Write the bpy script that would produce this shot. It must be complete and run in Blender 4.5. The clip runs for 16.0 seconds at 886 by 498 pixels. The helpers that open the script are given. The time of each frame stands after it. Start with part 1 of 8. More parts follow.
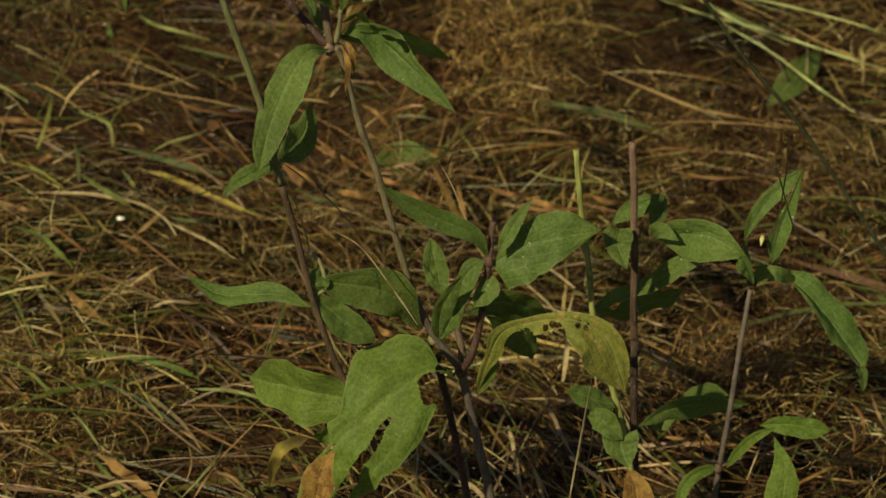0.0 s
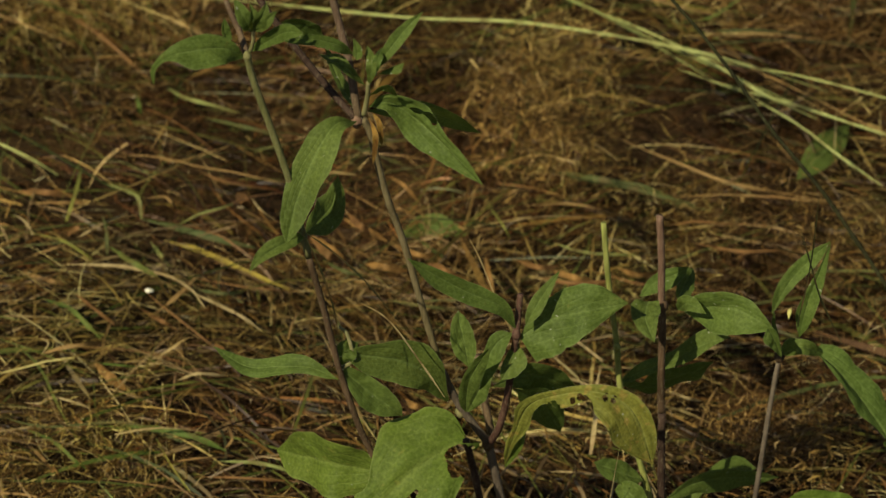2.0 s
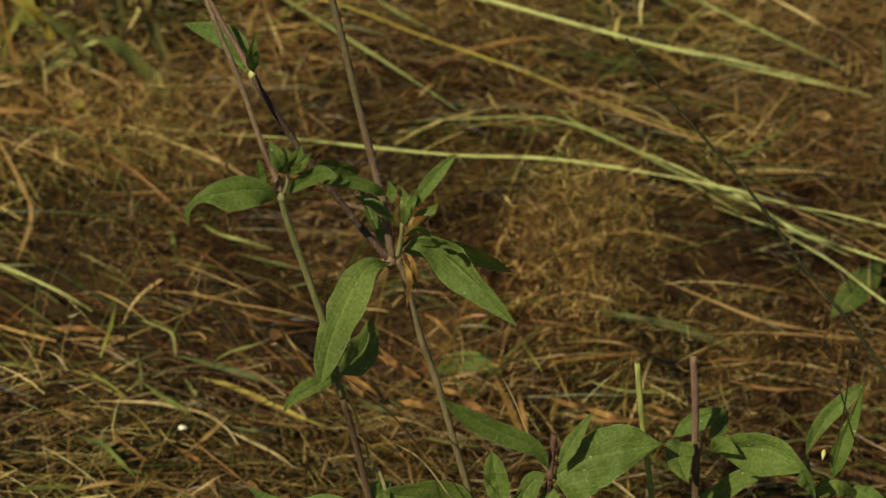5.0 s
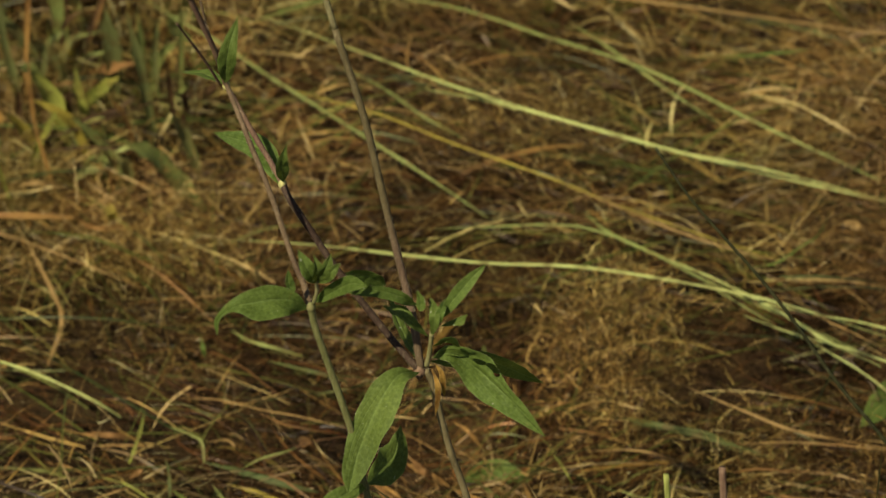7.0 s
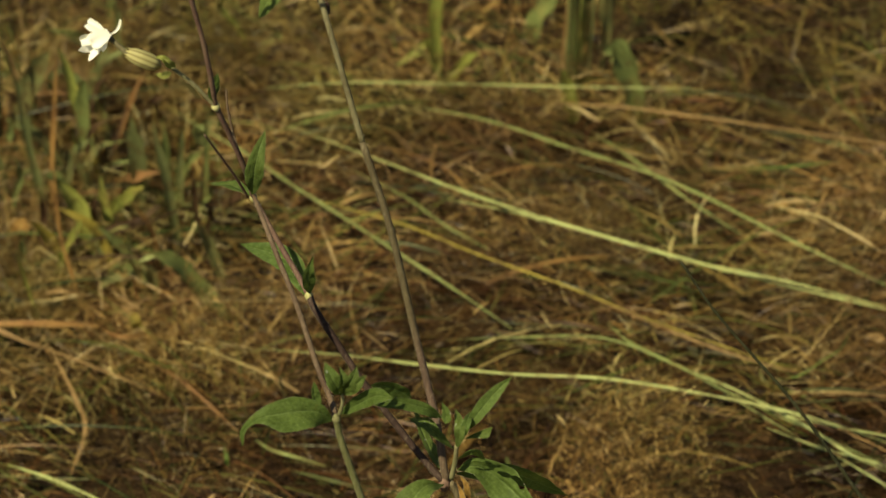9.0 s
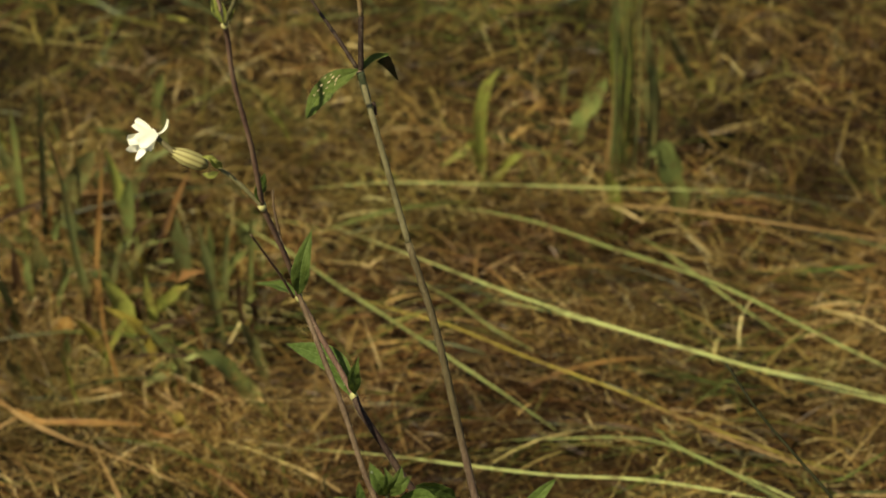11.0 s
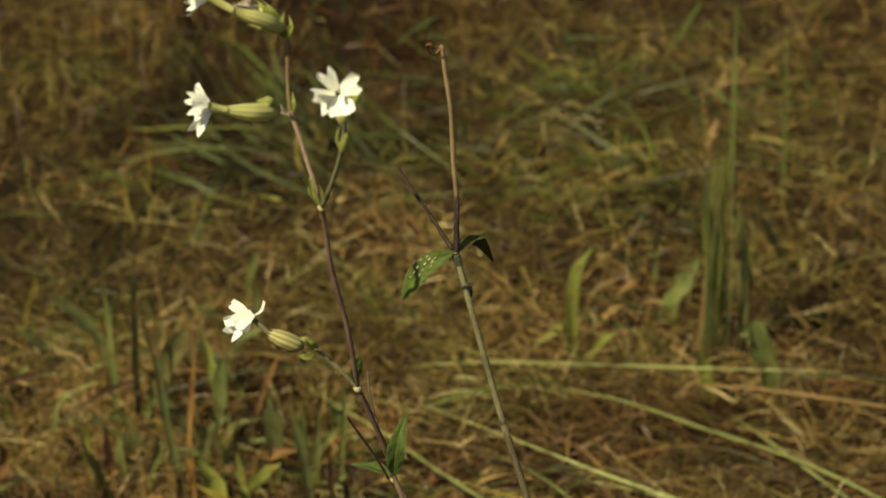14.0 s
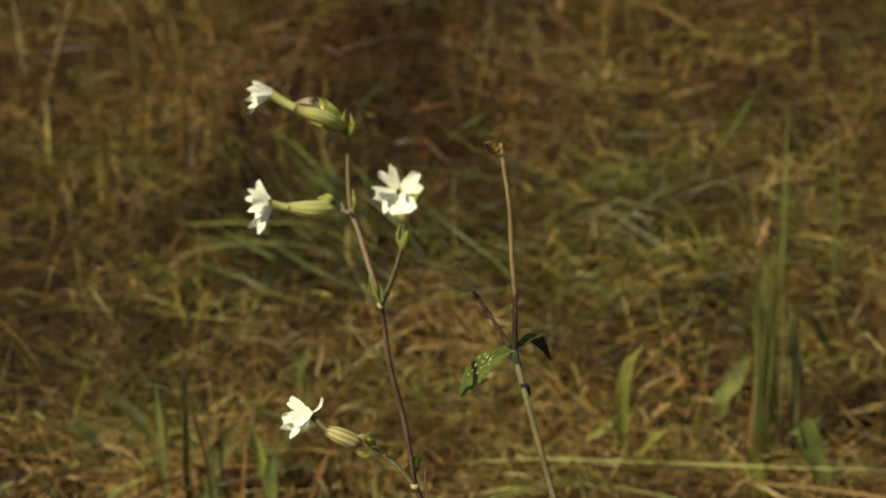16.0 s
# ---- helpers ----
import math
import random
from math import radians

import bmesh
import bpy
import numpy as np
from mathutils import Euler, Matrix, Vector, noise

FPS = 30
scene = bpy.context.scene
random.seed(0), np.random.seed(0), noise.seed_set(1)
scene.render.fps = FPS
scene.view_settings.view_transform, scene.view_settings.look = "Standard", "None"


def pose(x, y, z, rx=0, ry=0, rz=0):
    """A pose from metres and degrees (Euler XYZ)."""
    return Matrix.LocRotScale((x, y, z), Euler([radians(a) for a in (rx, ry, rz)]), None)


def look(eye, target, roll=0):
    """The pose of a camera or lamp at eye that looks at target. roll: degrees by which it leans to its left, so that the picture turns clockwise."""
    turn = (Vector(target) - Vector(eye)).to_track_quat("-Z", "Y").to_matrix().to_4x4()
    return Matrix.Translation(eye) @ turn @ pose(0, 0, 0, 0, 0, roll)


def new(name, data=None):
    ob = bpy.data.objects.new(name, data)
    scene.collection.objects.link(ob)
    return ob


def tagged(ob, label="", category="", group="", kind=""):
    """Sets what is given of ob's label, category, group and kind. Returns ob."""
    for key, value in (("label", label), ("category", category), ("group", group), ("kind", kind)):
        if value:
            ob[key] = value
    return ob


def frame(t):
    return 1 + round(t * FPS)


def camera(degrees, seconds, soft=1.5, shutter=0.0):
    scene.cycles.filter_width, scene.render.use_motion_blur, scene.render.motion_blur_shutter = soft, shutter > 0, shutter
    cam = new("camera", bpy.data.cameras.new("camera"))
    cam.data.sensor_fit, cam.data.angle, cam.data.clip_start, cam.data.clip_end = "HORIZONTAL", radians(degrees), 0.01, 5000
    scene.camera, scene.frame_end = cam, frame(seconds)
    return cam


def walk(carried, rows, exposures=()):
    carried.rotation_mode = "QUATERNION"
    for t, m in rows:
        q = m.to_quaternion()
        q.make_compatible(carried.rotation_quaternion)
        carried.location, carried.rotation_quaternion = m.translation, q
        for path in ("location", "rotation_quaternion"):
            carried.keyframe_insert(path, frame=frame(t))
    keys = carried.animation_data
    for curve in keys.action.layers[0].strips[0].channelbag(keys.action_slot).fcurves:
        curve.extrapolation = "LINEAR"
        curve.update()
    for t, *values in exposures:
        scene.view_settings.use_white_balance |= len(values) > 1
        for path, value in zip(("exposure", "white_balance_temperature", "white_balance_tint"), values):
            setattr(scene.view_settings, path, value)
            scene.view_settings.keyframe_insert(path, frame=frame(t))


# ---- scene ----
# the camera: a long lens on a tripod, tilting up along the plant
cam = camera(13.0, 16.0, soft=1.35)
cam.data.dof.use_dof = True
cam.data.dof.focus_distance = 2.18
cam.data.dof.aperture_fstop = 15.5
PATH = [
    (0.0, 0.0000, -0.0055, 1.6500, 52.000, -0.000, 0.561),
    (0.5, 0.0004, -0.0043, 1.6509, 52.215, 0.049, 0.488),
    (1.0, 0.0013, -0.0066, 1.6497, 52.516, 0.169, 0.460),
    (1.5, 0.0015, -0.0070, 1.6490, 52.804, 0.325, 0.403),
    (2.0, 0.0020, -0.0063, 1.6497, 53.085, 0.584, 0.312),
    (2.5, 0.0034, -0.0028, 1.6516, 53.282, 0.814, 0.164),
    (3.0, 0.0032, -0.0024, 1.6532, 53.574, 0.953, 0.083),
    (3.5, 0.0034, -0.0019, 1.6544, 53.868, 1.037, 0.055),
    (4.0, 0.0027, -0.0017, 1.6567, 54.192, 1.078, 0.029),
    (6.5, 0.0016, -0.0006, 1.6607, 55.996, 1.617, 0.030),
    (7.0, 0.0035, 0.0008, 1.6631, 56.377, 1.782, -0.002),
    (7.5, 0.0022, -0.0002, 1.6641, 56.785, 1.898, 0.134),
    (8.0, 0.0020, -0.0012, 1.6688, 57.146, 1.981, 0.150),
    (8.5, 0.0010, -0.0009, 1.6698, 57.526, 2.049, 0.172),
    (9.0, -0.0004, -0.0009, 1.6686, 57.930, 2.111, 0.145),
    (11.5, -0.0026, -0.0016, 1.6703, 59.793, 3.090, -0.024),
    (12.0, -0.0030, -0.0024, 1.6712, 60.222, 3.306, -0.127),
    (12.5, -0.0062, -0.0040, 1.6718, 60.670, 3.394, -0.168),
    (13.0, -0.0026, -0.0024, 1.6733, 61.134, 3.709, -0.334),
    (13.5, -0.0021, -0.0011, 1.6735, 61.561, 3.965, -0.444),
    (14.0, -0.0076, -0.0023, 1.6738, 61.987, 4.269, -0.473),
    (14.5, -0.0094, -0.0028, 1.6758, 62.353, 4.489, -0.508),
    (15.0, -0.0147, -0.0038, 1.6761, 62.739, 4.580, -0.493),
    (15.5, -0.0176, -0.0046, 1.6755, 63.086, 4.722, -0.506),
    (16.0, -0.0177, -0.0035, 1.6761, 63.382, 4.903, -0.482),
]
walk(cam, [(t, pose(x, y, z, rx, 0, rz) @ pose(0, 0, 0, 0, 0, roll)) for t, x, y, z, rx, rz, roll in PATH],
     exposures=[(0.0, -0.14), (3.5, -0.07), (7.0, 0.15), (12.0, 0.21), (16.0, 0.14)])

# ---- daylight ----
SUN_WAY = Vector((-0.38, -0.57, 0.73)).normalized()
world = bpy.data.worlds.new("daylight")
scene.world = world
world.use_nodes = True
sky = world.node_tree.nodes.new("ShaderNodeTexSky")
sky.sky_type, sky.sun_disc = "NISHITA", False
sky.sun_elevation = math.asin(SUN_WAY.z)
sky.sun_rotation = math.atan2(SUN_WAY.x, SUN_WAY.y)
back = world.node_tree.nodes["Background"]
back.inputs["Strength"].default_value = 0.05
world.node_tree.links.new(sky.outputs[0], back.inputs["Color"])
sun = new("sun", bpy.data.lights.new("sun", "SUN"))
sun.data.energy, sun.data.angle, sun.data.color = 4.8, radians(0.55), (1.0, 0.892, 0.65)
sun.matrix_world = look(SUN_WAY * 20, (0, 0, 0))


# ---- materials ----
class Mat:
    """A node material with a principled shader and short ways to add nodes."""

    def __init__(self, name, rough=0.6, spec=0.3):
        self.m = bpy.data.materials.new(name)
        self.m.use_nodes = True
        self.t = self.m.node_tree
        self.b = self.t.nodes["Principled BSDF"]
        self.b.inputs["Roughness"].default_value = rough
        self.b.inputs["Specular IOR Level"].default_value = spec

    def n(self, kind, **props):
        node_ = self.t.nodes.new(kind)
        for k, v in props.items():
            if k == "operation":
                node_.operation = v
            elif k == "blend_type":
                node_.data_type, node_.blend_type = "RGBA", v
        return node_

    def link(self, a, b):
        self.t.links.new(a, b)

    def noise(self, scale, detail=3.0, coords="Object", stretch=None):
        tc = self.n("ShaderNodeTexCoord")
        out = tc.outputs[coords]
        if stretch:
            mp = self.n("ShaderNodeMapping")
            mp.inputs["Scale"].default_value = stretch
            self.link(out, mp.inputs["Vector"])
            out = mp.outputs[0]
        nz = self.n("ShaderNodeTexNoise")
        nz.inputs["Scale"].default_value, nz.inputs["Detail"].default_value = scale, detail
        self.link(out, nz.inputs["Vector"])
        return nz.outputs["Fac"]

    def ramp(self, fac, stops, mode="LINEAR"):
        r = self.n("ShaderNodeValToRGB")
        r.color_ramp.interpolation = mode
        el = r.color_ramp.elements
        while len(el) < len(stops):
            el.new(0.5)
        for e, (p, c) in zip(el, stops):
            e.position, e.color = p, (*c, 1)
        self.link(fac, r.inputs["Fac"])
        return r.outputs["Color"]

    def mix(self, fac, a, b, kind="MIX"):
        mx = self.n("ShaderNodeMix", blend_type=kind)
        for sock, v in ((mx.inputs[0], fac), (mx.inputs[6], a), (mx.inputs[7], b)):
            if isinstance(v, (int, float)):
                sock.default_value = v
            elif isinstance(v, tuple):
                sock.default_value = (*v, 1)
            else:
                self.link(v, sock)
        return mx.outputs[2]

    def math(self, op, a, b=0.0):
        md = self.n("ShaderNodeMath", operation=op)
        for sock, v in zip(md.inputs, (a, b)):
            if isinstance(v, (int, float)):
                sock.default_value = v
            else:
                self.link(v, sock)
        return md.outputs[0]

    def bump(self, height, strength, dist=0.001):
        bp = self.n("ShaderNodeBump")
        bp.inputs["Strength"].default_value, bp.inputs["Distance"].default_value = strength, dist
        self.link(height, bp.inputs["Height"])
        self.link(bp.outputs[0], self.b.inputs["Normal"])

    def colour(self, c):
        self.link(c, self.b.inputs["Base Color"])

    def thin(self, c, share):
        """Let a share of the light shine through, as in a leaf."""
        tr = self.n("ShaderNodeBsdfTranslucent")
        if isinstance(c, tuple):
            tr.inputs["Color"].default_value = (*c, 1)
        else:
            self.link(c, tr.inputs["Color"])
        ms = self.n("ShaderNodeMixShader")
        ms.inputs[0].default_value = share
        self.link(self.b.outputs[0], ms.inputs[1])
        self.link(tr.outputs[0], ms.inputs[2])
        self.link(ms.outputs[0], self.t.nodes["Material Output"].inputs["Surface"])


def leaf_material(name, low, high, vein, stain, stain_from):
    """A leaf: u runs along it, v across it from 0 to 1; pale midrib, side veins, spots and stains."""
    s = Mat(name, 0.6, 0.14)
    uv = s.n("ShaderNodeUVMap")
    uv.uv_map = "UVMap"
    sep = s.n("ShaderNodeSeparateXYZ")
    s.link(uv.outputs[0], sep.inputs[0])
    u, v = sep.outputs[0], sep.outputs[1]
    side = s.math("ABSOLUTE", s.math("SUBTRACT", v, 0.5))
    rib = s.math("SUBTRACT", 1.0, s.math("MINIMUM", s.math("MULTIPLY", side, 16.0), 1.0))
    # side veins run nearly along the leaf
    wave = s.math("SINE", s.math("ADD", s.math("MULTIPLY", side, 44.0), s.math("MULTIPLY", u, -16.0)))
    veins = s.math("POWER", s.math("MAXIMUM", wave, 0.0), 6.0)
    info = s.n("ShaderNodeObjectInfo")
    base = s.mix(s.ramp(s.noise(48.0, 6.0), [(0.3, (0, 0, 0)), (0.7, (1, 1, 1))]), tuple(k * 0.85 for k in low), tuple(k * 1.1 for k in high))
    base = s.mix(s.math("MULTIPLY", s.ramp(s.noise(16.0, 3.0), [(0.4, (0, 0, 0)), (0.7, (1, 1, 1))]), 0.16), base, stain)
    base = s.mix(s.math("MULTIPLY", info.outputs["Random"], 0.22), base, stain)
    base = s.mix(s.math("MULTIPLY", s.math("MAXIMUM", rib, s.math("MULTIPLY", veins, 0.3)), 0.58), base, vein)
    spots = s.ramp(s.noise(150.0, 2.0), [(stain_from, (0, 0, 0)), (stain_from + 0.08, (1, 1, 1))])
    base = s.mix(s.math("MULTIPLY", spots, 0.7), base, stain)
    tc = s.n("ShaderNodeTexCoord")
    net = s.n("ShaderNodeTexVoronoi")
    net.feature = "DISTANCE_TO_EDGE"
    net.inputs["Scale"].default_value = 190.0
    s.link(tc.outputs["Object"], net.inputs["Vector"])
    mesh_veins = s.ramp(net.outputs["Distance"], [(0.0, (1, 1, 1)), (0.12, (0, 0, 0))])
    base = s.mix(s.math("MULTIPLY", mesh_veins, 0.22), base, vein)
    grain = s.ramp(s.noise(520.0, 3.0), [(0.35, (0.78, 0.8, 0.74)), (0.65, (1.16, 1.15, 1.1))])
    base = s.mix(1.0, base, grain, "MULTIPLY")
    margin = s.ramp(side, [(0.465, (0, 0, 0)), (0.495, (1, 1, 1))])
    base = s.mix(s.math("MULTIPLY", margin, 0.55), base, vein)
    flecks = s.ramp(s.noise(330.0, 1.0), [(0.76, (0, 0, 0)), (0.79, (1, 1, 1))])
    base = s.mix(s.math("MULTIPLY", flecks, 0.8), base, (0.42, 0.46, 0.3))
    s.colour(base)
    s.bump(s.math("SUBTRACT", s.math("ADD", s.noise(420.0, 3.0), s.math("MULTIPLY", net.outputs["Distance"], 0.9)), s.math("ADD", s.math("MULTIPLY", rib, 1.2), s.math("MULTIPLY", veins, 0.4))), 0.6, 0.0006)
    s.thin(s.mix(0.5, base, (0.2, 0.24, 0.02)), 0.32)
    return s.m


def stem_material(name, low, high, rough=0.7):
    s = Mat(name, rough, 0.15)
    c = s.mix(s.ramp(s.noise(60.0, 4.0), [(0.35, (0, 0, 0)), (0.65, (1, 1, 1))]), low, high)
    lines = s.ramp(s.noise(800.0, 3.0, stretch=(1, 1, 0.06)), [(0.35, (0.78, 0.76, 0.74)), (0.65, (1.18, 1.17, 1.14))])
    c = s.mix(1.0, c, lines, "MULTIPLY")
    fuzz = s.ramp(s.noise(1100.0, 2.0, stretch=(1, 1, 0.4)), [(0.56, (0, 0, 0)), (0.7, (1, 1, 1))])
    s.colour(s.mix(s.math("MULTIPLY", fuzz, 0.22), c, (0.34, 0.3, 0.18)))
    s.bump(s.noise(800.0, 3.0, stretch=(1, 1, 0.08)), 0.35, 0.0005)
    return s.m


def blade_material(name, low, high, tip):
    """A grass blade with lengthwise streaks; it yellows towards its stained patches."""
    s = Mat(name, 0.55, 0.18)
    uv = s.n("ShaderNodeUVMap")
    uv.uv_map = "UVMap"
    mp = s.n("ShaderNodeMapping")
    mp.inputs["Scale"].default_value = (1.5, 9.0, 1.0)
    s.link(uv.outputs[0], mp.inputs["Vector"])
    nz = s.n("ShaderNodeTexNoise")
    nz.inputs["Scale"].default_value = 3.0
    s.link(mp.outputs[0], nz.inputs["Vector"])
    c = s.mix(nz.outputs["Fac"], low, high)
    c = s.mix(s.ramp(s.noise(30.0, 3.0), [(0.52, (0, 0, 0)), (0.7, (1, 1, 1))]), c, tip)
    worn = s.ramp(s.noise(75.0, 4.0), [(0.5, (0, 0, 0)), (0.66, (1, 1, 1))])
    c = s.mix(s.math("MULTIPLY", worn, 0.6), c, (0.13, 0.08, 0.03))
    streak = s.ramp(nz.outputs["Fac"], [(0.35, (0.7, 0.68, 0.62)), (0.6, (1.15, 1.15, 1.1))])
    c = s.mix(1.0, c, streak, "MULTIPLY")
    s.colour(c)
    s.bump(nz.outputs["Fac"], 0.4, 0.0006)
    s.thin(c, 0.22)
    return s.m


def litter_material(name, stops, rough=0.42):
    """Dry grass: each strand takes its own colour, with streaks and stains."""
    s = Mat(name, rough, 0.22)
    geo = s.n("ShaderNodeNewGeometry")
    c = s.ramp(geo.outputs["Random Per Island"], stops)
    shade = s.ramp(s.noise(160.0, 3.0), [(0.3, (0.6, 0.57, 0.5)), (0.7, (1.15, 1.15, 1.1))])
    c = s.mix(1.0, c, shade, "MULTIPLY")
    patch = s.ramp(s.noise(7.0, 4.0), [(0.38, (0.5, 0.45, 0.39)), (0.54, (0.98, 0.97, 0.9)), (0.7, (1.25, 1.19, 1.07))])
    c = s.mix(1.0, c, patch, "MULTIPLY")
    mossy = s.ramp(s.noise(6.5, 4.0), [(0.4, (1.04, 0.97, 0.88)), (0.64, (0.88, 1.0, 0.78))])
    c = s.mix(1.0, c, mossy, "MULTIPLY")
    s.colour(c)
    s.thin(c, 0.2)
    return s.m


LEAF = leaf_material("campion_leaf", (0.073, 0.122, 0.021), (0.112, 0.172, 0.035), (0.18, 0.25, 0.07), (0.17, 0.18, 0.04), 0.70)
LEAF_OLD = leaf_material("ageing_leaf", (0.075, 0.132, 0.016), (0.122, 0.19, 0.027), (0.2, 0.26, 0.06), (0.2, 0.22, 0.04), 0.66)
LEAF_YELLOW = leaf_material("yellowing_leaf", (0.11, 0.16, 0.02), (0.2, 0.235, 0.035), (0.3, 0.32, 0.09), (0.34, 0.24, 0.06), 0.58)
BRACT = leaf_material("bract", (0.3, 0.35, 0.055), (0.46, 0.49, 0.1), (0.4, 0.42, 0.15), (0.3, 0.24, 0.09), 0.66)
BRACT_DRY = leaf_material("dry_bract", (0.42, 0.33, 0.22), (0.6, 0.48, 0.36), (0.6, 0.5, 0.4), (0.36, 0.2, 0.14), 0.6)
DRYLEAF = leaf_material("dry_leaf", (0.26, 0.14, 0.03), (0.4, 0.23, 0.05), (0.42, 0.3, 0.1), (0.15, 0.06, 0.02), 0.5)
STEM = stem_material("green_stem", (0.11, 0.115, 0.04), (0.17, 0.17, 0.065))
STEM_PURPLE = stem_material("purple_stem", (0.13, 0.075, 0.053), (0.2, 0.13, 0.08))


def mottled_stem():
    """A stem that turns from purple-brown to grey-green and back."""
    s = Mat("mottled_stem", 0.7, 0.15)
    far = s.ramp(s.noise(7.0, 2.0), [(0.44, (0.16, 0.10, 0.07)), (0.62, (0.125, 0.10, 0.045))])
    c = s.mix(s.math("MULTIPLY", s.noise(90.0, 4.0), 0.6), far, (0.075, 0.06, 0.035))
    lines = s.ramp(s.noise(800.0, 3.0, stretch=(1, 1, 0.06)), [(0.35, (0.78, 0.76, 0.74)), (0.65, (1.18, 1.17, 1.14))])
    c = s.mix(1.0, c, lines, "MULTIPLY")
    fuzz = s.ramp(s.noise(1100.0, 2.0, stretch=(1, 1, 0.4)), [(0.56, (0, 0, 0)), (0.7, (1, 1, 1))])
    s.colour(s.mix(s.math("MULTIPLY", fuzz, 0.22), c, (0.34, 0.3, 0.18)))
    s.bump(s.noise(800.0, 3.0, stretch=(1, 1, 0.08)), 0.35, 0.0005)
    return s.m


STEM_MOTTLED = mottled_stem()
HAIR = stem_material("plant_hair", (0.34, 0.32, 0.2), (0.5, 0.47, 0.32))
STEM_BROWN = stem_material("brown_stem", (0.06, 0.038, 0.02), (0.115, 0.075, 0.042))
STEM_DARK = stem_material("dark_stem", (0.036, 0.021, 0.015), (0.07, 0.045, 0.03))
STEM_BLACK = stem_material("withered_dark_stem", (0.02, 0.013, 0.01), (0.042, 0.027, 0.018))
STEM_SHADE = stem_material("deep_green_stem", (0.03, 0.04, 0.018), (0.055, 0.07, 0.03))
STEM_PALE = stem_material("pale_stem", (0.16, 0.16, 0.06), (0.25, 0.23, 0.11))
STEM_DRY = stem_material("dry_stem", (0.085, 0.055, 0.032), (0.15, 0.105, 0.06))
STEM_RED = stem_material("red_stem", (0.055, 0.028, 0.02), (0.10, 0.055, 0.038))
STEM_GREY = stem_material("grey_green_stem", (0.115, 0.10, 0.045), (0.165, 0.15, 0.07))
STEM_MUDDY = stem_material("muddy_green_stem", (0.055, 0.052, 0.024), (0.1, 0.09, 0.042))
STEM_FAWN = stem_material("fawn_stem", (0.125, 0.1, 0.048), (0.19, 0.155, 0.078))
STEM_JOINT = stem_material("pale_joint", (0.34, 0.33, 0.11), (0.5, 0.48, 0.2))
STEM_ROSE = stem_material("rosy_stem", (0.23, 0.15, 0.095), (0.34, 0.24, 0.16))
STEM_FUZZY = stem_material("fuzzy_grey_stem", (0.086, 0.067, 0.049), (0.152, 0.124, 0.088))
STEM_SEDGE = stem_material("dark_olive_stalk", (0.024, 0.026, 0.01), (0.044, 0.045, 0.017))
STEM_OLIVE = stem_material("olive_stem", (0.2, 0.145, 0.06), (0.28, 0.22, 0.09))
STALK_GREEN = stem_material("grass_stalk", (0.19, 0.22, 0.05), (0.28, 0.3, 0.08))
STRAW = stem_material("straw_stem", (0.19, 0.13, 0.055), (0.3, 0.22, 0.1))
RUST = stem_material("rust_stem", (0.14, 0.06, 0.015), (0.24, 0.12, 0.03))
BLADE_GREEN = blade_material("green_blade", (0.085, 0.135, 0.025), (0.14, 0.21, 0.045), (0.19, 0.2, 0.05))
BLADE_PALE = blade_material("pale_blade", (0.3, 0.36, 0.1), (0.62, 0.66, 0.26), (0.46, 0.46, 0.16))
BLADE_LIME = blade_material("lime_blade", (0.17, 0.21, 0.055), (0.32, 0.36, 0.12), (0.3, 0.29, 0.09))
BLADE_YGREEN = blade_material("yellow_green_blade", (0.18, 0.2, 0.035), (0.31, 0.33, 0.07), (0.36, 0.3, 0.06))
BLADE_YELLOW = blade_material("yellow_blade", (0.32, 0.26, 0.04), (0.5, 0.4, 0.075), (0.24, 0.19, 0.045))
BLADE_STRAW = blade_material("straw_blade", (0.28, 0.17, 0.06), (0.42, 0.28, 0.11), (0.22, 0.12, 0.04))
BLADE_FRESH = blade_material("fresh_yellow_green_blade", (0.3, 0.33, 0.06), (0.5, 0.52, 0.12), (0.5, 0.44, 0.1))
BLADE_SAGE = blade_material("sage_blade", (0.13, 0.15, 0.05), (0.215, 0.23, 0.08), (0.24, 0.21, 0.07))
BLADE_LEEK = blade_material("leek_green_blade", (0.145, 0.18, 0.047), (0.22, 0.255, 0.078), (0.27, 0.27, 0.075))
BLADE_TAN = blade_material("tan_blade", (0.3, 0.16, 0.045), (0.46, 0.27, 0.085), (0.24, 0.12, 0.04))
BLADE_CREAM = blade_material("cream_straw", (0.42, 0.32, 0.14), (0.56, 0.46, 0.24), (0.36, 0.26, 0.1))
BLADE_RUST = blade_material("rust_blade", (0.2, 0.1, 0.034), (0.33, 0.18, 0.065), (0.14, 0.07, 0.026))
BLADE_BLUE = blade_material("blue_green_blade", (0.072, 0.098, 0.032), (0.11, 0.14, 0.048), (0.13, 0.125, 0.04))
BLADE_DULL = blade_material("dull_blade", (0.07, 0.088, 0.026), (0.12, 0.135, 0.042), (0.15, 0.13, 0.04))
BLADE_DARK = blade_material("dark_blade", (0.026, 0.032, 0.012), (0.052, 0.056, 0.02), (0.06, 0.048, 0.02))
BLADE_BROWN = blade_material("brown_blade", (0.045, 0.025, 0.013), (0.09, 0.05, 0.025), (0.12, 0.07, 0.03))
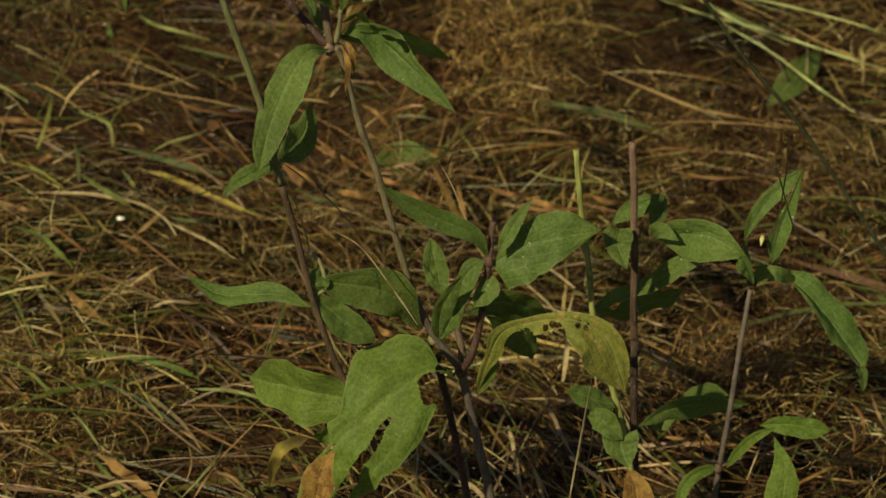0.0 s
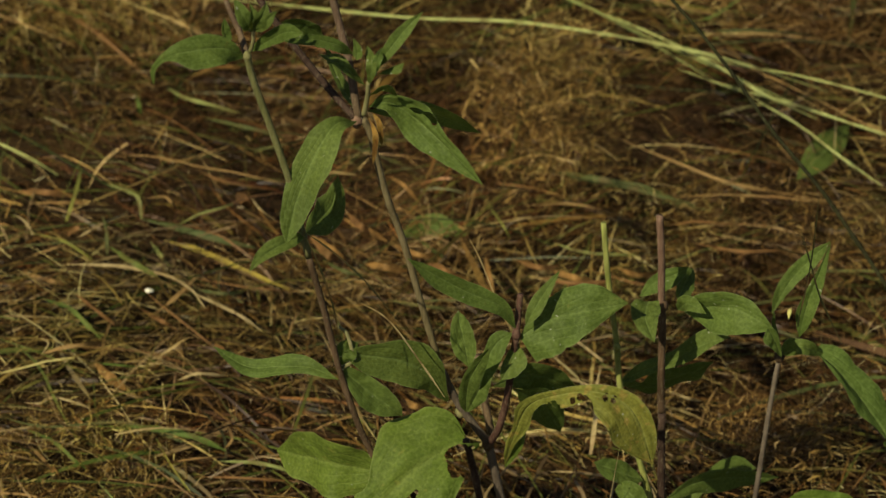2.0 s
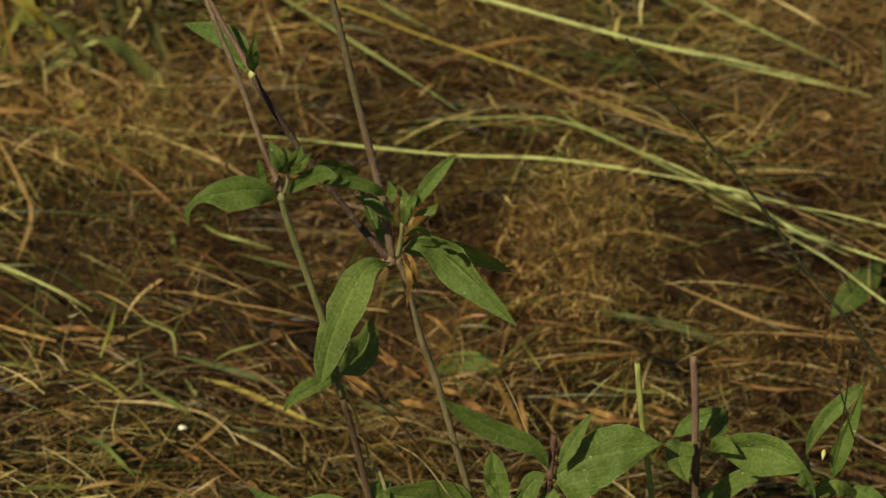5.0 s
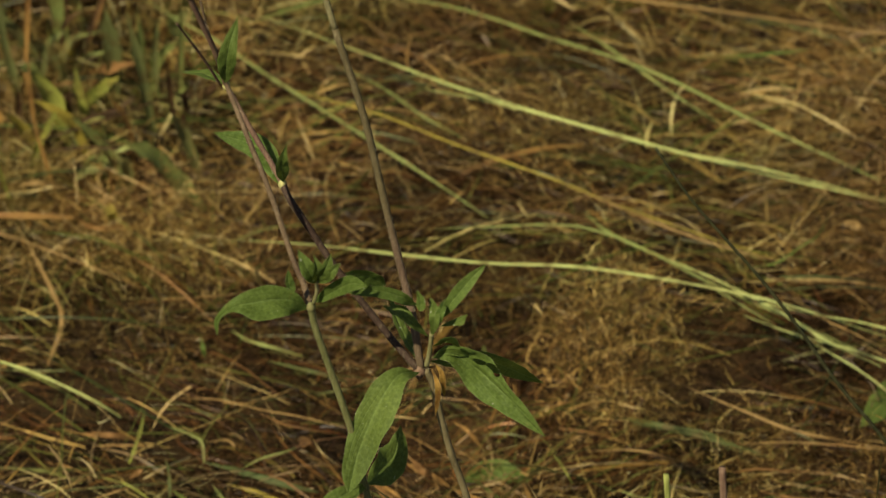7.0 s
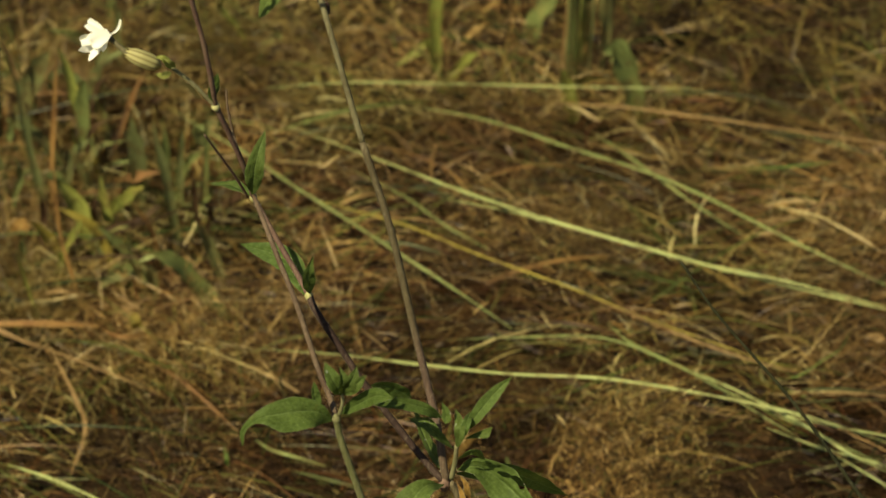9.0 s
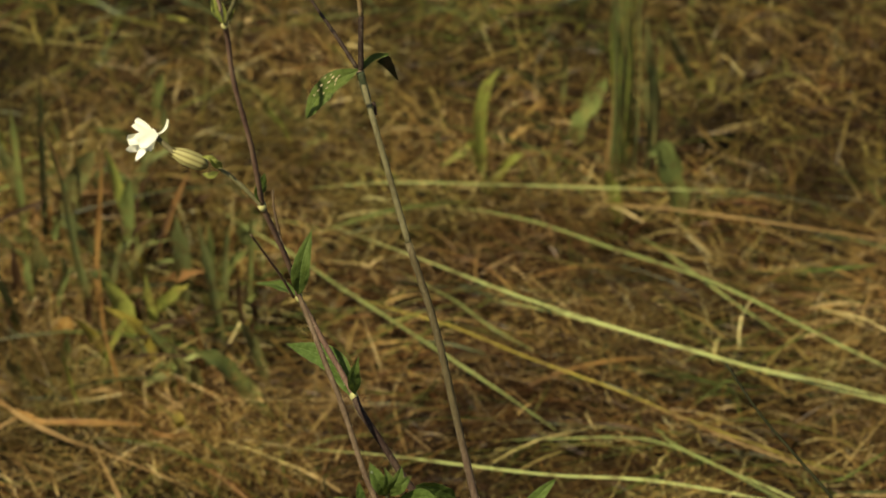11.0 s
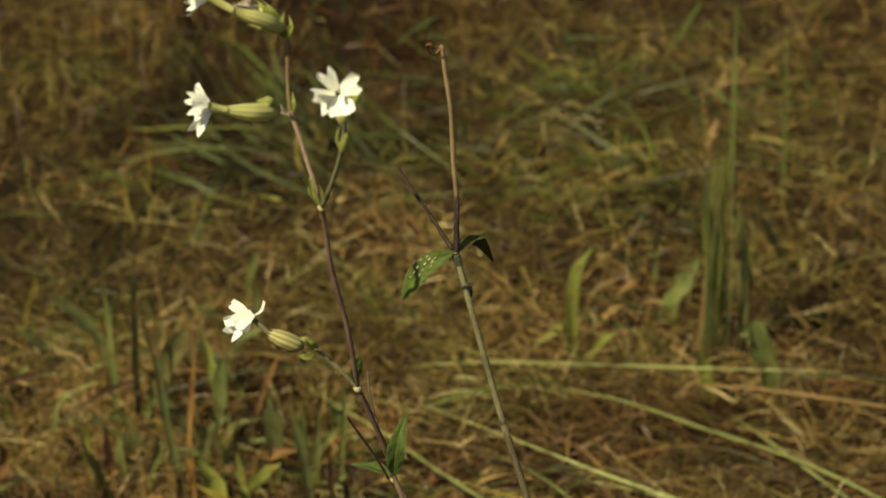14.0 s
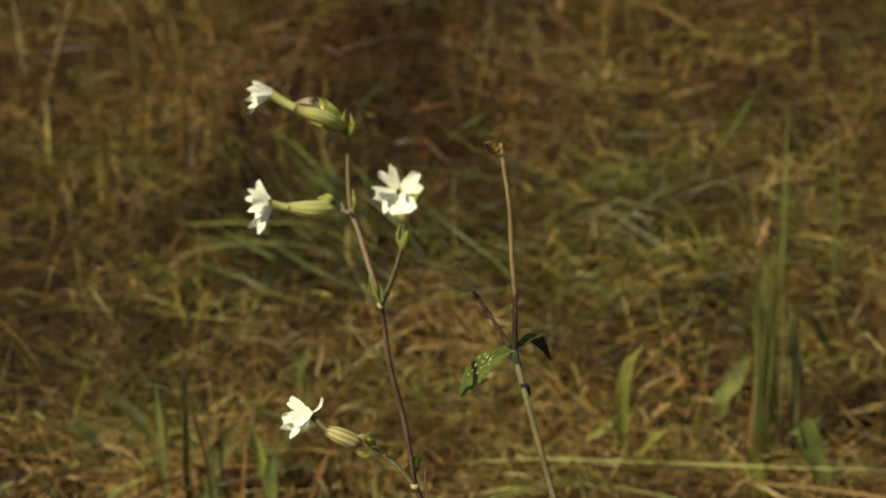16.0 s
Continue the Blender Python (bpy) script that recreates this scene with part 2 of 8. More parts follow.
DRY_STOPS = [(0.0, (0.045, 0.024, 0.010)), (0.16, (0.11, 0.055, 0.02)), (0.32, (0.19, 0.10, 0.034)), (0.45, (0.29, 0.17, 0.058)), (0.56, (0.43, 0.29, 0.11)), (0.63, (0.62, 0.46, 0.21)),
             (0.67, (0.78, 0.63, 0.36)), (0.71, (0.32, 0.145, 0.045)), (0.8, (0.19, 0.14, 0.042)), (0.9, (0.13, 0.14, 0.038)), (1.0, (0.2, 0.215, 0.062))]
DRY = litter_material("dry_grass", DRY_STOPS)
DRY_FAR = litter_material("dry_grass_olive", [(0.0, (0.07, 0.046, 0.016)), (0.15, (0.18, 0.116, 0.035)), (0.35, (0.30, 0.21, 0.062)), (0.52, (0.43, 0.315, 0.105)), (0.66, (0.57, 0.45, 0.18)),
                                              (0.76, (0.33, 0.19, 0.06)), (0.86, (0.29, 0.255, 0.07)), (0.94, (0.155, 0.165, 0.04)), (1.0, (0.25, 0.225, 0.065))])
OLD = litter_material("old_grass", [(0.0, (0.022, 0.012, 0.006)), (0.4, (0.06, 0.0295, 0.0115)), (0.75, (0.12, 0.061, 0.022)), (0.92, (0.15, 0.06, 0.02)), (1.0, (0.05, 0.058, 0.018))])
GREENISH = litter_material("green_grass", [(0.0, (0.045, 0.06, 0.015)), (0.4, (0.085, 0.11, 0.026)), (0.75, (0.13, 0.155, 0.04)), (1.0, (0.2, 0.2, 0.055))])
TUFT = litter_material("tuft", [(0.0, (0.09, 0.052, 0.018)), (0.5, (0.24, 0.15, 0.048)), (0.85, (0.42, 0.29, 0.1)), (1.0, (0.72, 0.56, 0.27))])
GREYED = litter_material("greyed_straw", [(0.0, (0.16, 0.1, 0.055)), (0.4, (0.3, 0.2, 0.12)), (0.75, (0.42, 0.31, 0.19)), (1.0, (0.55, 0.44, 0.29))])
WISP = litter_material("wisp", [(0.0, (0.14, 0.085, 0.03)), (0.5, (0.29, 0.185, 0.065)), (0.82, (0.5, 0.36, 0.15)), (1.0, (0.8, 0.66, 0.38))])


def soil_material():
    s = Mat("soil", 0.95, 0.1)
    c = s.ramp(s.noise(14.0, 8.0), [(0.3, (0.02, 0.012, 0.006)), (0.55, (0.05, 0.03, 0.013)), (0.75, (0.11, 0.065, 0.025))])
    far = s.ramp(s.noise(0.35, 5.0), [(0.4, (0.5, 0.6, 0.4)), (0.65, (1.2, 1.0, 0.8))])
    s.colour(s.mix(0.6, c, s.mix(1.0, c, far, "MULTIPLY")))
    s.bump(s.noise(90.0, 6.0), 0.9, 0.01)
    return s.m


def petal_material():
    s = Mat("petal", 0.55, 0.2)
    s.colour(s.mix(s.noise(220.0, 3.0), (0.93, 0.91, 0.68), (0.95, 0.94, 0.78)))
    s.bump(s.noise(500.0, 2.0, stretch=(1, 1, 0.3)), 0.25, 0.0004)
    s.thin((0.95, 0.93, 0.72), 0.16)
    return s.m


def calyx_material(name, low, rib, ribs=10):
    """An inflated calyx with lengthwise ribs: v runs round it."""
    s = Mat(name, 0.55, 0.25)
    uv = s.n("ShaderNodeUVMap")
    uv.uv_map = "UVMap"
    sep = s.n("ShaderNodeSeparateXYZ")
    s.link(uv.outputs[0], sep.inputs[0])
    w = s.math("POWER", s.math("ABSOLUTE", s.math("COSINE", s.math("MULTIPLY", sep.outputs[1], math.pi * ribs))), 4.0)
    c = s.mix(s.math("MULTIPLY", w, 0.85), s.mix(s.noise(200.0), low, tuple(k * 0.75 for k in low)), rib)
    s.colour(c)
    s.bump(w, 0.4, 0.0006)
    s.thin(c, 0.25)
    return s.m


SOIL, PETAL = soil_material(), petal_material()
CALYX = calyx_material("calyx", (0.8, 0.76, 0.26), (0.6, 0.6, 0.16))
CALYX_STRIPED = calyx_material("striped_calyx", (0.6, 0.55, 0.21), (0.27, 0.22, 0.07))


# ---- shapes ----
def spline(pts, n):
    """n + 1 points on a smooth curve through pts."""
    p = [Vector(q) for q in pts]
    p = [p[0] * 2 - p[1], *p, p[-1] * 2 - p[-2]]
    out = []
    for k in range(n + 1):
        s = k / n * (len(p) - 3)
        i = min(int(s), len(p) - 4)
        u = s - i
        a, b, c, d = p[i:i + 4]
        out.append(0.5 * (2 * b + (c - a) * u + (2 * a - 5 * b + 4 * c - d) * u * u + (3 * b - a - 3 * c + d) * u ** 3))
    return out


def thing(name, at, label, category, group="", kind=""):
    return_ob = tagged(new(name), label, category, group, kind)
    return_ob.location = at
    return return_ob


def part(name, verts, faces, material, parent=None, label="", uvs=None, smooth=True):
    """One mesh object in world coordinates, under a thing or a part."""
    me = bpy.data.meshes.new(name)
    me.from_pydata([tuple(v) for v in verts], [], faces)
    if uvs:
        layer = me.uv_layers.new(name="UVMap")
        flat = [c for loop in me.loops for c in uvs[loop.vertex_index]]
        layer.data.foreach_set("uv", flat)
    if smooth:
        me.polygons.foreach_set("use_smooth", [True] * len(me.polygons))
    me.materials.append(material)
    ob = tagged(new(name, me), label)
    if parent:
        ob.parent = parent
        if parent.parent is None:  # parts under a part share its place
            ob.matrix_parent_inverse = Matrix.Translation(-Vector(parent.location))
    return ob


def ring_tube(pts, radii, sides=10, wobble=0.0, closed=True):
    """Vertices, faces and uvs of a tube along pts."""
    verts, faces, uvs = [], [], []
    side = None
    for k, p in enumerate(pts):
        t = (pts[min(k + 1, len(pts) - 1)] - pts[max(k - 1, 0)]).normalized()
        side = t.orthogonal() if side is None else side - t * side.dot(t)
        side.normalize()
        up = t.cross(side)
        for j in range(sides):
            a = 2 * math.pi * j / sides
            r = radii[k] * (1 + wobble * noise.noise(p * 260 + Vector((math.cos(a), math.sin(a), 0)) * 1.3))
            verts.append(p + (side * math.cos(a) + up * math.sin(a)) * r)
            uvs.append((k / (len(pts) - 1), j / sides))
    for k in range(len(pts) - 1):
        for j in range(sides):
            q = (j + 1) % sides
            faces.append((k * sides + j, k * sides + q, (k + 1) * sides + q, (k + 1) * sides + j))
    if closed:
        faces.append(tuple(range(sides - 1, -1, -1)))
        faces.append(tuple(range(len(verts) - sides, len(verts))))
    return verts, faces, uvs


def hairy(ob, solid):
    """Give the faces past the first solid ones the pale look of hairs."""
    ob.data.materials.append(HAIR)
    n = len(ob.data.polygons)
    ob.data.polygons.foreach_set("material_index", [0] * solid + [1] * (n - solid))
    return ob


def stem(plant, name, pts, r0, r1, material, label="", hairs=True):
    """A round stem with the fine short hairs of a campion."""
    n = max(6, 5 * len(pts))
    line = spline(pts, n)
    radii = [r0 + (r1 - r0) * k / n for k in range(n + 1)]
    v, f, uv = ring_tube(line, radii, 10, 0.12)
    solid = len(f)
    if hairs:
        rnd = random.Random(int(abs(pts[0][0] + pts[-1][2]) * 1e6))
        length = sum((a - b).length for a, b in zip(line, line[1:]))
        for _ in range(int(length / 0.0003 * min(1.0, r0 / 0.002) ** 2)):
            q = rnd.uniform(0, n - 0.001)
            k = int(q)
            t = (line[k + 1] - line[k]).normalized()
            out = t.orthogonal().normalized()
            out.rotate(Matrix.Rotation(rnd.uniform(0, 6.3), 3, t))
            p = line[k].lerp(line[k + 1], q - k) + out * radii[k] * 0.95
            side = t * 0.00005
            v += [p - side, p + side, p + out * rnd.uniform(0.0004, 0.0012) + t * rnd.uniform(-0.0006, 0.0003)]
            uv += [(0, 0)] * 3
            f.append((len(v) - 3, len(v) - 2, len(v) - 1))
    return hairy(part(name, v, f, material, plant, label, uv), solid)


def node(plant, at, r, material):
    """The swollen joint of a stem."""
    c = Vector(at)
    r *= 0.78
    line = [c + Vector((0, 0, r * k * 0.5)) for k in (-2.4, -1.2, 0, 1.2, 2.4)]
    v, f, uv = ring_tube(line, [r * k for k in (0.45, 0.85, 1.0, 0.82, 0.4)], 10, 0.25)
    return part("stem_node", v, f, material, plant, "", uv)


VIEWED = Vector((0, -0.8, 0.6)).normalized()  # open leaves turn up and to the south, towards the light


def even(line, n):
    """The same curve at n + 1 evenly spaced points."""
    run = [0.0]
    for a, b in zip(line, line[1:]):
        run.append(run[-1] + (b - a).length)
    out, i = [], 0
    for k in range(n + 1):
        d = run[-1] * k / n
        while i < len(run) - 2 and run[i + 1] < d:
            i += 1
        u = (d - run[i]) / max(run[i + 1] - run[i], 1e-9)
        out.append(line[i].lerp(line[i + 1], min(max(u, 0.0), 1.0)))
    return out


LANCE = (0.06, 0.5, 0.85, 1.0, 0.95, 0.75, 0.42, 0.02)
SPIKE = (0.6, 0.85, 1.0, 0.97, 0.85, 0.68, 0.48, 0.3, 0.14, 0.02)
OVAL = (0.08, 0.7, 0.95, 1.0, 0.98, 0.85, 0.55, 0.05)


def along(values, s):
    """A value between evenly spaced ones, eased."""
    q = s * (len(values) - 1)
    i = min(int(q), len(values) - 2)
    a, b, c, d = values[max(i - 1, 0)], values[i], values[i + 1], values[min(i + 2, len(values) - 1)]
    u = q - i
    return max(0.0, 0.5 * (2 * b + (c - a) * u + (2 * a - 5 * b + 4 * c - d) * u * u + (3 * b - a - 3 * c + d) * u ** 3))


def leaf(plant, pts, width, twist, fold, material, bites=(), label="", outline=LANCE, name="leaf", other=None):
    """A leaf along a curve, folded along its midrib, with wavy edges; outline: widths from foot to tip,
    other: those of the second half where the two differ; bites are (along, across, size)."""
    nu, nv = 34, 10
    if bites:
        nu, nv = 190, 90
    rnd = random.Random(int(abs(pts[0][0] * 7919 + pts[0][2] * 104729 + pts[-1][0] * 1299709) * 1000))
    line = even(spline(pts, 160), nu)
    length = sum((a - b).length for a, b in zip(line, line[1:]))
    ph, ph2 = rnd.uniform(0, 6), rnd.uniform(0, 6)
    verts, uvs = [], []
    for k, p in enumerate(line):
        s = k / nu
        t = (line[min(k + 1, nu)] - line[max(k - 1, 0)]).normalized()
        n = VIEWED - t * VIEWED.dot(t)
        n.normalize()
        n.rotate(Matrix.Rotation(radians(twist + 10 * math.sin(s * 3 + ph)), 3, t))
        across = t.cross(n).normalized()
        for j in range(nv + 1):
            c = 2 * j / nv - 1
            w = along(other if other and c < 0 else outline, s) * width * 0.52
            edge = 1 + (0.015 * math.sin(s * 37 + ph) + 0.02 * noise.noise(Vector((s * 25, math.copysign(5, c), ph))) + 0.05 * noise.noise(Vector((s * 6, math.copysign(3, c), ph)))) * abs(c)
            lift = fold * abs(c) ** 1.3 * w - 0.2 * w * abs(c) ** 3
            ripple = 0.12 * w * math.sin(s * 15 + ph2 + c) * c * c + 0.13 * w * noise.noise(Vector((s * 7, c * 2.5, ph2)))
            verts.append(p + across * (c * w * edge) + n * (lift + ripple))
            uvs.append((s, j / nv))
    faces = []
    for k in range(nu):
        for j in range(nv):
            s, c = (k + 0.5) / nu, 2 * (j + 0.5) / nv - 1
            ragged = 1 + 0.28 * noise.noise(Vector((s * 24, c * 6, ph)))
            half = along(other if other and c < 0 else outline, s) * width * 0.52
            gone = any(((s - bs) * length) ** 2 + ((c - bc) * half) ** 2 < (br * length * ragged) ** 2 for bs, bc, br in bites)
            if not gone:
                a = k * (nv + 1) + j
                faces.append((a, a + 1, a + nv + 2, a + nv + 1))
    solid = len(faces)
    for _ in range(int(length / 0.00045)):  # fine hairs on the margin
        k, j = rnd.randrange(1, nu), rnd.choice((0, nv))
        a = k * (nv + 1) + j
        p = verts[a]
        out = (p - verts[a + (1 if j == 0 else -1)]).normalized()
        t = (verts[a + nv + 1] - p).normalized()
        verts += [p - t * 0.00005, p + t * 0.00005, p + out * rnd.uniform(0.0002, 0.0005) + t * rnd.uniform(0, 0.0006)]
        uvs += [uvs[a]] * 3
        faces.append((len(verts) - 3, len(verts) - 2, len(verts) - 1))
    return hairy(part(name, verts, faces, material, plant, label, uvs), solid)


def strip(pts, width, seg, bend=0.25, point=0.5):
    """A grass blade: a keeled strip that tapers to its tip at the first point."""
    line = spline(pts, seg)
    verts, uvs, faces = [], [], []
    ph = line[0].x * 50
    for k, p in enumerate(line):
        s = k / seg
        t = (line[min(k + 1, seg)] - line[max(k - 1, 0)]).normalized()
        n = VIEWED - t * VIEWED.dot(t)
        n.normalize()
        n.rotate(Matrix.Rotation(0.5 * math.sin(s * 4 + ph), 3, t))
        across = t.cross(n)
        w = width * 0.5 * min(1.0, s / point + 0.12, (1 - s) / 0.3 + 0.3) * (1 + 0.12 * math.sin(s * 23 + ph))
        for j, c in enumerate((-1, -0.5, 0, 0.5, 1)):
            verts.append(p + across * (c * w) + n * (bend * w * (abs(c) - 0.5)))
            uvs.append((s, j / 4))
    for k in range(seg):
        for j in range(4):
            a = k * 5 + j
            faces.append((a, a + 1, a + 6, a + 5))
    return verts, faces, uvs


def lone_blade(name, pts, width, material, label):
    v, f, uv = strip(pts, width * (0.6 if "litter" in name else 0.43), 8 * len(pts), 0.3, 0.3)
    return tagged(part(name, v, f, material, None, label, uv), category="dry leaf" if "litter" in name else "grass blade",
                  group={"loose_grass": "loose grass blades", "loose_straw": "loose straws", "loose_sedge": "thin dark stalks"}.get(name, "fallen dry leaves"), kind="thing")


def clump_blade(plant, name, pts, width, material):
    v, f, uv = strip(pts, width, 6 * len(pts), 0.35, 0.3)
    return part(name, v, f, material, plant, "", uv)


def low_leaf(base, mid, tip, width):
    ob = leaf(None, [base, mid, tip], width, 10, 0.2, LEAF, name="low_weed")
    return tagged(ob, "dull green leaf low among dry grass", "leaf")


def round_leaf(at, size):
    c = Vector(at)
    ob = leaf(None, [c + Vector((0, 0, size * 0.5)), c + Vector((-0.004, -0.006, 0)), c - Vector((0, 0, size * 0.6))], size, 0, 0.3, DRYLEAF, outline=OVAL, name="leaf_litter")
    return tagged(ob, "curled tan dry leaf in a grass clump", "dry leaf")


def pale_flake(at, size):
    """A small whitish flake of husk on the grass."""
    c = Vector(at)
    ob = leaf(None, [c + Vector((-size * 0.5, 0, 0)), c + Vector((0, -0.002, 0.002)), c + Vector((size * 0.5, 0, 0))], size * 0.45, 0, 0.3, PETAL, outline=OVAL, name="husk_flake")
    return tagged(ob, "small whitish husk on dry grass", "husk")


def seed_head(plant, low, high, width):
    a, b = Vector(low), Vector(high)
    line = [a.lerp(b, k / 12) for k in range(13)]
    v, f, uv = ring_tube(line, [width * 0.5 * (0.25 + 0.8 * math.sin(math.pi * min(1, k / 12 * 0.9 + 0.08))) for k in range(13)], 9, 0.7)
    return part("seed_head", v, f, BLADE_STRAW, plant, "pale brown seed head", uv)


def bud(plant, low, high, width):
    a, b = Vector(low), Vector(high)
    line = [a.lerp(b, k / 8) for k in range(9)]
    v, f, uv = ring_tube(line, [width * 0.5 * k for k in (0.3, 0.7, 0.95, 1, 0.95, 0.8, 0.6, 0.4, 0.15)], 12, 0.1)
    return part("bud", v, f, BRACT, plant, "closed green flower bud", uv)


def pale_bud(plant, high, low, width):
    a, b = Vector(high), Vector(low)
    line = [a.lerp(b, k / 6) for k in range(7)]
    v, f, uv = ring_tube(line, [width * 0.5 * k for k in (0.3, 0.8, 1, 0.9, 0.6, 0.35, 0.1)], 10, 0.1)
    return part("withered_bud", v, f, CALYX, plant, "small withered whitish bud", uv)


def flower(plant, pts, radii, material):
    """The ribbed calyx of a campion along a curve from its stalk to its mouth, with ten short teeth."""
    n, sides = 16, 30
    line = spline(pts, n)
    v, f, uv = ring_tube(line, [along(radii, k / n) for k in range(n + 1)], sides, 0.05, closed=False)
    first = len(v) - sides
    way = (line[-1] - line[-3]).normalized()
    for j in range(10):
        i0, i1 = first + j * 3, first + (j * 3 + 2) % sides
        v.append((v[i0] + v[i1]) / 2 + way * radii[-1] * 0.7)
        uv.append((1, 0.05))
        f.append((i0, first + j * 3 + 1, i1, len(v) - 1))
    foot = len(v)  # the rounded foot on the stalk
    v.append(line[0] - (line[1] - line[0]) * 0.5)
    uv.append((0, 0))
    f += [(foot, (j + 1) % sides, j) for j in range(sides)]
    return part("flower", v, f, material, plant, "ribbed pale green flower calyx with white petals", uv)


def throat(calyx, pts, r0, r1, material=None):
    """The slender tube of petal claws between the calyx and the open petals."""
    v, f, uv = ring_tube(spline(pts, 10), [r0 + (r1 - r0) * k / 10 for k in range(11)], 14, 0.06, closed=False)
    return part("throat", v, f, material or CALYX, calyx, "", uv)


def petal(calyx, foot, tip, width, notch=0.3, twist=0, curl=0.15, cup=0.12, bow=0.0):
    """A white petal from a narrow claw to two lobes parted by a notch; curl bends it back, bow bends it sideways."""
    a, b = Vector(foot), Vector(tip)
    axis = b - a
    size = axis.length
    t = axis / size
    n = VIEWED - t * VIEWED.dot(t)
    n.normalize()
    n.rotate(Matrix.Rotation(radians(twist), 3, t))
    side = t.cross(n)
    ph = a.x * 900 + b.z * 700
    nu, nv = 16, 14
    verts, uvs, faces = [], [], []
    for i in range(nu + 1):
        s = i / nu
        wide = width * 0.5 * (0.5 + 0.5 * math.sin(min(1.0, s * 1.12) * math.pi / 2) ** 1.3) * (1 - 0.12 * max(0.0, s - 0.8) / 0.2)
        for j in range(nv + 1):
            c = 2 * j / nv - 1
            gap = notch * (1 - abs(c)) * s ** 3
            shoulder = 0.05 * max(0.0, abs(c) - 0.62) / 0.38 * s
            reach = size * s * (1 - gap - shoulder)
            lift = size * (-curl * s ** 2.2 + cup * c * c * s + 0.07 * math.sin(c * 4 + ph) * s * s)
            lobe = 1 + 0.05 * math.sin(s * 9 + ph + c)
            verts.append(a + t * reach + side * (c * wide * lobe + bow * size * math.sin(s * math.pi)) + n * lift)
            uvs.append((s, j / nv))
    for i in range(nu):
        for j in range(nv):
            q = i * (nv + 1) + j
            faces.append((q, q + 1, q + nv + 2, q + nv + 1))
    return part("petal", verts, faces, PETAL, calyx, "", uvs)


def scales(calyx, at, r):
    """The ring of small scales round a flower's throat; a darker coloured disc stands in for the shaded hollow inside
    it.
    """
    h = Vector(at)
    x, y = VIEWED.orthogonal().normalized(), VIEWED.cross(VIEWED.orthogonal().normalized())
    for k in range(5):
        u = x * math.cos(k * 1.257 + 0.4) + y * math.sin(k * 1.257 + 0.4)
        w = VIEWED.cross(u) * r * 0.35
        foot, top = h + u * r * 0.75, h + u * r * 1.25 + VIEWED * r * 0.7
        part("scale", [foot - w, foot + w, top + w * 0.7, top - w * 0.7], [(0, 1, 2, 3)], PETAL, calyx, "", [(0, 0), (0, 1), (1, 1), (1, 0)])
    v, f, uv = ring_tube([h - VIEWED * 0.0004, h + VIEWED * 0.0003, h + VIEWED * 0.0005], [r * 0.7, r * 0.7, r * 0.3], 12)
    return part("flower_eye", v, f, CALYX_STRIPED, calyx, "", uv)


# ---- ground ----
def height(x, y):
    """The lie of the ground under the grass."""
    return 0.028 * noise.noise(Vector((x * 3.1, y * 3.1, 0.3))) + 0.012 * noise.noise(Vector((x * 9, y * 9, 4.2))) - 0.012


def make_ground():
    near_x = [i * 0.05 for i in range(-36, 37)]
    far = [2.5, 4, 7, 12, 25, 60, 150, 400, 1200]
    xs = [-k for k in reversed(far)] + near_x + far
    ys = [2.6 + k for k in xs]
    verts, faces = [], []
    for y in ys:
        for x in xs:
            verts.append((x, y, height(x, y) if max(abs(x), abs(y - 2.6)) < 8 else 0.0))
    n = len(xs)
    for j in range(n - 1):
        for i in range(n - 1):
            faces.append((j * n + i, j * n + i + 1, (j + 1) * n + i + 1, (j + 1) * n + i))
    return tagged(part("ground", verts, faces, SOIL), "dark bare soil under dry mown grass", "ground", kind="structure")


make_ground()


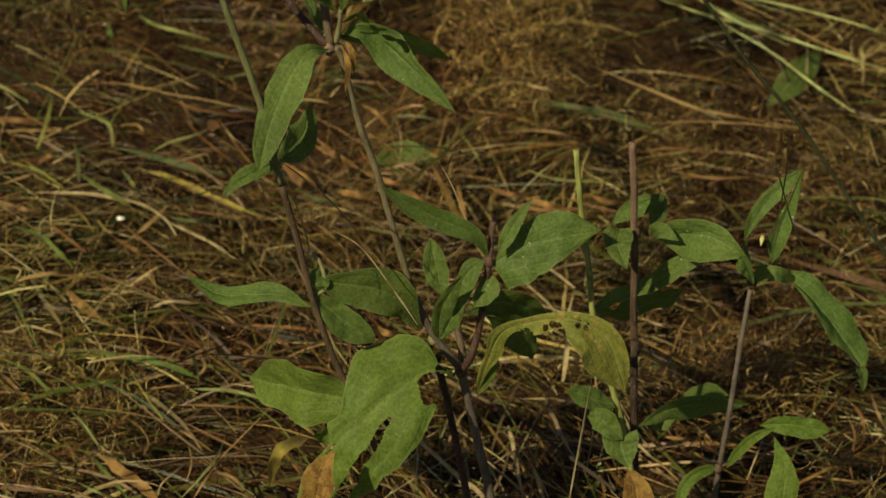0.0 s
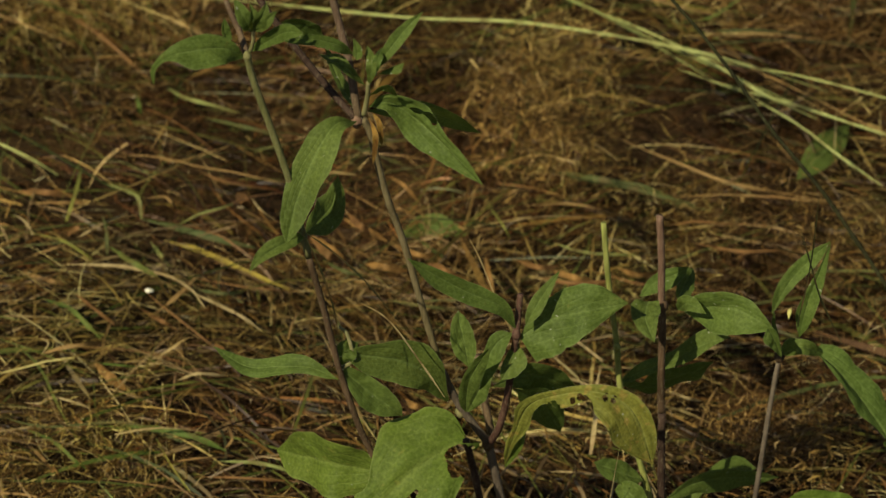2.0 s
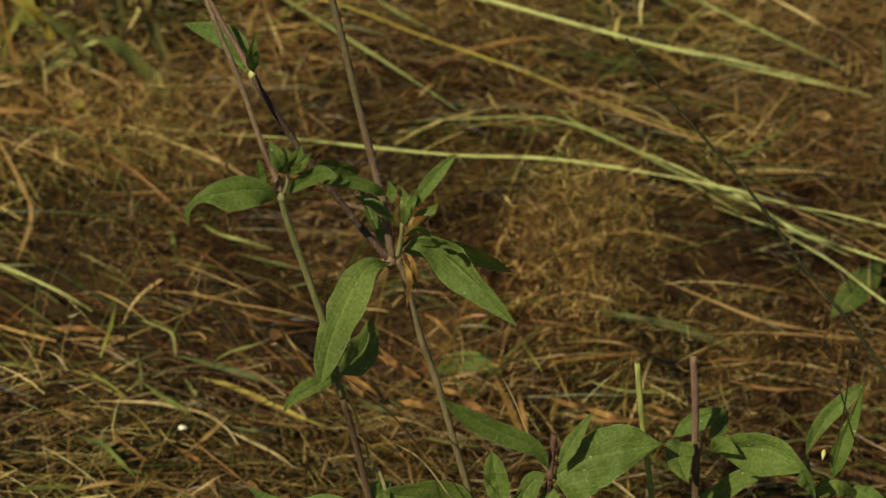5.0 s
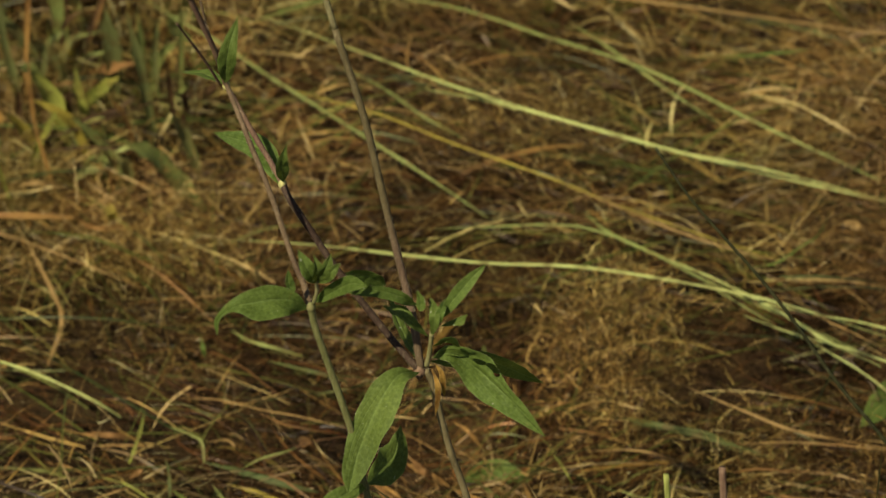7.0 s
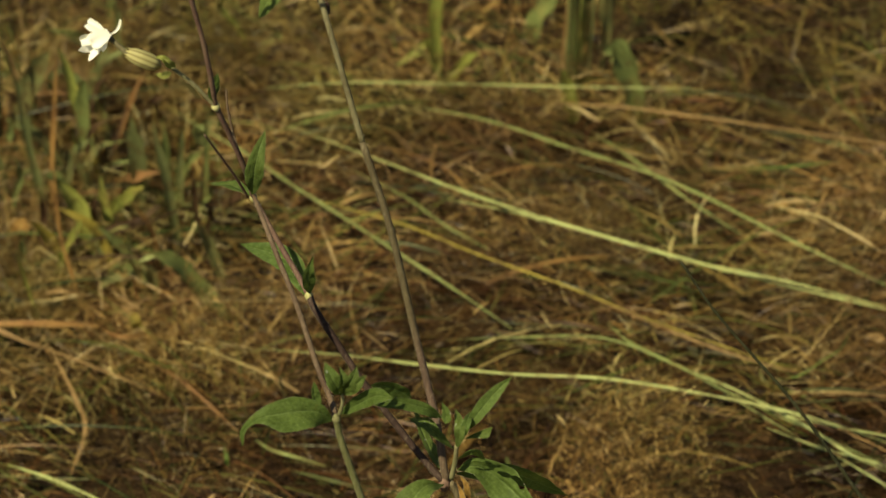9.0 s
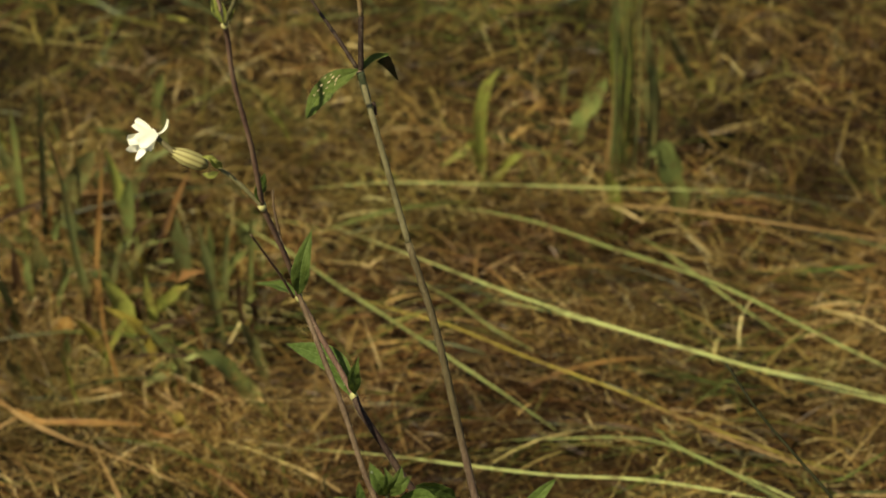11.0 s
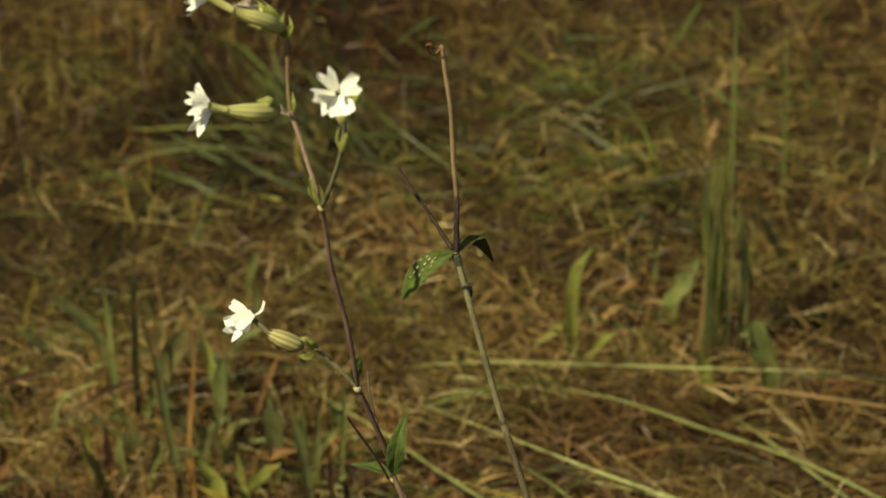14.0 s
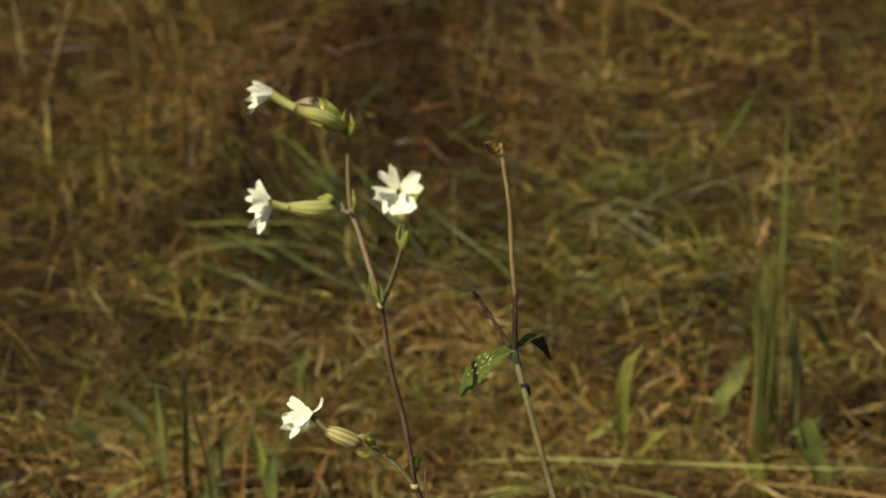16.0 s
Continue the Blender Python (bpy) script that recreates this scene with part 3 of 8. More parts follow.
def strands(name, n, box, length, width, rise, lie, spread, material, label, category, seed, seg=5, curve=1.0, mask=None, flat=0.75, level=0.0, crumple=0.18):
    """Many lying or leaning grass strands in one mesh. box: x0, x1, y0, y1; rise: heights of the foot and lift of the tip;
    lie, spread: main direction and its scatter in degrees; flat: share that keeps to that direction."""
    g = np.random.default_rng(seed)
    x, y = g.uniform(box[0], box[1], n), g.uniform(box[2], box[3], n)
    if mask is not None:
        keep = mask(x, y, g)
        x, y = x[keep], y[keep]
        n = len(x)
    ln = g.uniform(*length, n) * g.uniform(0.6, 1.0, n)
    wd = g.uniform(*width, n) * np.exp(g.normal(-0.25, 0.42, n))
    a = np.where(g.random(n) < flat, np.radians(lie) + g.normal(0, np.radians(spread), n), g.uniform(-np.pi, np.pi, n))
    a += 0.75 * np.sin(x * 6 + 1.3) * np.cos(y * 5.1 + 0.5) + 0.45 * np.sin(x * 15 + y * 9)  # swathes
    a += np.where(g.random(n) < 0.5, np.pi, 0)
    turn = g.normal(0, 1.1, n) * curve
    z0 = g.uniform(rise[0], rise[1], n) ** 1.0
    lift = g.uniform(rise[2], rise[3], n)
    arch = g.uniform(0.0, 0.22, n) * ln
    roll = g.uniform(-1.2, 1.2, n)
    base = np.array([height(px, py) for px, py in zip(x, y)])
    co = np.empty((n, seg + 1, 2, 3))
    px, py = x.copy(), y.copy()
    kink = np.zeros(n)
    for k in range(seg + 1):
        s = k / seg
        ang = a + turn * (s - 0.5)
        if k:
            a = a + g.normal(0, crumple, n)
            kink = kink + g.normal(0, crumple, n) * ln * 0.06
            px, py = px + np.cos(ang) * ln / seg * np.cos(lift), py + np.sin(ang) * ln / seg * np.cos(lift)
        pz = base + level + z0 + np.sin(lift) * ln * s + arch * 4 * s * (1 - s) * 0.5 + kink
        w = wd * 0.5 * (1.0 - 0.85 * s ** 2.5) * (0.6 + 0.4 * min(1.0, s * 5))
        r = roll + s * turn * 0.8
        sx, sy, sz = -np.sin(ang) * np.cos(r), np.cos(ang) * np.cos(r), np.sin(r)
        co[:, k, 0] = np.stack([px - sx * w, py - sy * w, pz - sz * w], -1)
        co[:, k, 1] = np.stack([px + sx * w, py + sy * w, pz + sz * w], -1)
    per = 2 * (seg + 1)
    quad = np.array([[2 * k, 2 * k + 1, 2 * k + 3, 2 * k + 2] for k in range(seg)])
    idx = (quad[None] + (np.arange(n) * per)[:, None, None]).reshape(-1)
    me = bpy.data.meshes.new(name)
    me.vertices.add(n * per)
    me.vertices.foreach_set("co", co.reshape(-1))
    me.loops.add(len(idx))
    me.loops.foreach_set("vertex_index", idx.astype(np.int32))
    me.polygons.add(n * seg)
    me.polygons.foreach_set("loop_start", np.arange(0, len(idx), 4, dtype=np.int32))
    me.polygons.foreach_set("use_smooth", np.ones(n * seg, dtype=bool))
    me.update(calc_edges=True)
    me.materials.append(material)
    return tagged(new(name, me), label, category, kind="stuff")


# mown dry grass, thick where the plant stands
NEAR, FAR = (-0.6, 0.5, 1.5, 2.95), (-1.3, 0.7, 2.85, 4.7)


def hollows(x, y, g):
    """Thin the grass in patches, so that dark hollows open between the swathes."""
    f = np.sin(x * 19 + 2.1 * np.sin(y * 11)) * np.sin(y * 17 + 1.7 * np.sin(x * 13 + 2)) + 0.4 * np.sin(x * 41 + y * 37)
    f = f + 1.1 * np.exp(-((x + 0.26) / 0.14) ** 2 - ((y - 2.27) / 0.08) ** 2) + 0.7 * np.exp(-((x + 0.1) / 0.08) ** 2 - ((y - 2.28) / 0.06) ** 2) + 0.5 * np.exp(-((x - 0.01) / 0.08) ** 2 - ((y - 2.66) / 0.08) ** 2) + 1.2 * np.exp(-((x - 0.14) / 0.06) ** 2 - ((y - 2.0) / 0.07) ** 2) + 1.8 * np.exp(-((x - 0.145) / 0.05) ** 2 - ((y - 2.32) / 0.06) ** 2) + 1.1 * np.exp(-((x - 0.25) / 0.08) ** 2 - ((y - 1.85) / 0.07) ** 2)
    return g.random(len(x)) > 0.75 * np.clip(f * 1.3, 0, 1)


def behind(x, y, g):
    """Grass farther off, with the deep dark gaps and the bare upright patch."""
    keep = hollows(x, y, g)
    for hx, hy, rx, ry in ((-0.40, 3.70, 0.11, 0.24), (-0.35, 3.50, 0.11, 0.12), (-0.49, 3.34, 0.12, 0.15), (-0.70, 3.20, 0.07, 0.12), (-0.34, 3.88, 0.12, 0.16), (0.16, 2.33, 0.06, 0.06)):
        keep &= ((x - hx) / rx) ** 2 + ((y - hy) / ry) ** 2 > g.uniform(0.3, 1.2, len(x))
    return keep


def spot(hx, hy, rx, ry):
    return lambda x, y, g: ((x - hx) / rx) ** 2 + ((y - hy) / ry) ** 2 < g.uniform(0.1, 1.0, len(x))


def clumps(x, y, g):
    """Loose straw gathers in heaps and leaves darker ground between them."""
    f = np.sin(x * 23 + 1.9 * np.sin(y * 14 + 1)) * np.cos(y * 21 + 1.6 * np.sin(x * 17)) + 0.6 * np.sin(x * 53 + 2 * np.sin(y * 31)) * np.sin(y * 47 + x * 20)
    f = f - 0.6 * np.exp(-((x + 0.2) / 0.2) ** 2 - ((y - 2.22) / 0.09) ** 2) - 0.45 * np.exp(-((x + 0.32) / 0.13) ** 2 - ((y - 2.35) / 0.07) ** 2)
    f = f - 1.5 * np.exp(-((x - 0.14) / 0.05) ** 2 - ((y - 2.32) / 0.05) ** 2) - 0.5 * np.exp(-((x + 0.33) / 0.12) ** 2 - ((y - 2.12) / 0.08) ** 2) - 0.3 * np.exp(-((x - 0.02) / 0.1) ** 2 - ((y - 2.55) / 0.1) ** 2)
    return g.random(len(x)) < np.clip(0.5 + 0.75 * f, 0.06, 1.0)


def broken(x, y, g):
    """Fine straw, thinner over the coarse swathes and in the hollows."""
    return hollows(x, y, g) & (g.random(len(x)) > 0.6 * np.exp(-((x + 0.28) / 0.24) ** 4 - ((y - 1.98) / 0.3) ** 4))


def moist(x, y, g):
    """Greener patches where the ground keeps its water."""
    f = np.sin(x * 7 + 1.5 * np.sin(y * 5)) * np.sin(y * 8 + 1.2 * np.sin(x * 9 + 1))
    return behind(x, y, g) & (g.random(len(x)) < np.clip(0.15 + 0.9 * f, 0.05, 1.0))


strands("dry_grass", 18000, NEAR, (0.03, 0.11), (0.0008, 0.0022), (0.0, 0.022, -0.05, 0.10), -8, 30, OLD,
        "dark brown grass under the mown straw", "dry grass", 11, mask=hollows, curve=0.4)
strands("dry_grass", 11500, NEAR, (0.04, 0.15), (0.0005, 0.0018), (0.01, 0.042, -0.05, 0.12), -12, 26, DRY,
        "matted dry brown and straw-coloured mown grass", "dry grass", 10, mask=clumps, curve=0.2, crumple=0.045)
strands("dry_grass", 700, NEAR, (0.04, 0.14), (0.0016, 0.0032), (0.02, 0.05, -0.05, 0.14), -10, 40, DRY,
        "broad dry blades on top of the matted grass", "dry grass", 18, mask=clumps, flat=0.65, curve=0.3, crumple=0.07)
strands("dry_grass", 42000, NEAR, (0.01, 0.045), (0.0003, 0.0011), (0.0, 0.048, -0.3, 0.6), -10, 50, DRY,
        "fine broken dry grass between the matted blades", "dry grass", 12, seg=3, curve=0.4, flat=0.45, mask=broken, crumple=0.07)
strands("dry_grass", 4500, NEAR, (0.006, 0.03), (0.0003, 0.0009), (0.02, 0.055, -0.3, 1.0), 0, 60, WISP,
        "fine pale chaff on the matted grass", "dry grass", 33, seg=3, curve=0.5, flat=0.2, mask=clumps, crumple=0.1)
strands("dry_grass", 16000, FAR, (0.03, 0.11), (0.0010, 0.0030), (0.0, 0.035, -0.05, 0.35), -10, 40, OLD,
        "dark brown grass farther off", "dry grass", 9, flat=0.6, mask=hollows)
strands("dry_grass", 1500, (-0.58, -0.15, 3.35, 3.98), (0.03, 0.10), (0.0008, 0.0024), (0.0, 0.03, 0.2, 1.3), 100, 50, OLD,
        "dark brown grass in the hollows farther off", "dry grass", 60, flat=0.5, curve=0.3)
strands("dry_grass", 46000, FAR, (0.01, 0.05), (0.0004, 0.0016), (0.0, 0.055, -0.3, 0.9), -15, 60, DRY_FAR,
        "fine broken dry grass farther off", "dry grass", 13, seg=3, flat=0.3, mask=behind, curve=0.35, crumple=0.08)
strands("dry_grass", 18000, FAR, (0.04, 0.13), (0.0005, 0.0013), (0.01, 0.05, -0.05, 0.4), -15, 40, DRY_FAR,
        "matted dry brown grass farther off", "dry grass", 40, seg=4, flat=0.5, mask=behind, curve=0.3, crumple=0.07)
strands("dry_grass", 200, FAR, (0.05, 0.12), (0.002, 0.004), (0.02, 0.06, -0.05, 0.7), -20, 55, DRY_FAR,
        "broad dry blades on the grass farther off", "dry grass", 19, flat=0.5, mask=behind, curve=0.28, crumple=0.1)
strands("dry_grass", 11000, FAR, (0.03, 0.11), (0.0005, 0.0014), (0.0, 0.05, 0.3, 1.3), -60, 50, DRY_FAR,
        "upright dry brown grass farther off", "dry grass", 14, seg=4, flat=0.5, mask=behind, curve=0.3, crumple=0.07)
strands("dry_grass", 2200, (-1.2, -0.3, 3.4, 4.6), (0.06, 0.18), (0.0006, 0.0020), (0.0, 0.03, 0.9, 1.5), 100, 30, DRY_FAR,
        "tall upright brown grass farther off", "dry grass", 28, curve=0.3, mask=behind, crumple=0.1)
strands("green_grass", 7600, FAR, (0.02, 0.08), (0.0007, 0.0022), (0.01, 0.06, -0.1, 0.9), -20, 50, GREENISH,
        "short green grass in moist patches of the dry grass", "grass", 41, seg=3, flat=0.4, mask=moist, curve=0.4, crumple=0.07)
strands("green_grass", 2300, NEAR, (0.03, 0.12), (0.0005, 0.0017), (0.01, 0.05, -0.1, 0.5), -10, 40, GREENISH,
        "short green grass in moist patches of the dry grass", "grass", 42, seg=3, flat=0.5, mask=moist, curve=0.3, crumple=0.07)
strands("green_grass", 700, (-0.62, -0.2, 3.05, 3.5), (0.08, 0.2), (0.001, 0.0026), (0.02, 0.07, 0.0, 0.5), -28, 18, GREENISH,
        "green grass lying in the dry grass farther off", "grass", 31, curve=0.3, flat=1.0, mask=spot(-0.42, 3.27, 0.2, 0.16))
strands("green_grass", 1200, (-0.35, 0.15, 3.0, 3.6), (0.06, 0.18), (0.0008, 0.0022), (0.02, 0.06, 0.0, 0.5), -15, 25, GREENISH,
        "green grass lying in the dry grass farther off", "grass", 32, curve=0.4, flat=0.9, mask=spot(-0.12, 3.3, 0.22, 0.2))
strands("dry_grass", 16000, (-5, 5, -2.5, 9), (0.15, 0.35), (0.003, 0.008), (0.0, 0.06, 0.0, 0.6), -10, 60, DRY,
        "dry grass of the surrounding meadow", "dry grass", 15, mask=lambda x, y, g: ~((x > -1.35) & (x < 0.75) & (y > 1.4) & (y < 4.75)))
strands("green_grass", 1300, NEAR, (0.06, 0.22), (0.0007, 0.0024), (0.01, 0.052, -0.05, 0.15), -14, 22, GREENISH,
        "green grass blades among the dry ones", "grass", 16, curve=0.25, crumple=0.04)
strands("green_grass", 2700, FAR, (0.04, 0.15), (0.0006, 0.0018), (0.0, 0.07, 0.0, 0.7), -30, 45, GREENISH,
        "green grass blades among the dry ones farther off", "grass", 17)


strands("dry_grass", 2600, (0.02, 0.5, 2.45, 2.95), (0.03, 0.12), (0.0006, 0.0022), (0.03, 0.06, -0.05, 0.3), -12, 40, WISP,
        "pale straw lying loose on the mown grass", "dry grass", 34, flat=0.5, curve=0.35, crumple=0.08, mask=spot(0.26, 2.68, 0.24, 0.2))


strands("dry_grass", 2100, (-0.52, 0.08, 2.38, 2.68), (0.01, 0.06), (0.0005, 0.0014), (0.02, 0.055, -0.2, 0.6), -12, 50, WISP,
        "pale straw lying loose on the mown grass", "dry grass", 35, flat=0.4, curve=0.35, crumple=0.08, mask=spot(-0.22, 2.53, 0.3, 0.15))


strands("dry_grass", 4500, (-0.5, 0.12, 2.62, 3.06), (0.01, 0.06), (0.0005, 0.0014), (0.02, 0.055, -0.2, 0.6), -12, 50, WISP,
        "pale straw lying loose on the mown grass", "dry grass", 36, flat=0.4, curve=0.35, crumple=0.08, mask=spot(-0.2, 2.84, 0.32, 0.22))


for seed, n, sx, sy, rx, ry in ((50, 2200, -0.22, 2.06, 0.24, 0.09), (51, 3500, -0.46, 2.62, 0.2, 0.14), (52, 3000, -0.2, 2.86, 0.3, 0.16),
                                (53, 1400, 0.22, 2.46, 0.14, 0.08), (54, 2600, 0.05, 3.2, 0.25, 0.2), (56, 3500, -0.5, 2.85, 0.2, 0.25), (55, 1500, -0.1, 2.02, 0.2, 0.06),
                                (57, 1300, 0.29, 2.32, 0.1, 0.13), (58, 4200, 0.27, 2.55, 0.15, 0.2), (59, 2400, -0.42, 2.46, 0.16, 0.11), (80, 1500, -0.03, 2.12, 0.14, 0.05), (82, 3400, -0.46, 2.55, 0.1, 0.09), (83, 2600, -0.28, 3.06, 0.15, 0.13),
                                (84, 1300, -0.22, 3.68, 0.1, 0.12), (85, 1200, -0.6, 3.68, 0.12, 0.12)):
    strands("dry_grass", n, (sx - rx, sx + rx, sy - ry, sy + ry), (0.01, 0.07), (0.0004, 0.0013), (0.02, 0.055, -0.2, 0.6), -12, 50, WISP,
            "pale straw lying loose on the mown grass", "dry grass", seed, seg=4, flat=0.4, curve=0.3, crumple=0.07, mask=spot(sx, sy, rx, ry))


strands("dry_grass", 26000, (-2.3, 1.7, 0.6, 5.8), (0.04, 0.16), (0.001, 0.0035), (0.0, 0.05, -0.1, 0.6), -10, 60, DRY,
        "matted dry grass round the plants", "dry grass", 66, seg=3, flat=0.4, curve=0.4,
        mask=lambda x, y, g: ((x + 0.3) / 0.9) ** 4 + ((y - 3.1) / 1.5) ** 4 > g.uniform(0.6, 1.0, len(x)))
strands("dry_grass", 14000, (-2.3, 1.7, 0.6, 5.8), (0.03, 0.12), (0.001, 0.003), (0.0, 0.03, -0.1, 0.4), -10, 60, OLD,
        "dark brown grass round the plants", "dry grass", 67, seg=3, flat=0.4, curve=0.4,
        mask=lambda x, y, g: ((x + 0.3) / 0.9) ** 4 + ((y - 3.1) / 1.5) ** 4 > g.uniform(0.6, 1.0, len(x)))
for seed, n, mat in ((70, 480, GREYED), (71, 420, DRY), (72, 70, GREENISH)):  # coarser straw in the foreground
    strands("dry_grass", n, (-0.5, 0.14, 1.55, 2.16), (0.03, 0.13), (0.001, 0.0028), (0.025, 0.058, -0.1, 0.25), -14, 45, mat,
            "coarse dry straw lying on the mown grass", "dry grass", seed, flat=0.6, curve=0.3, crumple=0.07)
for seed, n, mat in ((73, 240, GREYED), (74, 260, DRY), (75, 340, OLD), (76, 60, GREENISH)):  # swathes heaped over one another
    strands("dry_grass", n, (-0.52, -0.04, 1.66, 2.1), (0.05, 0.16), (0.0012, 0.0030), (0.03, 0.08, -0.15, 0.12), -16, 24, mat,
            "coarse straw heaped loosely in swathes", "dry grass", seed, flat=0.75, curve=0.3, crumple=0.06, mask=clumps)
# the grass standing close in the clump behind the flowers
for seed, n, mat, rise_, label in ((61, 1500, DRY_FAR, (0.0, 0.03, 0.8, 1.5), "dry upright grass standing in the clump"),
                                   (62, 700, GREENISH, (0.0, 0.03, 0.8, 1.5), "thin green grass standing in the clump"),
                                   (63, 1200, WISP, (0.0, 0.04, 0.2, 1.3), "broken pale straw caught in the clump"),
                                   (69, 1500, OLD, (0.0, 0.03, 0.7, 1.5), "dark brown stems standing in the clump")):
    strands("standing_grass", n, (-0.68, -0.25, 2.5, 3.0), (0.025, 0.07), (0.0006, 0.0026 if mat is GREENISH else 0.0016), rise_, 90, 60, mat,
            label, "grass", seed, seg=4, curve=0.4, flat=0.5, crumple=0.1, mask=spot(-0.47, 2.75, 0.22, 0.26))
PALE_BITS = litter_material("husk", [(0.0, (0.5, 0.42, 0.24)), (1.0, (0.85, 0.78, 0.58))])
# glints of the near grass, put in as tiny pale flakes
strands("chaff", 8000, NEAR, (0.002, 0.005), (0.0004, 0.0010), (0.03, 0.06, -0.4, 0.6), 0, 90, PALE_BITS,
        "tiny pale flakes as painted glints on the dry grass", "chaff", 64, seg=2, flat=0.2, mask=clumps)
strands("dry_grass", 1500, NEAR, (0.015, 0.07), (0.0003, 0.0006), (0.03, 0.058, -0.1, 0.5), -10, 50, PALE_BITS,
        "thin bleached straws on the matted grass", "dry grass", 81, seg=4, flat=0.4, curve=0.5, crumple=0.08, mask=clumps)
# sparkle of the far grass, likewise made of pale flakes
strands("chaff", 900, FAR, (0.003, 0.008), (0.0008, 0.0018), (0.03, 0.06, -0.4, 0.6), 0, 90, PALE_BITS,
        "tiny pale flakes as painted glints on the dry grass", "chaff", 65, seg=2, flat=0.2, mask=behind)


strands("dry_tuft", 26000, (-0.55, 0.45, 2.3, 2.95), (0.004, 0.016), (0.0003, 0.0008), (0.015, 0.06, -0.3, 1.2), 0, 90, TUFT,
        "fine dry grass panicles matted over the straw", "grass tuft", 68, seg=3, curve=0.8, flat=0.1, mask=lambda x, y, g: clumps(x, y, g) & (((x - 0.15) / 0.045) ** 2 + ((y - 2.325) / 0.04) ** 2 > 1))


def wisps(at, size, n, seed, label):
    """A tuft of fine dry panicle branches."""
    x, y, z = at
    return strands("dry_tuft", int(n * 1.3), (x - size[0], x + size[0], y - size[1], y + size[1]), (0.004, 0.018), (0.0003, 0.0009), (0.0, size[2], -0.3, 1.3), 0, 90, TUFT,
                   label, "grass tuft", seed, seg=3, curve=2.0, flat=0.0, level=0.03,
                   mask=lambda px, py, g: ((px - x) / size[0]) ** 2 + ((py - y) / size[1]) ** 2 < g.uniform(0.2, 1.0, len(px)))


T = "fine feathery tuft of dry brown grass panicles"
wisps((0.055, 2.28, 0), (0.065, 0.12, 0.06), 8000, 21, T)
wisps((0.16, 2.19, 0), (0.08, 0.06, 0.05), 2400, 22, T)
wisps((0.172, 1.95, 0), (0.12, 0.09, 0.06), 2400, 23, T)
wisps((-0.262, 2.44, 0), (0.10, 0.10, 0.06), 5600, 24, T)
wisps((-0.018, 2.60, 0), (0.10, 0.10, 0.06), 4400, 25, T)
wisps((-0.257, 1.88, 0), (0.10, 0.08, 0.05), 4600, 26, T)
wisps((-0.29, 2.31, 0), (0.08, 0.07, 0.05), 1300, 27, T)
wisps((0.205, 1.945, 0), (0.06, 0.04, 0.05), 2400, 28, T)
wisps((0.25, 2.13, 0), (0.06, 0.06, 0.08), 2600, 29, T)
wisps((0.13, 2.10, 0), (0.07, 0.05, 0.05), 1800, 30, T)
# the tall flowering campion, with its side branch and cut shoot
tall = thing("campion_plant", (0.034, 1.740, 0.000), "tall white-flowered campion with purple-green stems in dry grass", "wildflower", "campions")
stem(tall, "stem", [(0.038, 1.735, 0.043), (0.030, 1.735, 0.102), (0.021, 1.735, 0.149), (0.014, 1.735, 0.186), (0.011, 1.735, 0.201)], 0.00266, 0.00251, STEM_FUZZY)
stem(tall, "stem", [(0.011, 1.735, 0.201), (0.003, 1.735, 0.214), (-0.006, 1.734, 0.230), (-0.016, 1.734, 0.255)], 0.00240, 0.00226, STEM_FUZZY)
stem(tall, "stem", [(-0.016, 1.734, 0.255), (-0.025, 1.733, 0.292), (-0.037, 1.733, 0.344), (-0.046, 1.732, 0.376), (-0.052, 1.731, 0.403), (-0.056, 1.731, 0.424), (-0.060, 1.730, 0.433)], 0.00195, 0.00195, STEM_FAWN)
stem(tall, "stem", [(-0.062, 1.730, 0.432), (-0.067, 1.736, 0.464), (-0.071, 1.742, 0.480), (-0.081, 1.748, 0.524), (-0.093, 1.754, 0.580), (-0.108, 1.760, 0.630)], 0.00226, 0.00186, STEM_MOTTLED)
stem(tall, "stem", [(-0.108, 1.760, 0.630), (-0.115, 1.770, 0.650), (-0.125, 1.780, 0.683), (-0.131, 1.790, 0.699), (-0.135, 1.800, 0.708)], 0.00167, 0.00154, STEM_GREY)
stem(tall, "stem", [(-0.135, 1.800, 0.709), (-0.135, 1.802, 0.723), (-0.135, 1.805, 0.740)], 0.00154, 0.00141, STEM_BLACK, hairs=False)
stem(tall, "withered_tip", [(-0.135, 1.805, 0.740), (-0.137, 1.807, 0.762), (-0.138, 1.808, 0.788), (-0.141, 1.810, 0.810), (-0.143, 1.812, 0.825)], 0.00127, 0.00102, STRAW, "withered straw-coloured stem tip")
stem(tall, "withered_tip", [(-0.143, 1.812, 0.824), (-0.146, 1.809, 0.821), (-0.149, 1.806, 0.824), (-0.150, 1.803, 0.829), (-0.147, 1.800, 0.831)], 0.00088, 0.00050, RUST)
stem(tall, "stem", [(-0.137, 1.800, 0.712), (-0.151, 1.820, 0.723), (-0.161, 1.840, 0.726), (-0.170, 1.860, 0.729)], 0.0012, 0.0006, STEM_BLACK, hairs=False)
stem(tall, "stem", [(-0.135, 1.797, 0.711), (-0.133, 1.796, 0.703), (-0.131, 1.796, 0.694)], 0.00205, 0.0019, STEM_SHADE)
stem(tall, "dead_bud", [(-0.128, 1.790, 0.697), (-0.127, 1.790, 0.694), (-0.127, 1.790, 0.690)], 0.00089, 0.00102, STEM_DARK, "dried dark bud scale")
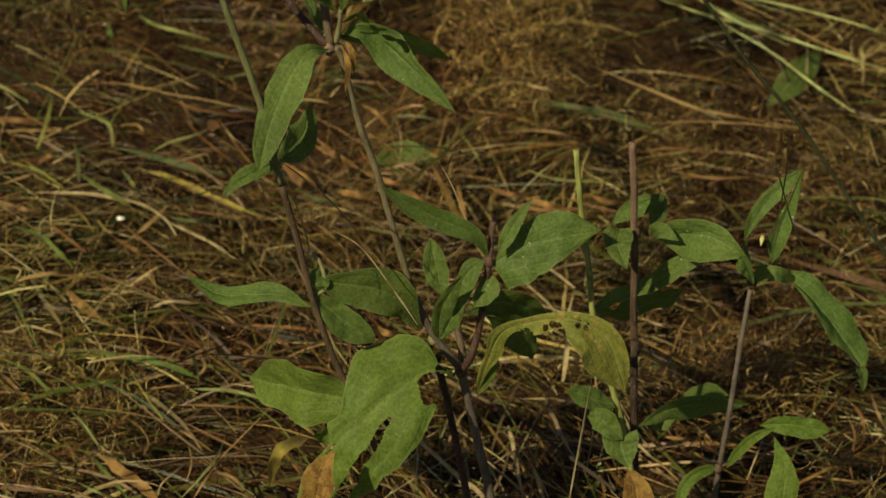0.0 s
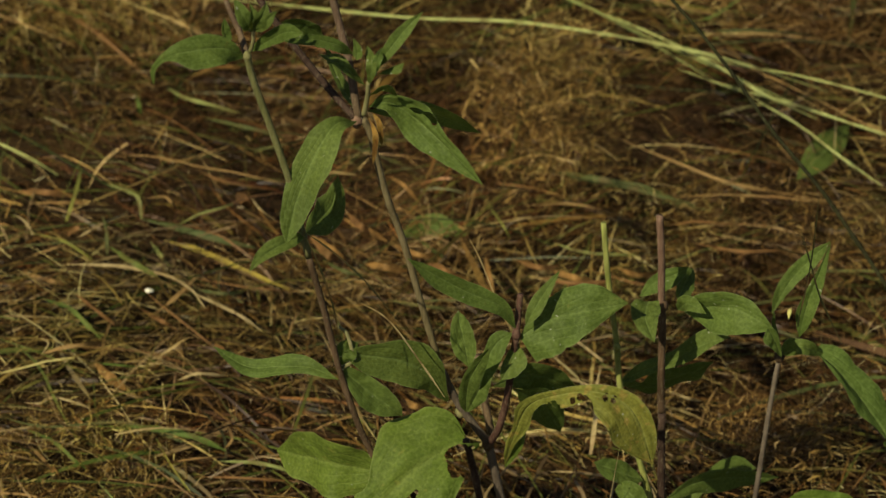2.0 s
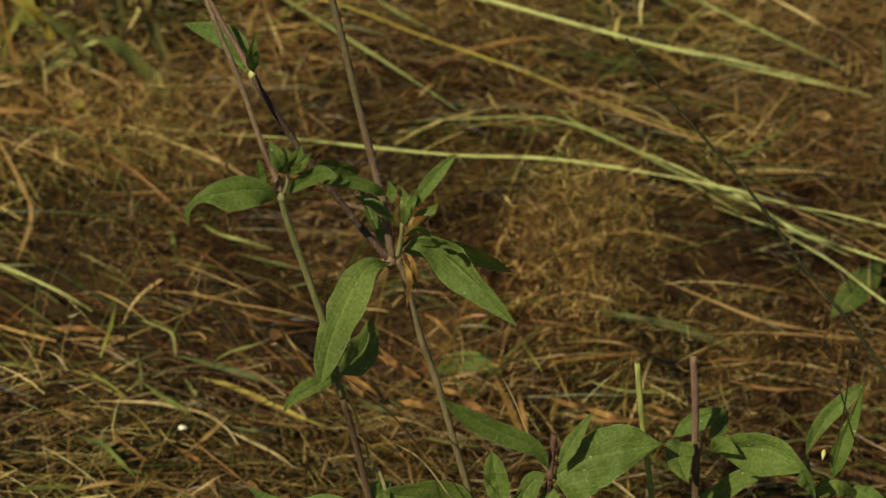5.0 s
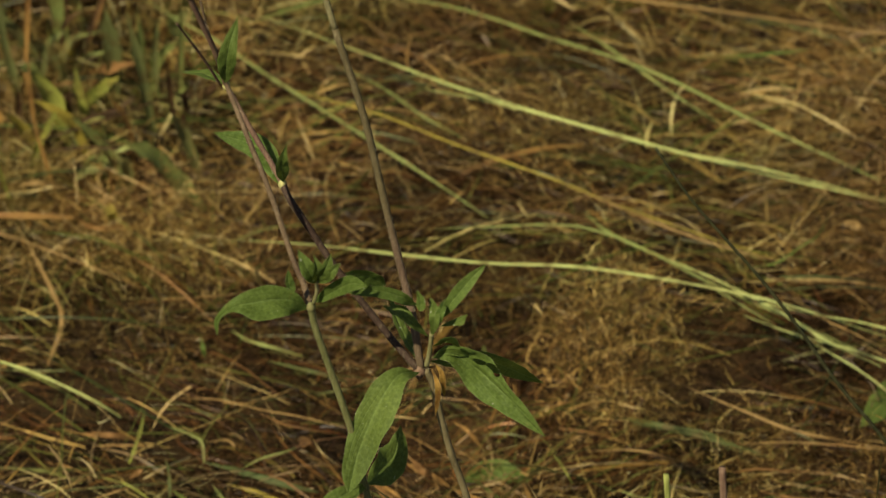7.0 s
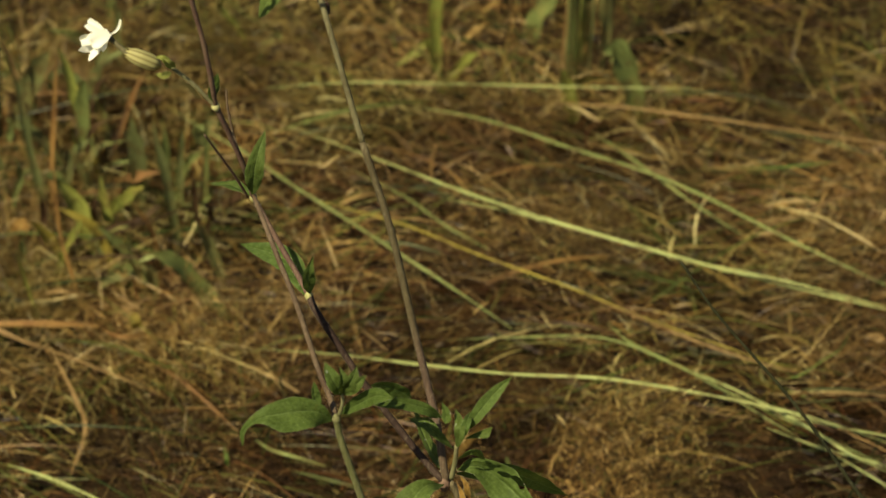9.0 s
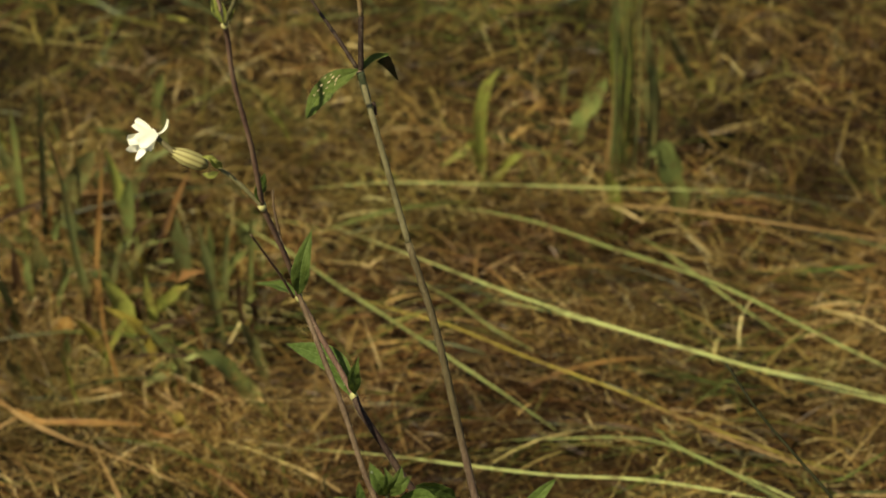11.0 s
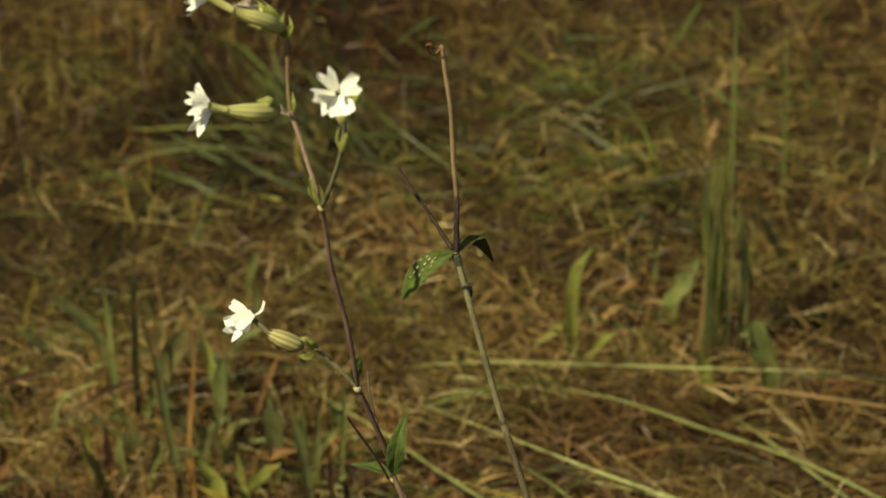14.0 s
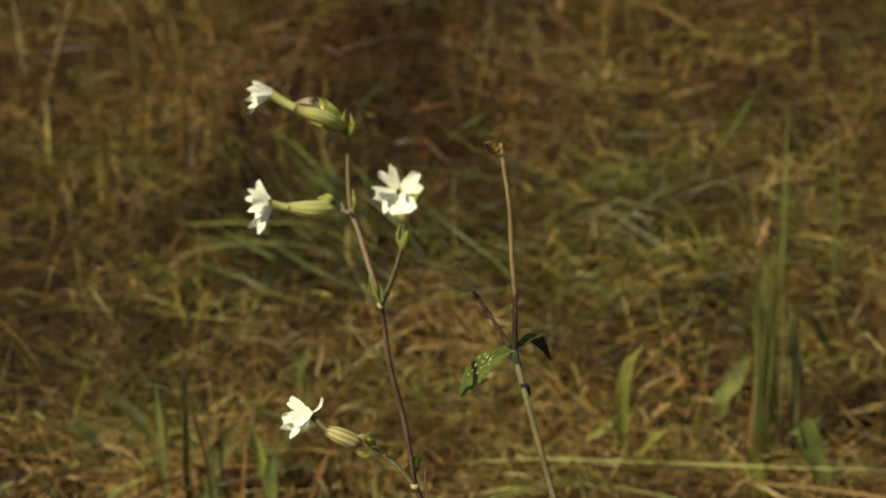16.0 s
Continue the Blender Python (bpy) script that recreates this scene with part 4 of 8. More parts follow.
stem(tall, "stem", [(-0.064, 1.730, 0.434), (-0.075, 1.736, 0.444), (-0.090, 1.742, 0.462), (-0.109, 1.748, 0.487), (-0.123, 1.754, 0.508), (-0.134, 1.760, 0.523), (-0.138, 1.766, 0.529)], 0.00199, 0.00186, STEM_DARK)
stem(tall, "stem", [(-0.138, 1.766, 0.529), (-0.145, 1.774, 0.538), (-0.155, 1.782, 0.552), (-0.169, 1.790, 0.576)], 0.00158, 0.00145, STEM_PURPLE)
stem(tall, "stem", [(-0.169, 1.790, 0.576), (-0.173, 1.781, 0.601), (-0.179, 1.772, 0.625), (-0.185, 1.763, 0.648)], 0.00144, 0.00144, STEM_PURPLE)
stem(tall, "stem", [(-0.185, 1.763, 0.648), (-0.186, 1.754, 0.669), (-0.189, 1.746, 0.698), (-0.195, 1.737, 0.735), (-0.197, 1.729, 0.766), (-0.198, 1.720, 0.777)], 0.00141, 0.00128, STEM_PURPLE)
stem(tall, "stem", [(-0.197, 1.720, 0.777), (-0.203, 1.722, 0.798), (-0.208, 1.725, 0.814), (-0.212, 1.727, 0.825)], 0.00134, 0.00110, STEM_ROSE)
stem(tall, "stem", [(-0.212, 1.727, 0.825), (-0.213, 1.727, 0.836), (-0.213, 1.727, 0.852), (-0.213, 1.727, 0.866)], 0.00109, 0.00097, STEM_OLIVE)
stem(tall, "stem", [(-0.197, 1.720, 0.777), (-0.190, 1.706, 0.798), (-0.184, 1.692, 0.821), (-0.180, 1.679, 0.846), (-0.179, 1.665, 0.861)], 0.00134, 0.00098, STEM_PALE)
stem(tall, "bare_stalk", [(-0.172, 1.790, 0.576), (-0.178, 1.777, 0.598), (-0.185, 1.763, 0.620), (-0.190, 1.750, 0.638)], 0.00079, 0.00053, STEM_PURPLE)
stem(tall, "bare_stalk", [(-0.168, 1.790, 0.579), (-0.177, 1.793, 0.604), (-0.182, 1.797, 0.625), (-0.183, 1.800, 0.637)], 0.00079, 0.00052, STEM_DRY)
node(tall, (-0.063, 1.730, 0.432), 0.00463, STEM_PURPLE)
node(tall, (-0.138, 1.766, 0.529), 0.00321, STEM_JOINT)
node(tall, (-0.169, 1.790, 0.576), 0.00290, STEM_JOINT)
node(tall, (-0.185, 1.763, 0.648), 0.00312, STEM_JOINT)
node(tall, (-0.197, 1.720, 0.777), 0.00255, STEM_JOINT)
node(tall, (-0.212, 1.727, 0.825), 0.00239, STEM_ROSE)
node(tall, (-0.135, 1.800, 0.709), 0.0027, STEM_ROSE)
node(tall, (0.011, 1.735, 0.200), 0.00494, STEM_BROWN)
node(tall, (-0.005, 1.735, 0.224), 0.00425, STEM_PALE)
leaf(tall, [(-0.136, 1.795, 0.713), (-0.148, 1.792, 0.708), (-0.157, 1.788, 0.700), (-0.163, 1.785, 0.689)], 0.0113, 0, 0.55, LEAF, label="green leaf flecked with pale spots", outline=(0.22, 0.50, 0.73, 0.86, 0.87, 0.81, 0.72, 0.60, 0.38, 0.05), other=(0.02, 0.41, 0.68, 0.85, 0.96, 1.00, 0.97, 0.83, 0.51, 0.05))
leaf(tall, [(-0.135, 1.800, 0.710), (-0.131, 1.808, 0.712), (-0.127, 1.814, 0.712), (-0.121, 1.820, 0.710)], 0.0039, 0, 0.55, LEAF, outline=(0.02, 0.46, 0.75, 0.90, 0.94, 0.90, 0.84, 0.75, 0.50, 0.02), other=(0.02, 0.46, 0.83, 1.00, 1.00, 0.88, 0.70, 0.53, 0.36, 0.15))
# leaf end turned from the sun: its shade is put into a near-black colour
leaf(tall, [(-0.125, 1.817, 0.710), (-0.121, 1.822, 0.702), (-0.117, 1.830, 0.689)], 0.0075, 0, 0.05, BLADE_DARK, label="leaf end coloured blackish for its shade", outline=(1.00, 0.92, 0.84, 0.75, 0.66, 0.56, 0.45, 0.34, 0.22, 0.08), other=(0.02, 0.64, 0.76, 0.62, 0.50, 0.39, 0.29, 0.19, 0.10, 0.02))
leaf(tall, [(-0.140, 1.770, 0.526), (-0.152, 1.790, 0.536), (-0.178, 1.800, 0.540)], 0.0130, 0, 0.4, LEAF)
leaf(tall, [(-0.137, 1.760, 0.534), (-0.137, 1.750, 0.553), (-0.134, 1.750, 0.565)], 0.0073, 35, 0.4, LEAF)
leaf(tall, [(-0.169, 1.785, 0.580), (-0.166, 1.775, 0.606), (-0.161, 1.785, 0.622)], 0.0096, 20, 0.4, LEAF)
leaf(tall, [(-0.170, 1.790, 0.577), (-0.182, 1.805, 0.574), (-0.196, 1.810, 0.572)], 0.0074, 50, 0.4, LEAF)
leaf(tall, [(-0.185, 1.760, 0.651), (-0.186, 1.760, 0.659), (-0.183, 1.760, 0.670)], 0.0071, 35, 0.4, LEAF)
leaf(tall, [(-0.197, 1.715, 0.780), (-0.201, 1.715, 0.787), (-0.202, 1.715, 0.797)], 0.0042, 30, 0.4, BRACT)
leaf(tall, [(-0.1960, 1.7120, 0.7819), (-0.1957, 1.7100, 0.7899), (-0.1968, 1.7080, 0.7962)], 0.0015, 0, 0.4, BRACT)
leaf(tall, [(-0.1951, 1.7180, 0.7804), (-0.1926, 1.7160, 0.7853), (-0.1911, 1.7160, 0.7892)], 0.0014, 30, 0.4, BRACT)
leaf(tall, [(-0.2123, 1.7220, 0.8277), (-0.2149, 1.7200, 0.8304), (-0.2162, 1.7200, 0.8338)], 0.0017, 0, 0.4, BRACT_DRY)
leaf(tall, [(-0.2112, 1.7220, 0.8277), (-0.2098, 1.7200, 0.8343), (-0.2104, 1.7220, 0.8402)], 0.0018, 0, 0.4, BRACT)
leaf(tall, [(-0.063, 1.725, 0.435), (-0.074, 1.712, 0.442), (-0.085, 1.700, 0.429), (-0.094, 1.688, 0.410), (-0.100, 1.675, 0.389)], 0.0238, 8, 0.55, LEAF, outline=(0.02, 0.06, 0.23, 0.47, 0.63, 0.67, 0.68, 0.70, 0.69, 0.65, 0.59, 0.51, 0.34, 0.02), other=(0.02, 0.22, 0.41, 0.59, 0.78, 0.93, 1.00, 0.96, 0.86, 0.78, 0.71, 0.58, 0.36, 0.02))
leaf(tall, [(-0.056, 1.725, 0.445), (-0.045, 1.726, 0.447), (-0.030, 1.727, 0.435), (-0.013, 1.716, 0.424), (0.006, 1.705, 0.408)], 0.0210, 8, 0.55, LEAF, bites=((0.288, -0.34, 0.012), (0.298, -0.36, 0.014), (0.306, -0.38, 0.017), (0.316, -0.41, 0.019), (0.326, -0.44, 0.019), (0.336, -0.47, 0.019), (0.346, -0.50, 0.019), (0.351, -0.52, 0.017), (0.358, -0.53, 0.014), (0.363, -0.55, 0.012), (0.386, -0.61, 0.012), (0.396, -0.64, 0.014), (0.404, -0.67, 0.017), (0.414, -0.71, 0.019), (0.424, -0.73, 0.021), (0.434, -0.75, 0.022), (0.444, -0.77, 0.023), (0.456, -0.77, 0.024), (0.469, -0.77, 0.026), (0.479, -0.77, 0.027),), label="green lance-shaped leaf with chewed holes", outline=(0.02, 0.30, 0.49, 0.65, 0.83, 0.95, 1.00, 0.96, 0.85, 0.71, 0.54, 0.38, 0.20, 0.02), other=(0.02, 0.32, 0.56, 0.77, 0.92, 0.94, 0.81, 0.61, 0.47, 0.39, 0.34, 0.26, 0.14, 0.02))
leaf(tall, [(-0.057, 1.740, 0.432), (-0.027, 1.790, 0.397), (0.005, 1.840, 0.347)], 0.0134, 30, 0.4, LEAF)
leaf(tall, [(-0.061, 1.735, 0.432), (-0.073, 1.755, 0.440), (-0.083, 1.765, 0.462)], 0.0081, 55, 0.4, LEAF)
leaf(tall, [(-0.056, 1.715, 0.445), (-0.052, 1.707, 0.437), (-0.054, 1.715, 0.413)], 0.0040, 30, 0.4, DRYLEAF)
leaf(tall, [(-0.054, 1.715, 0.448), (-0.050, 1.707, 0.446), (-0.049, 1.715, 0.425)], 0.0036, 30, 0.4, DRYLEAF)
stem(tall, "stem", [(-0.059, 1.720, 0.443), (-0.057, 1.718, 0.455), (-0.056, 1.715, 0.468)], 0.00145, 0.00118, STEM_PALE)
leaf(tall, [(-0.052, 1.715, 0.477), (-0.045, 1.718, 0.487), (-0.036, 1.722, 0.498), (-0.027, 1.725, 0.507)], 0.0075, 12, 0.55, LEAF, outline=(0.02, 0.50, 0.80, 0.92, 0.97, 0.97, 0.88, 0.68, 0.38, 0.02), other=(0.02, 0.52, 0.76, 0.89, 1.00, 0.99, 0.87, 0.68, 0.40, 0.02))
leaf(tall, [(-0.053, 1.715, 0.472), (-0.045, 1.718, 0.474), (-0.037, 1.720, 0.477)], 0.0081, 0, 0.55, LEAF, outline=(0.02, 0.05, 0.20, 0.39, 0.56, 0.75, 0.97, 1.00, 0.61, 0.02), other=(0.02, 0.02, 0.09, 0.17, 0.19, 0.19, 0.18, 0.17, 0.14, 0.07))
leaf(tall, [(-0.062, 1.712, 0.484), (-0.062, 1.714, 0.490), (-0.064, 1.715, 0.496)], 0.0058, 0, 0.55, LEAF, outline=(0.02, 0.70, 0.97, 1.00, 0.96, 0.84, 0.68, 0.51, 0.31, 0.02), other=(0.02, 0.38, 0.65, 0.71, 0.65, 0.56, 0.45, 0.34, 0.20, 0.02))
leaf(tall, [(-0.056, 1.715, 0.466), (-0.054, 1.710, 0.483), (-0.057, 1.725, 0.485)], 0.0060, -20, 0.4, LEAF)
leaf(tall, [(-0.058, 1.715, 0.466), (-0.071, 1.710, 0.483), (-0.083, 1.725, 0.479)], 0.0060, 40, 0.4, LEAF)
leaf(tall, [(-0.056, 1.715, 0.468), (-0.051, 1.710, 0.485), (-0.049, 1.725, 0.484)], 0.0048, 0, 0.4, LEAF)
leaf(tall, [(-0.066, 1.715, 0.480), (-0.072, 1.720, 0.479), (-0.079, 1.725, 0.476)], 0.0061, 0, 0.55, LEAF, outline=(0.02, 0.36, 0.64, 0.76, 0.81, 0.85, 0.84, 0.73, 0.46, 0.02), other=(0.02, 0.38, 0.70, 0.87, 0.96, 1.00, 0.98, 0.92, 0.64, 0.02))
leaf(tall, [(-0.056, 1.715, 0.459), (-0.047, 1.710, 0.468), (-0.041, 1.725, 0.452)], 0.0061, 60, 0.4, LEAF)
stem(tall, "stem", [(0.012, 1.735, 0.201), (0.017, 1.731, 0.215), (0.021, 1.728, 0.237), (0.024, 1.724, 0.267), (0.026, 1.720, 0.292)], 0.00226, 0.00198, STEM_RED)
stem(tall, "cut_shoot", [(0.026, 1.720, 0.292), (0.027, 1.723, 0.305), (0.028, 1.725, 0.318)], 0.00192, 0.00178, STEM_RED)
node(tall, (0.026, 1.720, 0.293), 0.00383, STEM_RED)
stem(tall, "dead_stalk", [(0.013, 1.750, 0.191), (0.011, 1.753, 0.205), (0.006, 1.757, 0.230), (0.004, 1.760, 0.246)], 0.00242, 0.00200, STEM_DRY, "dry brown stalk")
leaf(tall, [(0.028, 1.722, 0.290), (0.043, 1.725, 0.299), (0.062, 1.728, 0.303), (0.078, 1.732, 0.304), (0.089, 1.735, 0.305)], 0.0377, 5, 0.22, LEAF, outline=(0.90, 0.96, 1.00, 1.00, 0.95, 0.87, 0.74, 0.59, 0.44, 0.28, 0.14, 0.02), other=(0.02, 0.18, 0.34, 0.49, 0.63, 0.75, 0.81, 0.80, 0.73, 0.59, 0.33, 0.02))
leaf(tall, [(0.026, 1.720, 0.297), (0.018, 1.715, 0.316), (-0.001, 1.710, 0.330), (-0.020, 1.705, 0.346), (-0.035, 1.700, 0.361)], 0.0126, 0, 0.55, LEAF, outline=(0.02, 0.23, 0.46, 0.72, 0.91, 0.97, 0.93, 0.84, 0.71, 0.53, 0.30, 0.02), other=(0.02, 0.40, 0.66, 0.78, 0.82, 0.88, 0.95, 1.00, 0.96, 0.74, 0.38, 0.02))
leaf(tall, [(0.031, 1.715, 0.303), (0.037, 1.722, 0.312), (0.043, 1.728, 0.320), (0.050, 1.735, 0.327)], 0.0089, 0, 0.55, LEAF, outline=(0.02, 0.55, 0.87, 1.00, 0.98, 0.84, 0.68, 0.49, 0.27, 0.02), other=(0.02, 0.47, 0.75, 0.88, 0.88, 0.77, 0.62, 0.46, 0.28, 0.07))
leaf(tall, [(0.024, 1.720, 0.294), (0.015, 1.717, 0.289), (0.009, 1.713, 0.277), (0.006, 1.710, 0.261)], 0.0145, 15, 0.55, LEAF, outline=(0.02, 0.53, 0.66, 0.56, 0.47, 0.41, 0.34, 0.27, 0.16, 0.02), other=(0.02, 0.56, 0.87, 0.97, 1.00, 0.98, 0.89, 0.71, 0.43, 0.04))
leaf(tall, [(0.028, 1.725, 0.283), (0.025, 1.718, 0.278), (0.018, 1.710, 0.268)], 0.0167, 0, 0.55, LEAF, outline=(0.02, 0.30, 0.43, 0.47, 0.49, 0.49, 0.47, 0.41, 0.28, 0.04), other=(0.02, 0.13, 0.50, 0.88, 1.00, 0.95, 0.84, 0.67, 0.41, 0.04))
leaf(tall, [(0.014, 1.760, 0.223), (0.036, 1.780, 0.216), (0.065, 1.810, 0.181)], 0.0186, 35, 0.4, LEAF)
leaf(tall, [(0.027, 1.760, 0.221), (0.044, 1.780, 0.192), (0.055, 1.800, 0.156)], 0.0201, 15, 0.4, LEAF)
leaf(tall, [(-0.001, 1.720, 0.269), (-0.003, 1.723, 0.283), (-0.006, 1.727, 0.295), (-0.007, 1.730, 0.302)], 0.0150, 8, 0.45, LEAF, outline=(0.02, 0.40, 0.69, 0.79, 0.80, 0.81, 0.77, 0.66, 0.41, 0.02), other=(0.02, 0.35, 0.67, 0.90, 1.00, 0.99, 0.91, 0.75, 0.46, 0.02))
leaf(tall, [(-0.002, 1.715, 0.240), (-0.001, 1.708, 0.265), (0.004, 1.702, 0.284), (0.011, 1.695, 0.303)], 0.0120, 15, 0.50, LEAF, outline=(0.02, 0.36, 0.69, 0.91, 1.00, 0.98, 0.87, 0.69, 0.41, 0.02), other=(0.02, 0.50, 0.70, 0.75, 0.78, 0.76, 0.71, 0.62, 0.41, 0.02))
leaf(tall, [(-0.001, 1.730, 0.228), (0.006, 1.730, 0.245), (0.012, 1.730, 0.258)], 0.0110, 20, 0.4, LEAF)
leaf(tall, [(-0.012, 1.730, 0.237), (-0.022, 1.722, 0.261), (-0.039, 1.715, 0.277), (-0.058, 1.708, 0.286), (-0.072, 1.700, 0.294)], 0.0277, 0, 0.55, LEAF, outline=(0.02, 0.15, 0.29, 0.51, 0.78, 0.99, 1.00, 0.85, 0.66, 0.49, 0.28, 0.02), other=(0.11, 0.30, 0.48, 0.61, 0.72, 0.81, 0.86, 0.85, 0.78, 0.65, 0.40, 0.02))
leaf(tall, [(0.006, 1.710, 0.221), (-0.007, 1.698, 0.230), (-0.026, 1.687, 0.225), (-0.045, 1.675, 0.214), (-0.061, 1.668, 0.199), (-0.076, 1.662, 0.174), (-0.081, 1.655, 0.159)], 0.0656, 0, 0.12, LEAF_OLD, bites=((0.409, -0.33, 0.010), (0.416, -0.33, 0.011), (0.424, -0.34, 0.012), (0.434, -0.34, 0.013), (0.446, -0.35, 0.014), (0.456, -0.36, 0.014), (0.469, -0.37, 0.015), (0.476, -0.39, 0.016), (0.484, -0.40, 0.017), (0.491, -0.42, 0.018), (0.499, -0.42, 0.019), (0.506, -0.43, 0.019), (0.511, -0.44, 0.020), (0.519, -0.45, 0.019), (0.524, -0.46, 0.019), (0.529, -0.47, 0.018), (0.536, -0.48, 0.017), (0.544, -0.49, 0.016), (0.554, -0.49, 0.015), (0.561, -0.50, 0.016), (0.571, -0.50, 0.017), (0.581, -0.51, 0.018), (0.591, -0.51, 0.019), (0.604, -0.52, 0.019), (0.614, -0.53, 0.020), (0.629, -0.53, 0.021), (0.644, -0.54, 0.022), (0.657, -0.54, 0.023), (0.672, -0.55, 0.024), (0.684, -0.56, 0.025), (0.694, -0.57, 0.025), (0.707, -0.57, 0.025), (0.719, -0.58, 0.025), (0.729, -0.59, 0.025), (0.742, -0.60, 0.026), (0.754, -0.61, 0.027), (0.764, -0.62, 0.028), (0.777, -0.63, 0.028), (0.789, -0.64, 0.028), (0.799, -0.65, 0.028), (0.812, -0.67, 0.028), (0.825, -0.69, 0.028), (0.837, -0.71, 0.028), (0.852, -0.73, 0.029), (0.865, -0.75, 0.030), (0.882, -0.79, 0.030), (0.170, -0.48, 0.069), (0.128, -0.56, 0.056), (0.078, -0.64, 0.041),), label="large torn green leaf with a long slit and bitten edge", outline=(0.02, 0.03, 0.06, 0.57, 0.75, 0.81, 0.86, 0.92, 0.89, 0.77, 0.66, 0.53, 0.37, 0.30, 0.34, 0.12, 0.09, 0.12, 0.14, 0.14, 0.13, 0.10, 0.09, 0.02), other=(0.05, 0.18, 0.36, 0.44, 0.54, 0.64, 0.75, 0.83, 0.89, 0.93, 0.95, 0.97, 0.99, 1.00, 1.00, 0.99, 0.97, 0.93, 0.89, 0.83, 0.75, 0.65, 0.48, 0.02))
leaf(tall, [(-0.050, 1.715, 0.195), (-0.064, 1.717, 0.196), (-0.079, 1.720, 0.197), (-0.096, 1.735, 0.189), (-0.113, 1.750, 0.181)], 0.0371, -18, 0.50, LEAF_OLD, outline=(0.02, 0.43, 0.76, 0.87, 0.89, 0.94, 0.98, 1.00, 0.96, 0.84, 0.66, 0.45, 0.23, 0.02), other=(0.02, 0.62, 0.89, 0.96, 1.00, 0.99, 0.96, 0.91, 0.83, 0.74, 0.64, 0.51, 0.32, 0.02))
leaf(tall, [(-0.060, 1.630, 0.228), (-0.067, 1.625, 0.215), (-0.072, 1.620, 0.186)], 0.0208, 15, 0.6, DRYLEAF, label="dead orange-brown end of a leaf", outline=(0.12, 0.55, 0.9, 0.75, 1, 0.9))
leaf(tall, [(-0.057, 1.700, 0.184), (-0.066, 1.700, 0.180), (-0.074, 1.690, 0.188)], 0.0085, 0, 0.4, LEAF_OLD)
leaf(tall, [(0.021, 1.715, 0.202), (0.026, 1.708, 0.230), (0.034, 1.701, 0.257), (0.052, 1.694, 0.271), (0.072, 1.689, 0.277), (0.088, 1.688, 0.269), (0.098, 1.686, 0.251), (0.104, 1.685, 0.228)], 0.0372, 0, 0.40, LEAF_YELLOW, bites=((0.439, 1.05, 0.010), (0.459, 0.64, 0.012), (0.471, 0.92, 0.012), (0.531, 0.63, 0.012), (0.559, 0.47, 0.012), (0.584, 0.78, 0.017), (0.602, 0.91, 0.017), (0.604, 1.25, 0.015), (0.654, 0.16, 0.010), (0.684, 0.13, 0.010),), label="yellowing arched leaf with torn holes", outline=(0.02, 0.07, 0.11, 0.18, 0.28, 0.32, 0.25, 0.20, 0.17, 0.40, 0.37, 0.33, 0.67, 0.87, 0.97, 1.00, 0.92, 0.70, 0.40, 0.02), other=(0.02, 0.12, 0.15, 0.16, 0.13, 0.19, 0.28, 0.23, 0.19, 0.17, 0.18, 0.20, 0.24, 0.30, 0.39, 0.43, 0.39, 0.33, 0.22, 0.02))
leaf(tall, [(0.033, 1.715, 0.231), (0.027, 1.715, 0.218), (0.021, 1.715, 0.199)], 0.0085, 0, 0.4, LEAF_OLD)
# stem behind, in shadow of the leaves; the dark colour carries that shade
stem(tall, "stem", [(-0.002, 1.770, 0.174), (0.003, 1.770, 0.150), (0.008, 1.770, 0.121), (0.014, 1.770, 0.085), (0.019, 1.770, 0.053)], 0.00216, 0.00231, STEM_DARK)
# flowers
half_open = flower(tall, [(-0.2138, 1.7270, 0.8698), (-0.2190, 1.7150, 0.8801), (-0.2259, 1.7080, 0.8862), (-0.2322, 1.7040, 0.8899), (-0.2372, 1.7000, 0.8946)], (0.00112, 0.00279, 0.00363, 0.00363, 0.00335, 0.00279, 0.00223, 0.00195), CALYX)
throat(half_open, [(-0.2358, 1.7000, 0.8937), (-0.2417, 1.6990, 0.8976), (-0.2471, 1.6970, 0.9023)], 0.00194, 0.00250)
petal(half_open, (-0.2459, 1.6970, 0.9033), (-0.2551, 1.6900, 0.9091), 0.0055, twist=-25, notch=0.2)
petal(half_open, (-0.2460, 1.6970, 0.9027), (-0.2557, 1.6840, 0.9085), 0.0055, twist=10)
petal(half_open, (-0.2460, 1.6970, 0.9019), (-0.2545, 1.6880, 0.9022), 0.0055, twist=20)
petal(half_open, (-0.2460, 1.6970, 0.9014), (-0.2591, 1.6950, 0.8965), 0.0050, twist=-10)
petal(half_open, (-0.2460, 1.6970, 0.9009), (-0.2596, 1.7000, 0.8915), 0.0047, twist=30, notch=0.22)
flower(tall, [(-0.2163, 1.7350, 0.8685), (-0.2227, 1.7400, 0.8728), (-0.2285, 1.7450, 0.8753)], (0.00112, 0.00251, 0.00279, 0.00195, 0.00084), CALYX)
side_on = flower(tall, [(-0.2197, 1.7270, 0.8256), (-0.2242, 1.7200, 0.8292), (-0.2309, 1.7120, 0.8329), (-0.2379, 1.7060, 0.8362), (-0.2422, 1.7020, 0.8386)], (0.00167, 0.00363, 0.00447, 0.00460, 0.00419, 0.00335, 0.00251, 0.00209), CALYX)
throat(side_on, [(-0.2408, 1.7020, 0.8387), (-0.2450, 1.7000, 0.8404), (-0.2487, 1.6970, 0.8427)], 0.00180, 0.00222)
